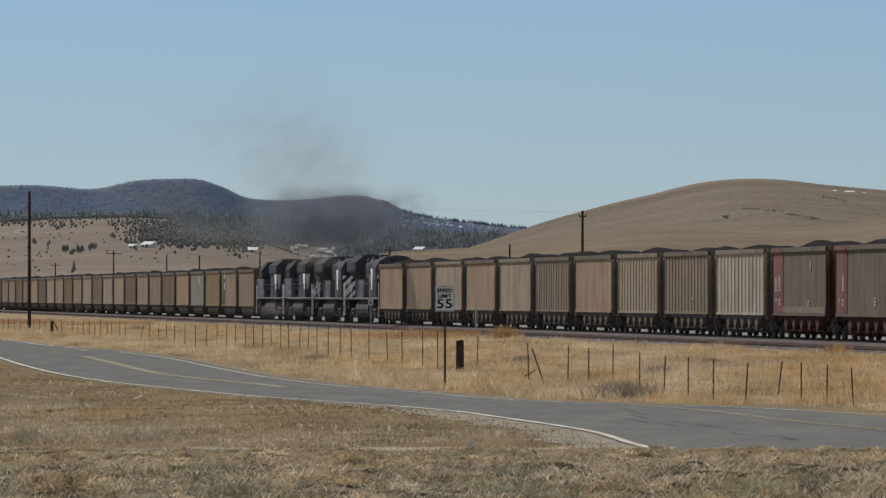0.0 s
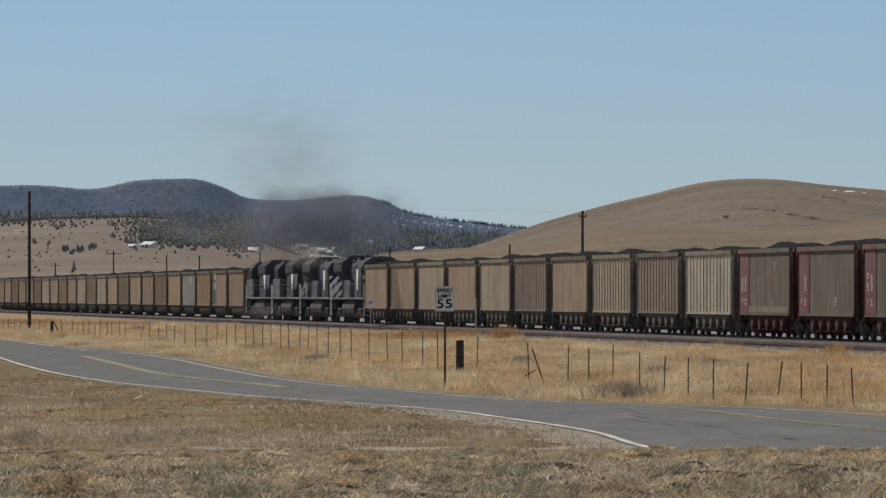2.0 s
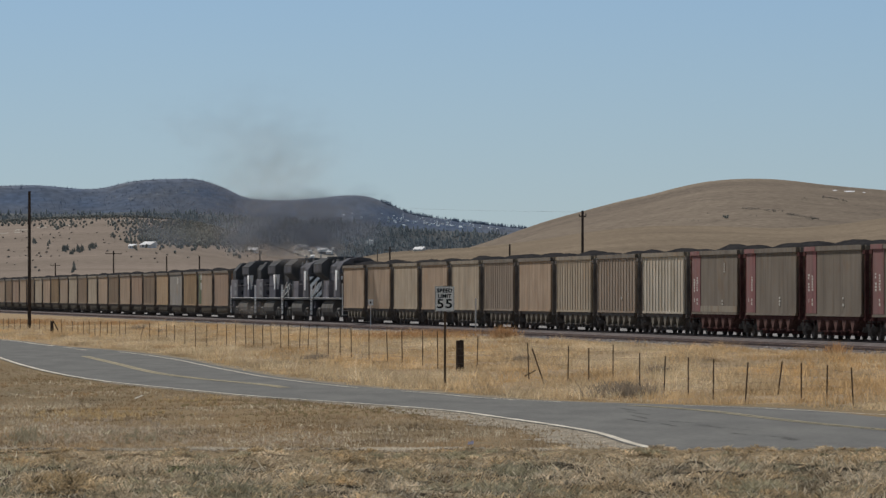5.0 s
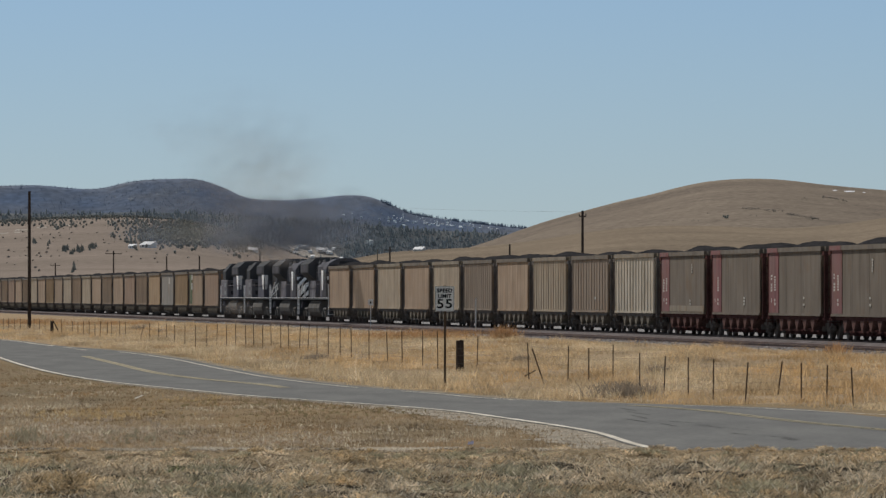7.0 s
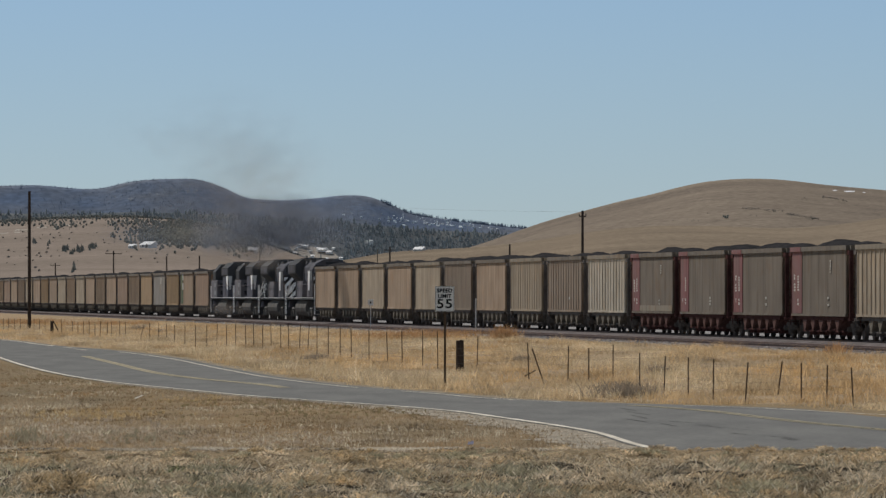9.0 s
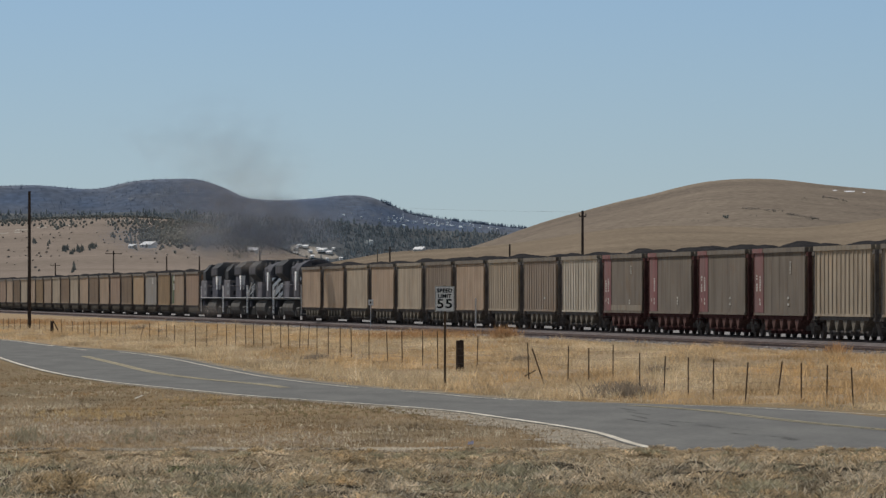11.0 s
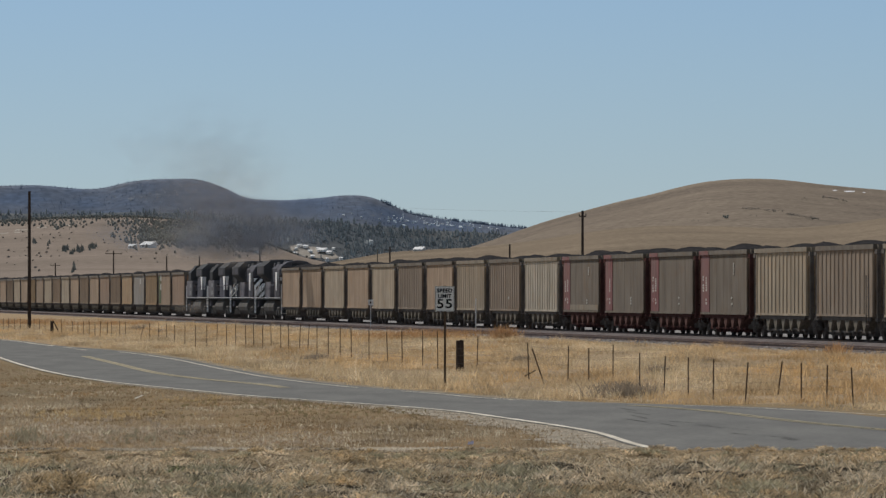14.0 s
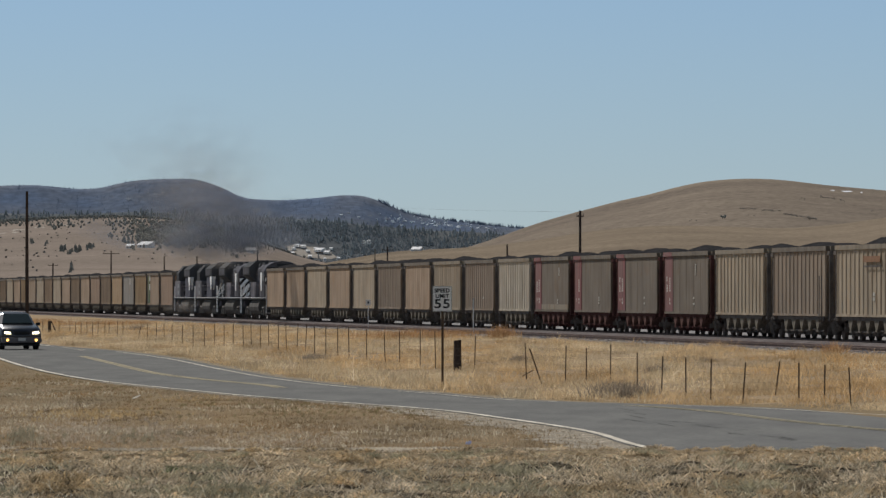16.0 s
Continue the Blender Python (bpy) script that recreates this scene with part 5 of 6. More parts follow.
NOSE_STRIPES = mesh_of("stripes", stripes_)


def locomotive(k, facing):
    """One helper unit; facing: its cab looks back along the train."""
    n = -5.65 + k * LOCO_L / PITCH_CAR
    t = tagged(new("locomotive"), "sooty grey-blue diesel locomotive with white striped broad nose" if facing else "sooty dark blue diesel locomotive with pale cab and white handrails", "locomotive", "helper locomotives")
    part("frame", LOCO_SHAPES["frame"], LOCO_DARK, t)
    skin = LOCO_HOOD if facing else LOCO_DARK
    hood = part("long_hood", LOCO_SHAPES["rear_hood" if facing else "mid_hood"], skin, t)
    x_rad, x_hood = (1.3, 7.4) if facing else (10.6, 5.2)
    rad = part("radiator_hood", LOCO_SHAPES["flare_far" if facing else "flare_near"], LOCO_DARK, t)
    for i in range(3):
        f = bmesh.new()
        rod(f, (x_rad + 1.2 + i * 1.7, 0, 4.70), (x_rad + 1.2 + i * 1.7, 0, 4.79), 0.62, n=16)
        part("fan", f, LOCO_HOOD, rad)
    for side in (-1, 1):
        part("radiator_grille", made(box, x_rad + 0.3, x_rad + 5.2, *sorted((side * 1.515, side * 1.502)), 3.68, 4.18), LOCO_HOOD, rad)
    for i in range(9):
        part("hood_door", made(box, x_hood + i * 1.08, x_hood + 0.98 + i * 1.08, -0.885, -0.862, 1.9, 3.85), skin, hood)
    for x in (x_hood + 1.0, x_hood + 6.6):
        part("roof_hatch", made(box, x, x + 2.2, -0.58, 0.58, 4.42, 4.58, 0.05), LOCO_DARK, hood)
    part("exhaust_stack", made(box, x_hood + 4.2, x_hood + 5.4, -0.36, 0.36, 4.42, 4.74, 0.06), LOCO_DARK, t)
    part("fuel_tank", LOCO_SHAPES["tank"], LOCO_GREY, t, "grey fuel tank")
    for side in (-1, 1):
        r = bmesh.new()
        rod(r, (8.6, side * 1.2, 1.42), (14.0, side * 1.2, 1.42), 0.14, n=8)
        part("air_reservoir", r, LOCO_GREY, t)
    if facing:
        cab_ = part("cab", LOCO_SHAPES["wide_cab"], LOCO_HOOD, t)
        nose = part("nose", LOCO_SHAPES["wide_nose"], LOCO_SOOT, t)
        part("warning_stripes", NOSE_STRIPES, LOCO_WHITE, nose, "white diagonal warning stripes")
        for y in (-1.25, -0.5, 0.25):
            w = bmesh.new()
            box(w, 20.10, 20.13, y, y + 0.62, 3.62, 4.16)
            part("windscreen", w, CAB_GLASS, cab_)
        for x in (18.75, 19.5):
            part("window", made(box, x, x + 0.5, -1.515, -1.502, 3.05, 3.75), CAB_GLASS, cab_)
        part("corner_panel", made(lambda bm: prism(bm, [(17.2, 3.75), (18.5, 3.75), (18.1, 2.3), (17.5, 2.3)], -1.53, -1.505)), LOCO_WHITE, cab_, "white tapered corner panel")
        part("number_board", made(box, 20.10, 20.14, -0.5, 0.5, 4.24, 4.42), CAB_GLASS, nose)
        part("equipment_box", made(box, 7.6, 11.5, -1.40, -0.90, 1.76, 3.0, 0.03), LOCO_PALE, t)
        part("equipment_box", made(box, 12.5, 17.0, -1.15, -0.90, 1.76, 3.4, 0.03), LOCO_PALE, t)
    else:
        cab_ = part("cab", LOCO_SHAPES["cab"], LOCO_DARK, t)
        wall = part("cab_wall", made(box, 0.75, 6.6, -1.535, 1.535, 1.77, 3.22), LOCO_PALE, cab_, "pale lavender-grey cab wall", bevel=0.04)
        for z in (1.98, 2.62):
            part("window", made(box, 4.0, 6.0, -1.552, -1.538, z, z + 0.34), CAB_GLASS, wall)
            part("window", made(box, 6.602, 6.615, -1.25, -0.98, z, z + 0.34), CAB_GLASS, wall)
        part("nose", made(box, 0.3, 0.74, -0.95, 0.95, 1.77, 3.0, 0.06), LOCO_BLUE, t)
        locker = part("locker", made(box, 11.4, 16.8, -1.47, -0.89, 1.765, 3.62, 0.03), LOCO_BLUE, t)
        part("corner_panel", made(lambda bm: prism(bm, [(-1.46, 3.56), (-1.13, 3.56), (-1.24, 2.4), (-1.36, 2.4)], 16.805, 16.83, "x")), LOCO_WHITE, locker, "white tapered corner panel")
        part("corner_panel", made(lambda bm: prism(bm, [(15.0, 3.56), (16.75, 3.56), (16.5, 2.4), (15.9, 2.4)], -1.49, -1.473)), LOCO_WHITE, locker, "white tapered corner panel")
        part("number_board", made(box, 21.305, 21.34, -0.6, 0.6, 3.8, 4.0), CAB_GLASS, hood)
    # roof clutter: air intakes, a horn, grab rails and the lifting eyes
    for x in (x_hood + 0.4, x_hood + 8.9):
        part("air_intake", made(box, x, x + 1.1, -0.80, 0.80, 4.30, 4.52, 0.08), LOCO_DARK, t)
    h = bmesh.new()
    for q in (-0.12, 0.0, 0.12):
        rod(h, (x_hood + 3.2, q, 4.55), (x_hood + 3.75, q, 4.60), 0.025, 0.07, n=8)
    box(h, x_hood + 3.2, x_hood + 3.3, -0.16, 0.16, 4.40, 4.58)
    part("horn", h, LOCO_GREY, t)
    g = bmesh.new()
    for x in (x_hood + 0.2, x_hood + 9.6):
        rod(g, (x, -0.89, 1.9), (x, -0.89, 3.9), 0.03, n=5)
    rod(g, (x_hood, -0.90, 3.62), (x_hood + 9.8, -0.90, 3.62), 0.022, n=5)
    part("hood_rail", g, LOCO_PALE, hood)
    for x in (1.2, LOCO_L - 1.6):
        s_ = bmesh.new()
        box(s_, x - 0.4, x + 0.4, -1.42, -1.20, 1.0, 1.45, 0.06)
        part("sand_box", s_, LOCO_BLUE, t)
    # slanting white handrails up to the walkway at both ends
    for x, e in ((0.45, 1), (LOCO_L - 0.7, -1)):
        g = bmesh.new()
        rod(g, (x, -1.52, 0.45), (x, -1.52, 2.75), 0.025, n=6)
        if e > 0 and facing:
            rod(g, (x, -1.52, 1.9), (x + 3.4, -1.52, 2.95), 0.05, n=6)
        part("grab_rail", g, LOCO_WHITE, t, "white grab rail")
    if k in (1, 2):            # a white slanting ladder across the end platform
        g = bmesh.new()
        x = LOCO_L - 0.42
        for dz in (0.0, 0.42):
            rod(g, (x, -1.52, 1.72 + dz), (x, -0.86, 2.46 + dz), 0.035, n=6)
        for q in (0.1, 0.37, 0.64, 0.91):
            rod(g, (x, -1.52 + 0.66 * q, 1.72 + 0.74 * q), (x, -1.52 + 0.66 * q, 2.14 + 0.74 * q), 0.025, n=5)
        part("end_ladder", g, LOCO_WHITE, t, "white slanting end ladder")
    for f in FENCES:
        part("handrail", f, LOCO_PALE, t)
    part("sill_stripe", made(box, 0.4, LOCO_L - 0.6, -1.562, -1.552, 1.715, 1.745), LOCO_WHITE, t, "pale sill stripe")
    for x in (0.15, LOCO_L - 0.38):
        for y in (-1.28, 1.28):
            part("boarding_steps", made(draw_steps, x, y), LOCO_WHITE, t, "white boarding steps")
    for x in (4.4, LOCO_L - 4.6):
        b = part("bogie", LOCO_SHAPES["bogie"], LOCO_GREY, t, at=pose(x, 0, 0))
        for q in (-2.0, 0.0, 2.0):
            w = part("wheelset", SHAPES["wheelset"], WHEEL, b, at=pose(q, 0, 0.457))
            SPIN.append((w, q, n))
    for e in (-1, 1):
        part("coupler", SHAPES["coupler"], UNDER, t, at=pose(LOCO_L / 2 + e * (LOCO_L / 2 - 0.35), 0, 0, 0, 0, 0 if e > 0 else 180))
    TRAIN.append((t, n * PITCH_CAR))


for k, s in enumerate((False, False, True, True)):
    locomotive(k, s)

# ---- road sign, poles, fence ----
SIGN_WHITE = material("sign_face", (0.86, 0.84, 0.80), 0.5, vary=0.06, scale=2.0)
SIGN_BLACK = material("sign_black", (0.02, 0.02, 0.02), 0.5, vary=0.1)


def spot(x, y, z=0.0):
    """The place on the land at a bearing and dip: plan work for things standing at height z."""
    d = (EYE[2] - z) * F / (y - 523)
    return Vector(((x - 784) * d / F, d, z))


def letters(text, size, mat, parent, m, name="lettering", squeeze=1.0):
    cu = bpy.data.curves.new(name, "FONT")
    cu.body, cu.size, cu.align_x, cu.align_y, cu.extrude = text, size, "CENTER", "CENTER", 0.003
    cu.offset = 0.006
    cu.space_character = 1.12
    cu.materials.append(mat)
    ob = new(name, cu)
    ob.parent = parent
    ob.matrix_basis = m @ Matrix.Diagonal((squeeze, 1, 1, 1))
    return ob


def speed_sign():
    base = spot(787, 688)
    t = tagged(new("speed_limit_sign"), "white rectangular speed limit sign on a steel post", "road sign")
    t.matrix_basis = pose(base.x, base.y, height(base.x, base.y), 0, 0, -14)
    bm = bmesh.new()
    box(bm, -0.025, 0.025, 0.0, 0.045, -0.3, 2.77)
    box(bm, -0.03, 0.03, 0.03, 0.036, -0.3, 2.77)
    part("post", bm, POST_STEEL, t, "dark steel post")
    k = bmesh.new()
    box(k, -0.265, 0.265, -0.012, -0.004, 2.08, 2.755)
    panel = part("panel", k, SIGN_WHITE, t, bevel=0.0)
    for r in ((-0.255, 0.255, 2.09, 2.097), (-0.255, 0.255, 2.738, 2.745), (-0.255, -0.248, 2.09, 2.745), (0.248, 0.255, 2.09, 2.745)):
        part("border", made(box, r[0], r[1], -0.015, -0.0125, r[2], r[3]), SIGN_BLACK, panel)
    face = lambda z: pose(0, -0.0145, z, 90, 0, 0)
    letters("SPEED", 0.142, SIGN_BLACK, panel, face(2.635))
    letters("LIMIT", 0.142, SIGN_BLACK, panel, face(2.488))
    letters("55", 0.34, SIGN_BLACK, panel, face(2.275), squeeze=1.25)


speed_sign()


def t_post(x, top, foot, lean=0.0):
    """Steel fence post, ribbed, sometimes leaning."""
    p = spot(x, foot)
    h = (foot - top) * p.y / F
    ob = tagged(part("fence_post", made(lambda bm: (box(bm, -0.016, 0.016, -0.004, 0.004, -0.35, h), box(bm, -0.004, 0.004, 0.0, 0.025, -0.35, h - 0.01), box(bm, -0.05, 0.05, 0.004, 0.010, -0.3, -0.12))), POST_STEEL),
                "thin rusty steel fence post", "fence post", "roadside fence posts")
    ob.matrix_basis = pose(p.x, p.y, float(height(p.x, p.y)) + 0.02, 0, lean, random.uniform(-25, 25))
    return Vector((p.x, p.y, h))


random.seed(5)
POSTS = []
for x, top, foot, lean in ((1510, 655, 722, -3), (1463, 650, 720, 1), (1418, 648, 716, 0), (1377, 648, 706, 8), (1319, 643, 714, 4), (1262, 640, 710, 1), (1218, 636, 706, 0), (1175, 632, 700, 2), (1132, 628, 686, 0), (1085, 616, 678, 0), (1042, 620, 682, 0), (1005, 615, 682, 1), (936, 608, 673, -2),
                           (844, 598, 656, 2), (775, 590, 655, -1), (748, 588, 650, 0), (712, 590, 650, -1), (686, 590, 645, -2), (653, 586, 640, 0), (622, 584, 638, -1), (602, 584, 635, 0), (581, 580, 635, 0), (561, 580, 632, 0), (545, 578, 626, 3), (530, 578, 624, 2), (511, 576, 622, -1), (497, 578, 623, 0), (480, 580, 617, -1), (465, 580, 620, 0), (449, 577, 618, -1),
                           (435, 579, 619, -1), (417, 578, 617, 0), (401, 578, 616, 0), (384, 578, 613, 1), (366, 578, 616, 0), (346, 578, 616, 0), (327, 578, 612, 1), (309, 577, 608, 0), (295, 577, 603, -1), (281, 576, 601, 0), (265, 576, 603, 0)):
    POSTS.append(t_post(x, top, foot, lean))
for x, top, foot, lean in ((248, 577, 604, 14), (222, 573, 599, 0), (212, 572, 599, 0), (197, 573, 598, 2), (190, 573, 598, 0), (178, 572, 597, 0), (168, 573, 597, 0), (158, 572, 596, 0), (148, 571, 595, 0), (138, 571, 594, 0), (128, 570, 593, 0), (109, 569, 591, 0), (80, 567, 590, 0), (70, 567, 589, 0), (60, 566, 588, 1), (36, 566, 586, 0), (26, 566, 585, 0), (15, 565, 585, 0), (6, 565, 584, 0), (-12, 564, 583, 0)):
    POSTS.append(t_post(x, top, foot, lean))
brace = spot(965, 680)
bm = bmesh.new()
rod(bm, (-0.37, 0, 1.0), (0.0, 0, -0.1), 0.02, n=6)
ob = tagged(part("fence_brace", bm, POST_STEEL), "slanting rusty brace leaning beside the fence post", "fence brace")
ob.matrix_basis = Matrix.Translation(brace)
bm = bmesh.new()
rod(bm, (-0.58, 0.05, 0.22), (-0.27, 0.05, 0.39), 0.014, n=6)
ob = tagged(part("fence_brace", bm, POST_STEEL), "short fallen stick resting against the fence brace", "fence brace")
ob.matrix_basis = Matrix.Translation(brace)

brace = spot(106, 590)
bm = bmesh.new()
rod(bm, (-0.42, 0, 0.8), (0.0, 0, -0.1), 0.035, n=6)
ob = tagged(part("fence_brace", bm, OLD_WOOD), "slanting timber brace beside the corner post", "fence brace")
ob.matrix_basis = Matrix.Translation(brace)


def strand(name, pts, r, mat, label, category, parent=None):
    cu = bpy.data.curves.new(name, "CURVE")
    cu.dimensions, cu.bevel_depth, cu.bevel_resolution = "3D", r, 1
    sp = cu.splines.new("POLY")
    sp.points.add(len(pts) - 1)
    for q, p_ in zip(sp.points, pts):
        q.co = (*p_, 1)
    cu.materials.append(mat)
    ob_ = new(name, cu)
    return tagged(ob_, label, category)


for k in range(4):
    pts = []
    for i, p_ in enumerate(POSTS):
        pts.append((p_.x, p_.y, p_.z * (0.30 + 0.21 * k)))
    tagged(strand("fence_wire", pts, 0.002, WIRE, "thin barbed wire strand strung along the fence posts", "fence wire"), group="fence wires")


def stump_posts(x, top, foot, w):
    """A pair of old sleepers stood on end as a fence brace, wired together."""
    p = spot(x, foot)
    h = (foot - top) * p.y / F
    t = tagged(new("corner_post"), "pair of weathered dark timber corner posts wired together", "fence post")
    t.matrix_basis = pose(p.x, p.y, float(height(p.x, p.y)), 0, 0, 12)
    part("timber", made(box, -w * 0.52, -w * 0.04, -0.11, 0.11, -0.3, h * 0.985, 0.012), OLD_WOOD, t)
    part("timber", made(box, w * 0.02, w * 0.52, -0.09, 0.13, -0.3, h, 0.012), OLD_WOOD, t)
    for z in (0.25, 0.5, 0.72):
        part("wire_wrap", made(box, -w * 0.54, w * 0.54, -0.125, -0.112, h * z, h * z + 0.012), WIRE, t)


stump_posts(814, 602, 658, 0.23)
p = spot(92, 590)
h = 22 * p.y / F
ob = tagged(part("corner_post", made(box, -0.11, 0.11, -0.11, 0.11, -0.3, h, 0.015), OLD_WOOD), "short weathered timber corner post", "fence post")
ob.matrix_basis = Matrix.Translation(p)


def pole(x, top, d, foot_z, arms=0, reach=1.9, thick=0.14, name="utility_pole"):
    """A tapered timber pole at a bearing and distance; arms: cross arms."""
    X = (x - 784) * d / F
    zt = EYE[2] + (523 - top) * d / F
    t = tagged(new(name), "weathered timber utility pole with a cross arm" if arms else "weathered timber utility pole", "utility pole", "line of utility poles")
    t.matrix_basis = pose(X, d, foot_z)
    bm = bmesh.new()
    rod(bm, (0, 0, -0.5), (0, 0, zt - foot_z), thick * 1.15, thick * 0.8, n=10)
    part("shaft", bm, OLD_WOOD, t)
    for k in range(arms):
        z = zt - foot_z - 0.6 - k * 0.8
        a = part("cross_arm", made(box, -reach, reach, -0.16, -0.05, z, z + 0.12), OLD_WOOD, t)
        for q in (-0.92 * reach, 0.92 * reach):
            bb_ = bmesh.new()
            rod(bb_, (q, -0.1, z + 0.12), (q, -0.1, z + 0.32), 0.05, 0.03, n=6)
            part("insulator", bb_, WIRE, a)
    return Vector((X, d, zt))


pole(52, 339, 508, 0.05, thick=0.12)
pole(1031, 373, 660, 0.0, 1, 0.34, 0.14)
for x, top, d, arms, reach, thick in ((902, 433, 1060, 0, 0, 0.16), (690, 437, 1120, 1, 0.9, 0.15), (460, 444, 1200, 0, 0, 0.13), (353, 453, 1330, 0, 0, 0.16), (295, 454, 1370, 0, 0, 0.16), (201, 444, 1240, 1, 1.5, 0.14), (98, 466, 1600, 1, 1.1, 0.17)):
    pole(x, top, d, 0.0, arms, reach, thick)
a, b = Vector(((1031 - 784) * 660 / F, 660, EYE[2] + 148 * 660 / F)), Vector(((690 - 784) * 1100 / F, 1100, EYE[2] + 156 * 1100 / F))
strand("line_wire", [tuple(a.lerp(b, q) - Vector((0, 0, 4 * q * (1 - q) * 0.15))) for q in np.linspace(0, 1, 20)], 0.008, CABLE, "thin overhead line wire", "wire")


def marker(x, top, d, label, mat, w=0.05, plate=False):
    s0 = Vector(((x - 784) * d / F, d, 0.25))
    h_ = EYE[2] + (523 - top) * d / F - s0.z
    t = tagged(new("track_marker"), label, "marker post")
    t.matrix_basis = Matrix.Translation(s0)
    part("post", made(box, -w, w, -0.02, 0.02, -0.3, h_), mat, t)
    if plate:
        part("plate", made(box, -0.16, 0.16, -0.03, -0.022, h_ - 0.35, h_ + 0.02), SIGN_WHITE, t)
        part("symbol", made(box, -0.05, 0.05, -0.034, -0.031, h_ - 0.25, h_ - 0.10), SIGN_BLACK, t)


marker(656, 531, 452, "small white plate on a thin trackside post", SIGN_WHITE, 0.025, True)
marker(668, 441, 1040, "slim pale post beyond the track", CHORD_PALE, 0.08)
marker(842, 528, 398, "slim pale trackside marker post", SIGN_WHITE, 0.035)

# ---- scrub by the track ----
RUST_WEED = straw("rust_weed", ((0.32, 0.18, 0.085), (0.44, 0.265, 0.13), (0.38, 0.235, 0.13)), patches=0.15)
GREY_WEED = straw("grey_weed", ((0.20, 0.162, 0.122), (0.31, 0.25, 0.19), (0.25, 0.21, 0.155)), patches=0.15)
GREEN_WEED = straw("green_weed", ((0.10, 0.13, 0.05), (0.16, 0.19, 0.08), (0.13, 0.15, 0.07)), patches=0.15)


def weeds(x, foot, w, h_, n, mat, name, label, seed, z0=0.15):
    """A bush of fine dead stems round one root."""
    s0 = spot(x, foot, z0)
    r = np.random.default_rng(seed)
    pos = np.column_stack([s0.x + r.normal(0, w, n), s0.y + r.normal(0, w * 2, n), np.full(n, s0.z)])
    return blades(name, pos, h_, 0.02, 0.6, mat, label, seed, 0.5)


weeds(893, 605, 0.30, 0.85, 900, RUST_WEED, "tumbleweed", "rust-coloured dead weed clump by the siding", 51, 0.2)
weeds(735, 602, 1.5, 0.6, 2600, RUST_WEED, "dead_weeds", "rust-coloured band of dead weeds", 52, 0.2)
weeds(800, 597, 1.6, 0.5, 1200, RUST_WEED, "dead_weeds", "rust-coloured band of dead weeds", 53, 0.2)
weeds(45, 573, 2.2, 0.5, 1600, RUST_WEED, "dead_weeds", "rust-coloured band of dead weeds", 58, 0.2)
weeds(215, 576, 2.4, 0.45, 1500, RUST_WEED, "dead_weeds", "rust-coloured band of dead weeds", 59, 0.2)
weeds(1480, 632, 0.22, 0.6, 400, RUST_WEED, "tumbleweed", "rust-coloured dead weed clump by the siding", 54, 0.2)
weeds(1105, 704, 0.38, 0.45, 900, GREY_WEED, "sage_bush", "grey leafless sagebrush in the straw", 55, 0.0)
for i, (x, foot, w_, h_) in enumerate(((245, 586, 0.35, 0.45), (290, 590, 0.3, 0.3), (1165, 662, 0.14, 0.3), (1258, 648, 0.14, 0.3), (560, 636, 0.25, 0.25), (930, 640, 0.3, 0.25))):
    weeds(x, foot, w_, h_, 420, GREY_WEED, "sage_bush", "grey leafless sagebrush in the straw", 80 + i, 0.12)
weeds(313, 836, 0.07, 0.10, 160, GREEN_WEED, "green_weed", "small green weed in dead grass", 56, 0.2)
weeds(300, 842, 0.05, 0.08, 90, GREEN_WEED, "green_weed", "small green weed in dead grass", 57, 0.2)

# ---- far houses, snow, litter ----
HOUSE_WHITE = material("house_wall", (0.93, 0.92, 0.90), 0.7, vary=0.1, scale=0.5, fine=5.0)
ROOF = material("house_roof", (0.90, 0.89, 0.87), 0.8, vary=0.2, scale=0.5, fine=5.0)
VILLAGE = material("snowy_house", (0.90, 0.95, 1.0), 0.7, vary=0.08, scale=0.5, fine=5.0)
WINDOW = material("house_window", (0.05, 0.055, 0.06), 0.2, vary=0.1)


def house(x, y, d, w, h_, label="small white house on the far slope", deep=1.5, walls=None):
    X, Z = (x - 784) * d / F, EYE[2] + (523 - y) * d / F
    t = tagged(new("house"), label, "house", "houses in the distance")
    t.matrix_basis = pose(X, d, Z, 0, 0, (x * 37) % 40 - 20)
    body = part("wall", made(box, -w / 2, w / 2, -w * (deep - 0.1), w * 0.35, -0.5, h_ * 0.43), walls or HOUSE_WHITE, t)
    for k in (-0.25, 0.12):
        part("window", made(box, w * k, w * k + w * 0.13, -w * (deep - 0.1) - 0.03, -w * (deep - 0.1) - 0.005, h_ * 0.12, h_ * 0.36), WINDOW, body)
    bm = bmesh.new()
    prism(bm, [(-w * deep, h_ * 0.45), (-w * deep, h_ * 0.40), (w * 0.5, h_ * 0.45), (w * 0.5, h_ * 0.52), (0, h_ * 0.45 + w * 0.20 * deep)], -w * 0.55, w * 0.55, "x")
    part("roof", bm, walls or ROOF, t)


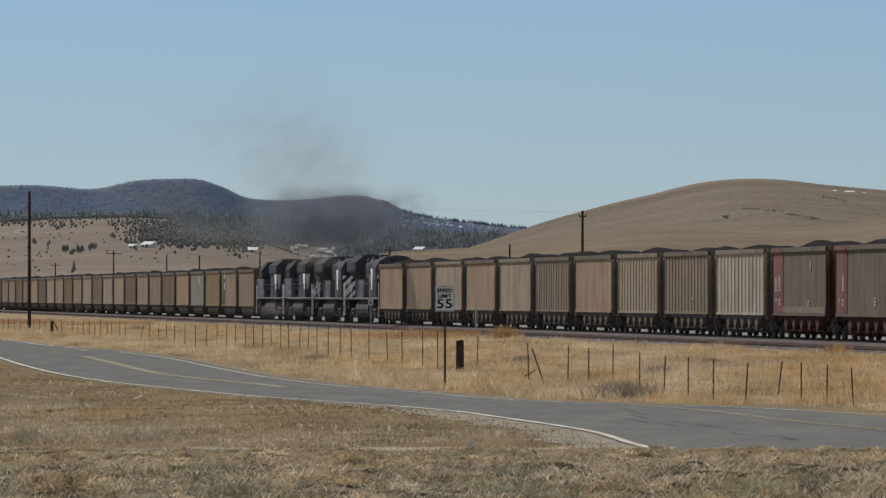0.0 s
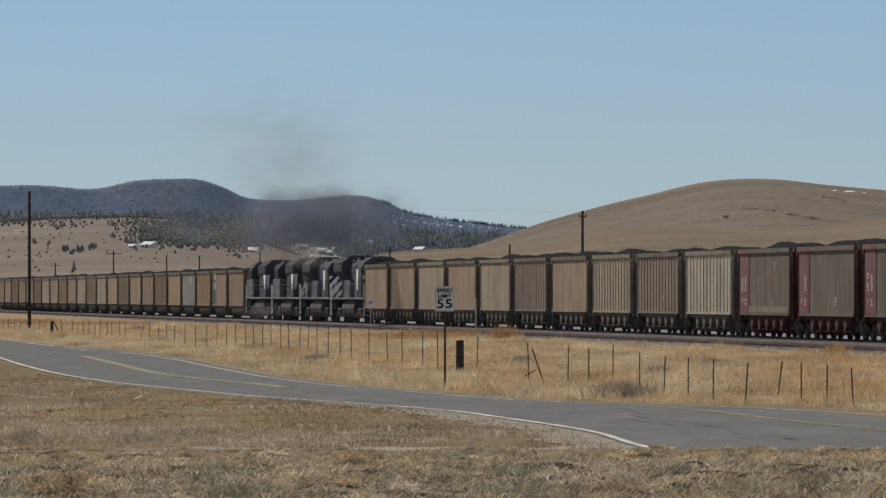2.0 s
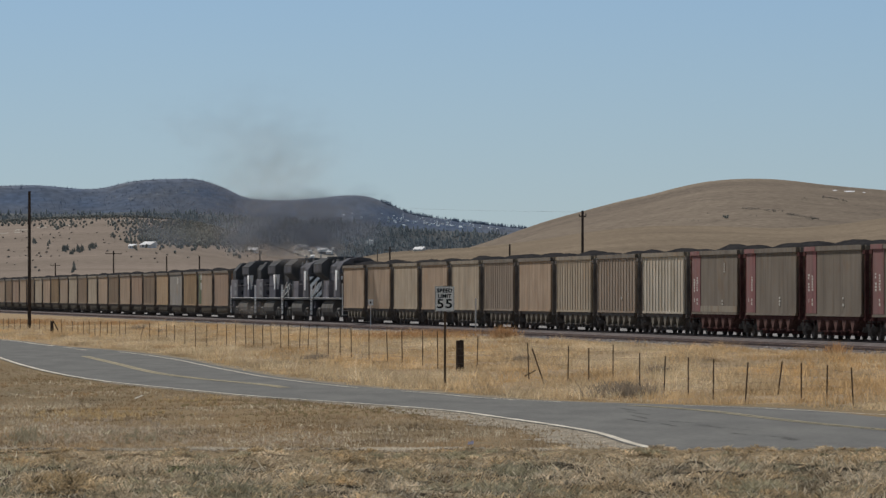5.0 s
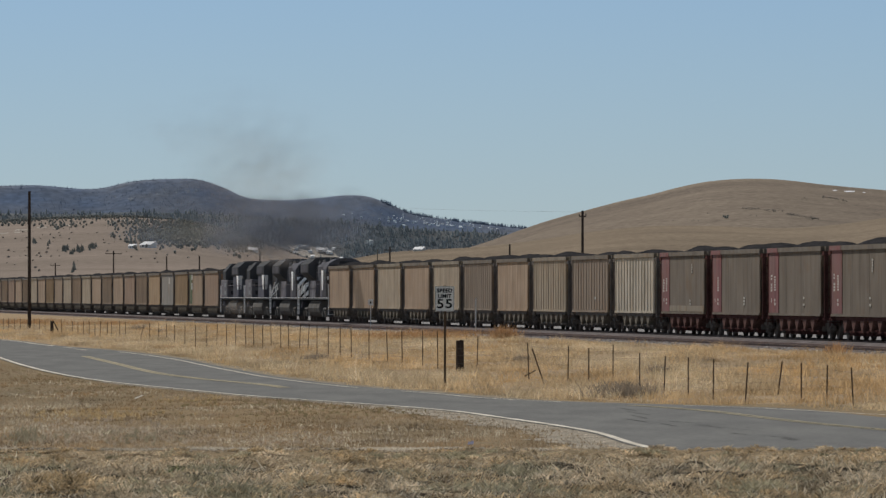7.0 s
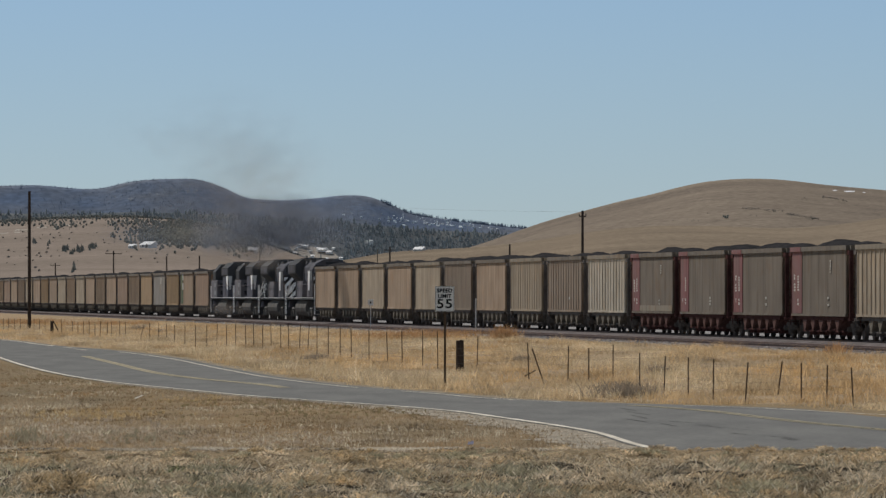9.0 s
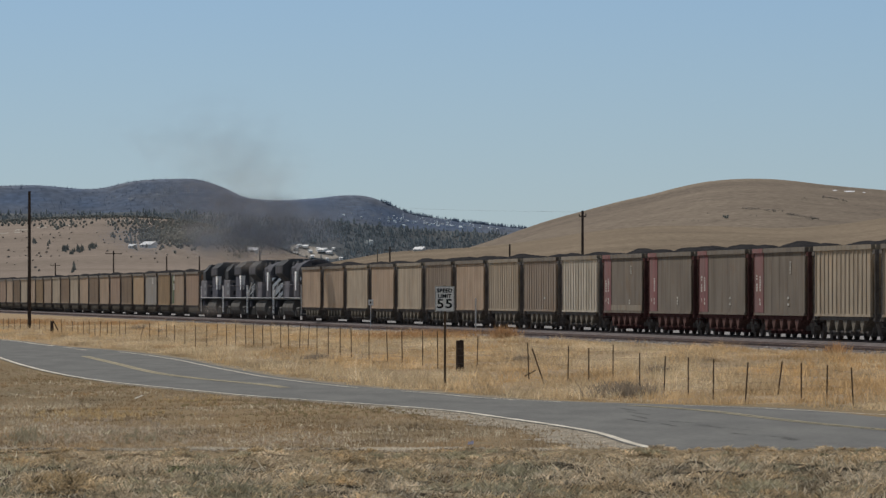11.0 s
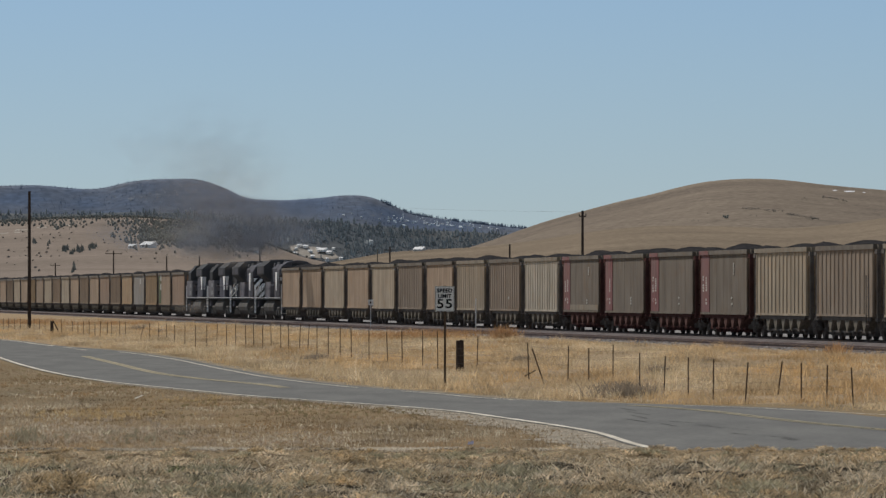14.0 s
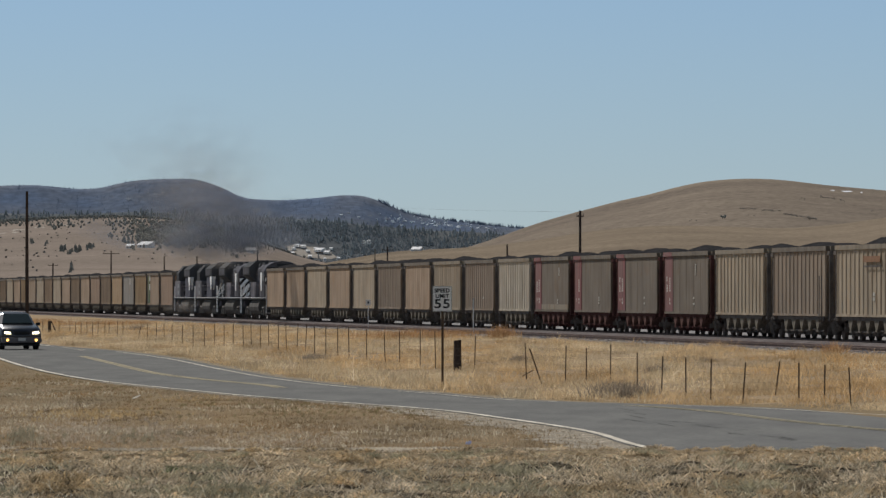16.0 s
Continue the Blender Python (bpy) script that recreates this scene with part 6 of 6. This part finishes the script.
for x, y, w, h_ in ((236, 440, 2.6, 2.0), (266, 438, 4.4, 2.4), (448, 446, 4.6, 1.8)):
    p = place_on(surf_left, x, y)
    house(x, 523 - (p[2] - EYE[2]) / p[1] * F, float(p[1]) - 3.0, w, h_)
p = place_on(surf_low, 744, 444)
house(744, 523 - (p[2] - EYE[2]) / p[1] * F, float(p[1]) - 2.0, 3.6, 1.0, "long low white house above the pasture")
for x, y, w, h_ in ((509, 426, 1.2, 2.4), (521, 450, 2.2, 2.0), (524, 441, 1.8, 1.6), (531, 436, 2.6, 1.4), (541, 438, 3.0, 1.6), (548, 446, 2.2, 1.6), (563, 442, 2.4, 1.6), (573, 445, 4.6, 1.8), (584, 448, 3.2, 1.4), (590, 441, 1.8, 1.2), (579, 462, 1.6, 3.6), (603, 459, 2.0, 1.8), (553, 455, 2.4, 1.4), (535, 459, 2.0, 1.4)):
    p = place_on(surf_belt, x, y)
    house(x, 523 - (p[2] - EYE[2]) / p[1] * F, float(p[1]) - 1.5, w, h_)
for x, y, w, h_ in ((649, 430, 1.6, 2.6), (657, 432, 2.2, 5.0)):
    p = place_on(surf_belt, x, y)
    house(x, 523 - (p[2] - EYE[2]) / p[1] * F, float(p[1]) - 6.0, w, h_, "tall pale gabled house among the trees", 0.6)
# The far village along the foot of the mountain.
for x, y, w, h_ in ((608, 381, 2.6, 1.6), (640, 385, 2.0, 1.2), (700, 394, 2.4, 1.4), (715, 399, 3.0, 1.2), (722, 391, 2.0, 1.3), (735, 393, 2.2, 1.4), (748, 386, 1.6, 1.2), (752, 396, 2.4, 2.0), (760, 399, 1.8, 1.2), (768, 397, 1.8, 1.8), (775, 400, 3.4, 2.4), (783, 398, 1.6, 1.6), (791, 399, 2.4, 1.6), (800, 400, 2.6, 1.3), (815, 403, 3.6, 2.4), (838, 398, 1.6, 1.2), (850, 404, 2.6, 1.2), (865, 404, 2.2, 1.0), (880, 406, 1.8, 1.0)):
    p = place_on(surf_far, x, y)
    house(x, 523 - (p[2] - EYE[2]) / p[1] * F, float(p[1]) - 0.3, w * 0.7, h_ * 0.3, "tiny white-roofed village house below the mountain", 0.8, VILLAGE)
rng = np.random.default_rng(62)
for i in range(60):
    x = rng.normal(760, 62)
    y = 384 + (x - 640) * 0.085 + rng.normal(0, 4.0)
    p = place_on(surf_far, x, y)
    house(x, 523 - (p[2] - EYE[2]) / p[1] * F, float(p[1]) - 0.3, rng.uniform(0.4, 1.3), rng.uniform(0.6, 2.4), "tiny white-roofed village house below the mountain", 0.5, VILLAGE)
rng = np.random.default_rng(61)


def snow_patch(x, y, d, w, deep, label="thin patch of old snow", mat=None, category="snow"):
    X, Z = (x - 784) * d / F, EYE[2] + (523 - y) * d / F
    k = 14
    a = np.arange(k) * 2 * math.pi / k
    r = rng.uniform(0.6, 1.2, k)
    bm = bmesh.new()
    vs = [bm.verts.new((math.cos(q) * w / 2 * s_, -0.3 * deep + math.sin(q) * 4.0 * deep * s_, math.sin(q) * deep / 2 * s_)) for q, s_ in zip(a, r)]
    top_ = bm.verts.new((0, -0.5, 0.12 * deep))
    for i in range(k):
        bm.faces.new((vs[i], vs[(i + 1) % k], top_))
    ob_ = tagged(part(category.replace(" ", "_"), bm, mat or SNOW), label, category, "pale patches on the hills")
    ob_.matrix_basis = Matrix.Translation((X, d, Z))


for x, y, w in ((1504, 339, 6.0), (1478, 337, 2.2), (1529, 341, 1.6)):
    snow_patch(x, y, 3770, w, 0.7)

# Rock tinted blue to match the haze painted into the ridge.
HAZED_ROCK = material("hazed_rock", (0.205, 0.228, 0.265), 0.9, vary=0.3, scale=0.3, fine=2.0)

OUTCROP = material("pale_outcrop", (0.40, 0.36, 0.31), 0.9, vary=0.3, scale=0.3, fine=2.0)


def hill_patch(surf, x, y, w, deep, label, mat, name):
    """A thin uneven patch lying on a hillside."""
    k = 12
    ring = []
    for i in range(k):
        a_ = 2 * math.pi * i / k
        s_ = rng.uniform(0.55, 1.2)
        ring.append(place_on(surf, x + math.cos(a_) * w * s_, y + math.sin(a_) * deep * s_))
    bm = bmesh.new()
    mid = bm.verts.new(Vector(place_on(surf, x, y)) + Vector((0, -0.2, 0.12)))
    vs = [bm.verts.new(Vector(q) + Vector((0, -0.1, 0.05))) for q in ring]
    for i in range(k):
        bm.faces.new((vs[i], vs[(i + 1) % k], mid))
    tagged(part(name, bm, mat, mountain if surf is surf_far else belt if surf is surf_belt else left_hill), label)


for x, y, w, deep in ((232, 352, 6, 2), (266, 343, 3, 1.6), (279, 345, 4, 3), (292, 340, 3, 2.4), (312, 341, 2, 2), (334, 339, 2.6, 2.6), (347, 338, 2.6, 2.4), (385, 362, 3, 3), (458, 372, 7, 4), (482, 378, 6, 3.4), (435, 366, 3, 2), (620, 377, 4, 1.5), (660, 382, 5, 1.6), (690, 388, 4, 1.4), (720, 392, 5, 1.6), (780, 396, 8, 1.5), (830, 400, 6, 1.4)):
    hill_patch(surf_far, x, y, w, deep, "pale bare rock face on the wooded ridge", HAZED_ROCK, "rock_face")
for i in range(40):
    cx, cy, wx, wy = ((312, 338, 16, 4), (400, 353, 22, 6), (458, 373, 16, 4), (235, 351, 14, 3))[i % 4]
    hill_patch(surf_far, rng.normal(cx, wx), rng.normal(cy, wy), rng.uniform(0.8, 2.4), rng.uniform(0.6, 1.6), "pale bare rock face on the wooded ridge", HAZED_ROCK, "rock_face")
for x, y, w, deep in ((345, 394, 9, 2.4), (75, 403, 12, 1.6), (100, 405, 7, 1.2), (30, 411, 8, 1.6), (215, 391, 12, 1.4), (120, 399, 8, 1.2), (40, 408, 16, 2.4), (5, 413, 10, 2.0)):
    hill_patch(surf_left, x, y, w, deep, "pale rocky outcrop on the hillside", OUTCROP, "rock_outcrop")
for x, y, w, deep in ((545, 446, 34, 9), (525, 438, 18, 6), (575, 452, 26, 7)):
    hill_patch(surf_belt, x, y, w, deep, "bare tan ground round the hamlet", OUTCROP, "bare_ground")
PLASTIC = straw("litter_white", ((0.9, 0.88, 0.84), (0.92, 0.9, 0.86)), through_light=0.55, patches=0.05)
PLASTIC_BLUE = straw("litter_blue", ((0.55, 0.57, 0.70), (0.60, 0.62, 0.74)), through_light=0.5, patches=0.1)
s0 = spot(246, 710)
bm = bmesh.new()
prism(bm, [(-0.09, 0.0), (0.0, 0.03), (0.09, 0.075), (0.095, 0.10), (-0.02, 0.06), (-0.09, 0.03)], -0.05, 0.05)
ob = tagged(part("litter", bm, PLASTIC), "crumpled white paper scrap lying in dead grass", "litter")
ob.matrix_basis = Matrix.Translation(s0 + Vector((0, 0, 0.05)))
s0 = spot(833, 791)
bm = bmesh.new()
prism(bm, [(-0.05, 0.0), (0.035, 0.0), (0.055, 0.05), (0.015, 0.065), (0.0, 0.04), (-0.035, 0.05)], -0.04, 0.04)
ob = tagged(part("litter", bm, PLASTIC_BLUE), "crumpled bluish plastic bag lying in dead grass", "litter")
ob.matrix_basis = Matrix.Translation(s0 + Vector((0, 0, 0.04)))

# ---- the car on the road ----
CAR_BLACK = material("car_dark_green", (0.024, 0.026, 0.034), 0.25, vary=0.1, scale=3.0, spec=0.5)
CAR_TRIM = material("car_trim", (0.03, 0.03, 0.032), 0.6, vary=0.1)
CAR_GREY = material("car_lower_grey", (0.17, 0.16, 0.165), 0.6, vary=0.15)
TYRE = material("tyre", (0.02, 0.02, 0.02), 0.85, vary=0.2)
HEADLIGHT = glow("headlight_glow", (1.0, 0.88, 0.56), 4.5)
FOG = glow("fog_lamp_glow", (1.0, 0.52, 0.14), 2.4)
ALLOY = material("alloy_rim", (0.5, 0.5, 0.5), 0.4, metal=0.7, vary=0.1)
PLATE = material("plate", (0.6, 0.6, 0.58), 0.5, vary=0.1)


def station_wagon():
    """Front towards -y, origin on the road under the middle of the front bumper."""
    t = tagged(new("station_wagon"), "dark station wagon with lit headlights and a roof rack", "car")
    bm = bmesh.new()
    prof = [(0.12, 0.30), (0.02, 0.45), (0.03, 0.68), (0.30, 0.90), (1.25, 1.02), (1.95, 1.04), (4.45, 1.06), (4.55, 0.85), (4.55, 0.40), (4.40, 0.28)]
    prism(bm, [(y, z) for y, z in prof], -0.85, 0.85, "x")
    body = part("body", bm, CAR_BLACK, t, bevel=0.16, smooth=True)
    bm = bmesh.new()
    lo, hi = [(-0.81, 1.20, 1.0), (0.81, 1.20, 1.0), (0.81, 4.45, 1.03), (-0.81, 4.45, 1.03)], [(-0.60, 1.95, 1.53), (0.60, 1.95, 1.53), (0.60, 4.15, 1.55), (-0.60, 4.15, 1.55)]
    A, B = [bm.verts.new(v) for v in lo], [bm.verts.new(v) for v in hi]
    bm.faces.new(B)
    for i in range(4):
        bm.faces.new((A[i], A[(i + 1) % 4], B[(i + 1) % 4], B[i]))
    part("cabin", bm, CAR_BLACK, t, bevel=0.12)
    bm = bmesh.new()
    q = [(-0.66, 1.265, 1.06), (0.66, 1.265, 1.06), (0.53, 1.80, 1.43), (-0.53, 1.80, 1.43)]
    off = Vector((0, -0.025, 0.03))
    vs = [bm.verts.new(Vector(v) + off) for v in q]
    us = [bm.verts.new(Vector(v) + off * 0.2) for v in q]
    bm.faces.new(vs)
    for i in range(4):
        bm.faces.new((us[i], us[(i + 1) % 4], vs[(i + 1) % 4], vs[i]))
    part("windscreen", bm, glass("windscreen_glass", (0.06, 0.075, 0.065)), t)
    part("bumper", made(box, -0.86, 0.86, -0.06, 0.30, 0.28, 0.50), CAR_GREY, t, bevel=0.03)
    part("apron", made(box, -0.80, 0.80, 0.04, 0.5, 0.15, 0.285), CAR_TRIM, t, bevel=0.02)
    part("grille", made(box, -0.30, 0.30, -0.01, 0.04, 0.62, 0.74), CAR_TRIM, t)
    part("number_plate", made(box, -0.16, 0.16, -0.075, -0.062, 0.36, 0.48), PLATE, t)
    for s_ in (-1, 1):
        part("headlight", made(prism, [(s_ * 0.46, 0.66), (s_ * 0.50, 0.72), (s_ * 0.74, 0.745), (s_ * 0.77, 0.69), (s_ * 0.72, 0.645), (s_ * 0.52, 0.635)], -0.03, 0.08), HEADLIGHT, t, "glowing headlight", bevel=0.02)
        r = bmesh.new()
        rod(r, (s_ * 0.62, -0.075, 0.39), (s_ * 0.62, 0.0, 0.39), 0.058, n=12)
        part("fog_lamp", r, FOG, t, "amber fog lamp")
        part("wing_mirror", made(box, *sorted((s_ * 0.83, s_ * 1.02)), 1.42, 1.52, 0.98, 1.10), CAR_TRIM, t, bevel=0.02)
        r = bmesh.new()
        rod(r, (s_ * 0.52, 2.1, 1.61), (s_ * 0.52, 4.0, 1.61), 0.02, n=6)
        part("roof_rail", r, CAR_TRIM, t)
        for y in (0.85, 3.55):
            r = bmesh.new()
            rod(r, (-0.1, 0, 0), (0.1, 0, 0), 0.31, n=20)
            wh = part("wheel", r, TYRE, t, at=pose(s_ * 0.74, y, 0.31))
            r = bmesh.new()
            rod(r, (s_ * 0.09, 0, 0), (s_ * 0.108, 0, 0), 0.2, n=12)
            for k in range(5):
                a_ = k * 1.2566
                rod(r, (s_ * 0.112, 0, 0), (s_ * 0.112, 0.19 * math.cos(a_), 0.19 * math.sin(a_)), 0.02, n=4)
            part("rim", r, ALLOY, wh)
            WHEELS.append((wh, s_ * 0.74, y))
    for y in (2.5, 3.6):
        r = bmesh.new()
        rod(r, (-0.52, y, 1.61), (0.52, y, 1.61), 0.02, n=6)
        part("roof_bar", r, CAR_TRIM, t)
    return t


WHEELS = []
wagon = station_wagon()
wagon.scale = (1.07, 1.07, 1.12)

# ---- smoke over the locomotives ----
def smoke(name, rgb, alpha):
    m = bpy.data.materials.new(name)
    m.use_nodes = True
    nt = m.node_tree
    b = nt.nodes["Principled BSDF"]
    nt.nodes.remove(b)
    di, tl, tp = nt.nodes.new("ShaderNodeBsdfDiffuse"), nt.nodes.new("ShaderNodeBsdfTranslucent"), nt.nodes.new("ShaderNodeBsdfTransparent")
    di.inputs[0].default_value = tl.inputs[0].default_value = (*rgb, 1)
    half, cover = nt.nodes.new("ShaderNodeMixShader"), nt.nodes.new("ShaderNodeMixShader")
    nt.links.new(di.outputs[0], half.inputs[1])
    nt.links.new(tl.outputs[0], half.inputs[2])
    nt.links.new(tp.outputs[0], cover.inputs[1])
    nt.links.new(half.outputs[0], cover.inputs[2])
    nt.links.new(cover.outputs[0], nt.nodes["Material Output"].inputs[0])
    at_ = nt.nodes.new("ShaderNodeAttribute")
    at_.attribute_name = "thickness"
    tc = nt.nodes.new("ShaderNodeTexCoord")
    stretch = nt.nodes.new("ShaderNodeMapping")       # ragged strands drawn out along the wind
    stretch.inputs["Scale"].default_value = (0.55, 0.55, 1.0)
    nt.links.new(tc.outputs["Object"], stretch.inputs[0])
    rag = nt.nodes.new("ShaderNodeTexNoise")
    rag.inputs["Scale"].default_value = 0.8
    rag.inputs["Detail"].default_value = 5
    nt.links.new(stretch.outputs[0], rag.inputs["Vector"])
    torn = nt.nodes.new("ShaderNodeMapRange")
    torn.inputs[1].default_value, torn.inputs[2].default_value = 0.3, 0.7
    torn.inputs[3].default_value, torn.inputs[4].default_value = 0.25 * alpha, 1.35 * alpha
    nt.links.new(rag.outputs[0], torn.inputs[0])
    mu = nt.nodes.new("ShaderNodeMath")
    mu.operation = "MULTIPLY"
    nt.links.new(torn.outputs[0], mu.inputs[1])
    nt.links.new(at_.outputs["Fac"], mu.inputs[0])
    nt.links.new(mu.outputs[0], cover.inputs[0])
    return m


SMOKE = smoke("diesel_smoke", (0.150, 0.168, 0.204), 0.42)
LOW_SMOKE = smoke("brown_smoke", (0.27, 0.245, 0.228), 0.36)
THIN_SMOKE = smoke("thin_smoke", (0.34, 0.31, 0.29), 0.085)


def puff(n, rx, ry, rz, seed, size):
    """A loose cloud of soft shallow bowls, each thick in its middle and thinning to nothing at its rim."""
    r = np.random.default_rng(seed)
    c = r.normal(0, 0.45, (n, 3)) * (rx, ry, rz)
    k, rings = 16, ((0.22, 0.88), (0.45, 0.58), (0.68, 0.26), (0.86, 0.08), (1.0, 0.0))
    a = np.arange(k) * 2 * math.pi / k
    s_ = size * r.uniform(0.75, 1.3, (n, 1))
    rim = s_ * (1 + 0.18 * np.sin(2 * a[None] + r.uniform(0, 6, (n, 1))) + 0.12 * np.sin(3 * a[None] + r.uniform(0, 6, (n, 1))))
    yaw, lift = r.normal(0, 0.4, (n, 1)), r.normal(0, 0.3, (n, 1))
    rows = [c[:, None]]
    for q, _ in rings:
        u_, w_ = np.cos(a)[None] * rim * q * 1.7, np.sin(a)[None] * rim * q * 0.75
        rows.append(c[:, None] + np.stack([u_ * np.cos(yaw), u_ * np.sin(yaw) + w_ * np.sin(lift) + 0.5 * s_ * q * q, w_ * np.cos(lift)], -1))
    v = np.concatenate(rows, 1)
    f = [(0, 1 + i, 1 + (i + 1) % k) for i in range(k)]
    for o in range(len(rings) - 1):
        for i in range(k):
            j = (i + 1) % k
            p_, q_ = 1 + o * k, 1 + (o + 1) * k
            f += [(p_ + i, q_ + i, q_ + j), (p_ + i, q_ + j, p_ + j)]
    m = len(rings) * k + 1
    faces = (np.arange(n)[:, None, None] * m + np.array(f)[None]).reshape(-1, 3)
    thick = np.tile(np.concatenate([[1.0]] + [np.full(k, t_) for _, t_ in rings]), n)
    return v.reshape(-1, 3), faces, thick


PUFFS = []
plume = tagged(new("smoke_plume"), "dark diesel exhaust smoke drifting over the locomotives", "smoke")
# Each puff: where its middle stands at the start, half width and height in metres, wisps, their size.
for i, (x, y, rx, rz, nn, size, thin) in enumerate(((610, 402, 6.0, 0.8, 7, 2.0, 0), (520, 400, 4.4, 1.0, 6, 2.0, 0), (665, 380, 2.8, 0.9, 4, 1.7, 0), (590, 370, 5.0, 0.8, 7, 1.9, 0), (610, 424, 5.0, 0.5, 4, 1.4, 0), (560, 440, 5.0, 0.35, 6, 1.2, 2), (470, 392, 2.6, 1.0, 3, 1.7, 1),
                                                   (630, 355, 4.0, 0.5, 4, 1.5, 1), (525, 310, 4.0, 2.2, 5, 3.3, 1), (610, 300, 4.2, 2.4, 5, 3.3, 1), (490, 432, 2.8, 0.8, 5, 1.6, 1), (478, 548, 0.8, 0.4, 3, 0.9, 1), (510, 245, 5.0, 2.0, 4, 3.8, 1))):
    v, f, th = puff(nn, rx, 3.0, rz, 300 + i, size)
    ob = sheet("puff", v, f, (SMOKE, THIN_SMOKE, LOW_SMOKE)[thin], smooth=True)
    lay = ob.data.attributes.new("thickness", "FLOAT", "POINT")
    lay.data.foreach_set("value", th.astype(np.float32))
    ob.parent = plume
    tagged(ob, kind="stuff")
    d = 462.0
    PUFFS.append((ob, Vector(((x - 784) * d / F, d, EYE[2] + (523 - y) * d / F)), i))


# ---- what moves ----
TIMES = (0.0, 2.0, 4.0, 6.0, 8.0, 10.0, 12.0, 14.0, 16.0)


def run(t):
    """How far the train has gone."""
    return 4.62 * t + 0.0245 * t * t


def motions():
    heading = math.degrees(math.atan2(NEAR.y, NEAR.x))
    for thing, s in TRAIN:
        walk(thing, [(t, pose(*track_point(s - run(t), 0, RAIL), 0, 0, heading)) for t in TIMES])
    spin = [i * 0.125 for i in range(129)]
    for w, k, n in SPIN:
        walk(w, [(t, pose(k, 0, 0.457, 0, -math.degrees(run(t) / 0.457), 0)) for t in spin])
    for ob, p, i in PUFFS:
        walk(ob, [(t, Matrix.Translation(p + AWAY * run(t) * 0.95 + Vector((0.25 * math.sin(t * 0.5 + i), 0, 0.12 * math.sin(t * 0.7 + 2 * i)))) @ pose(0, 0, 0, 0, 2.5 * math.sin(t * 0.4 + i), 0)) for t in (0, 2, 4, 6, 8, 10, 12, 14, 16)])
    # The car comes round the bend towards the camera.
    way = Vector((2.70, -12.5, 0))
    here = Vector((-19.22, 319.0, 0.01))
    head = math.degrees(math.atan2(way.x, -way.y))
    walk(wagon, [(t, pose(*(here - way * (16.0 - t)), 0, 0, head)) for t in (0.0, 8.0, 12.0, 14.0, 15.0, 16.0)])
    for w, x, y in WHEELS:
        walk(w, [(t, pose(x, y, 0.31, 80.0 * max(0.0, t - 15.0) * 30, 0, 0)) for t in [0.0] + [15.0 + i / 30 for i in range(31)]])


motions()
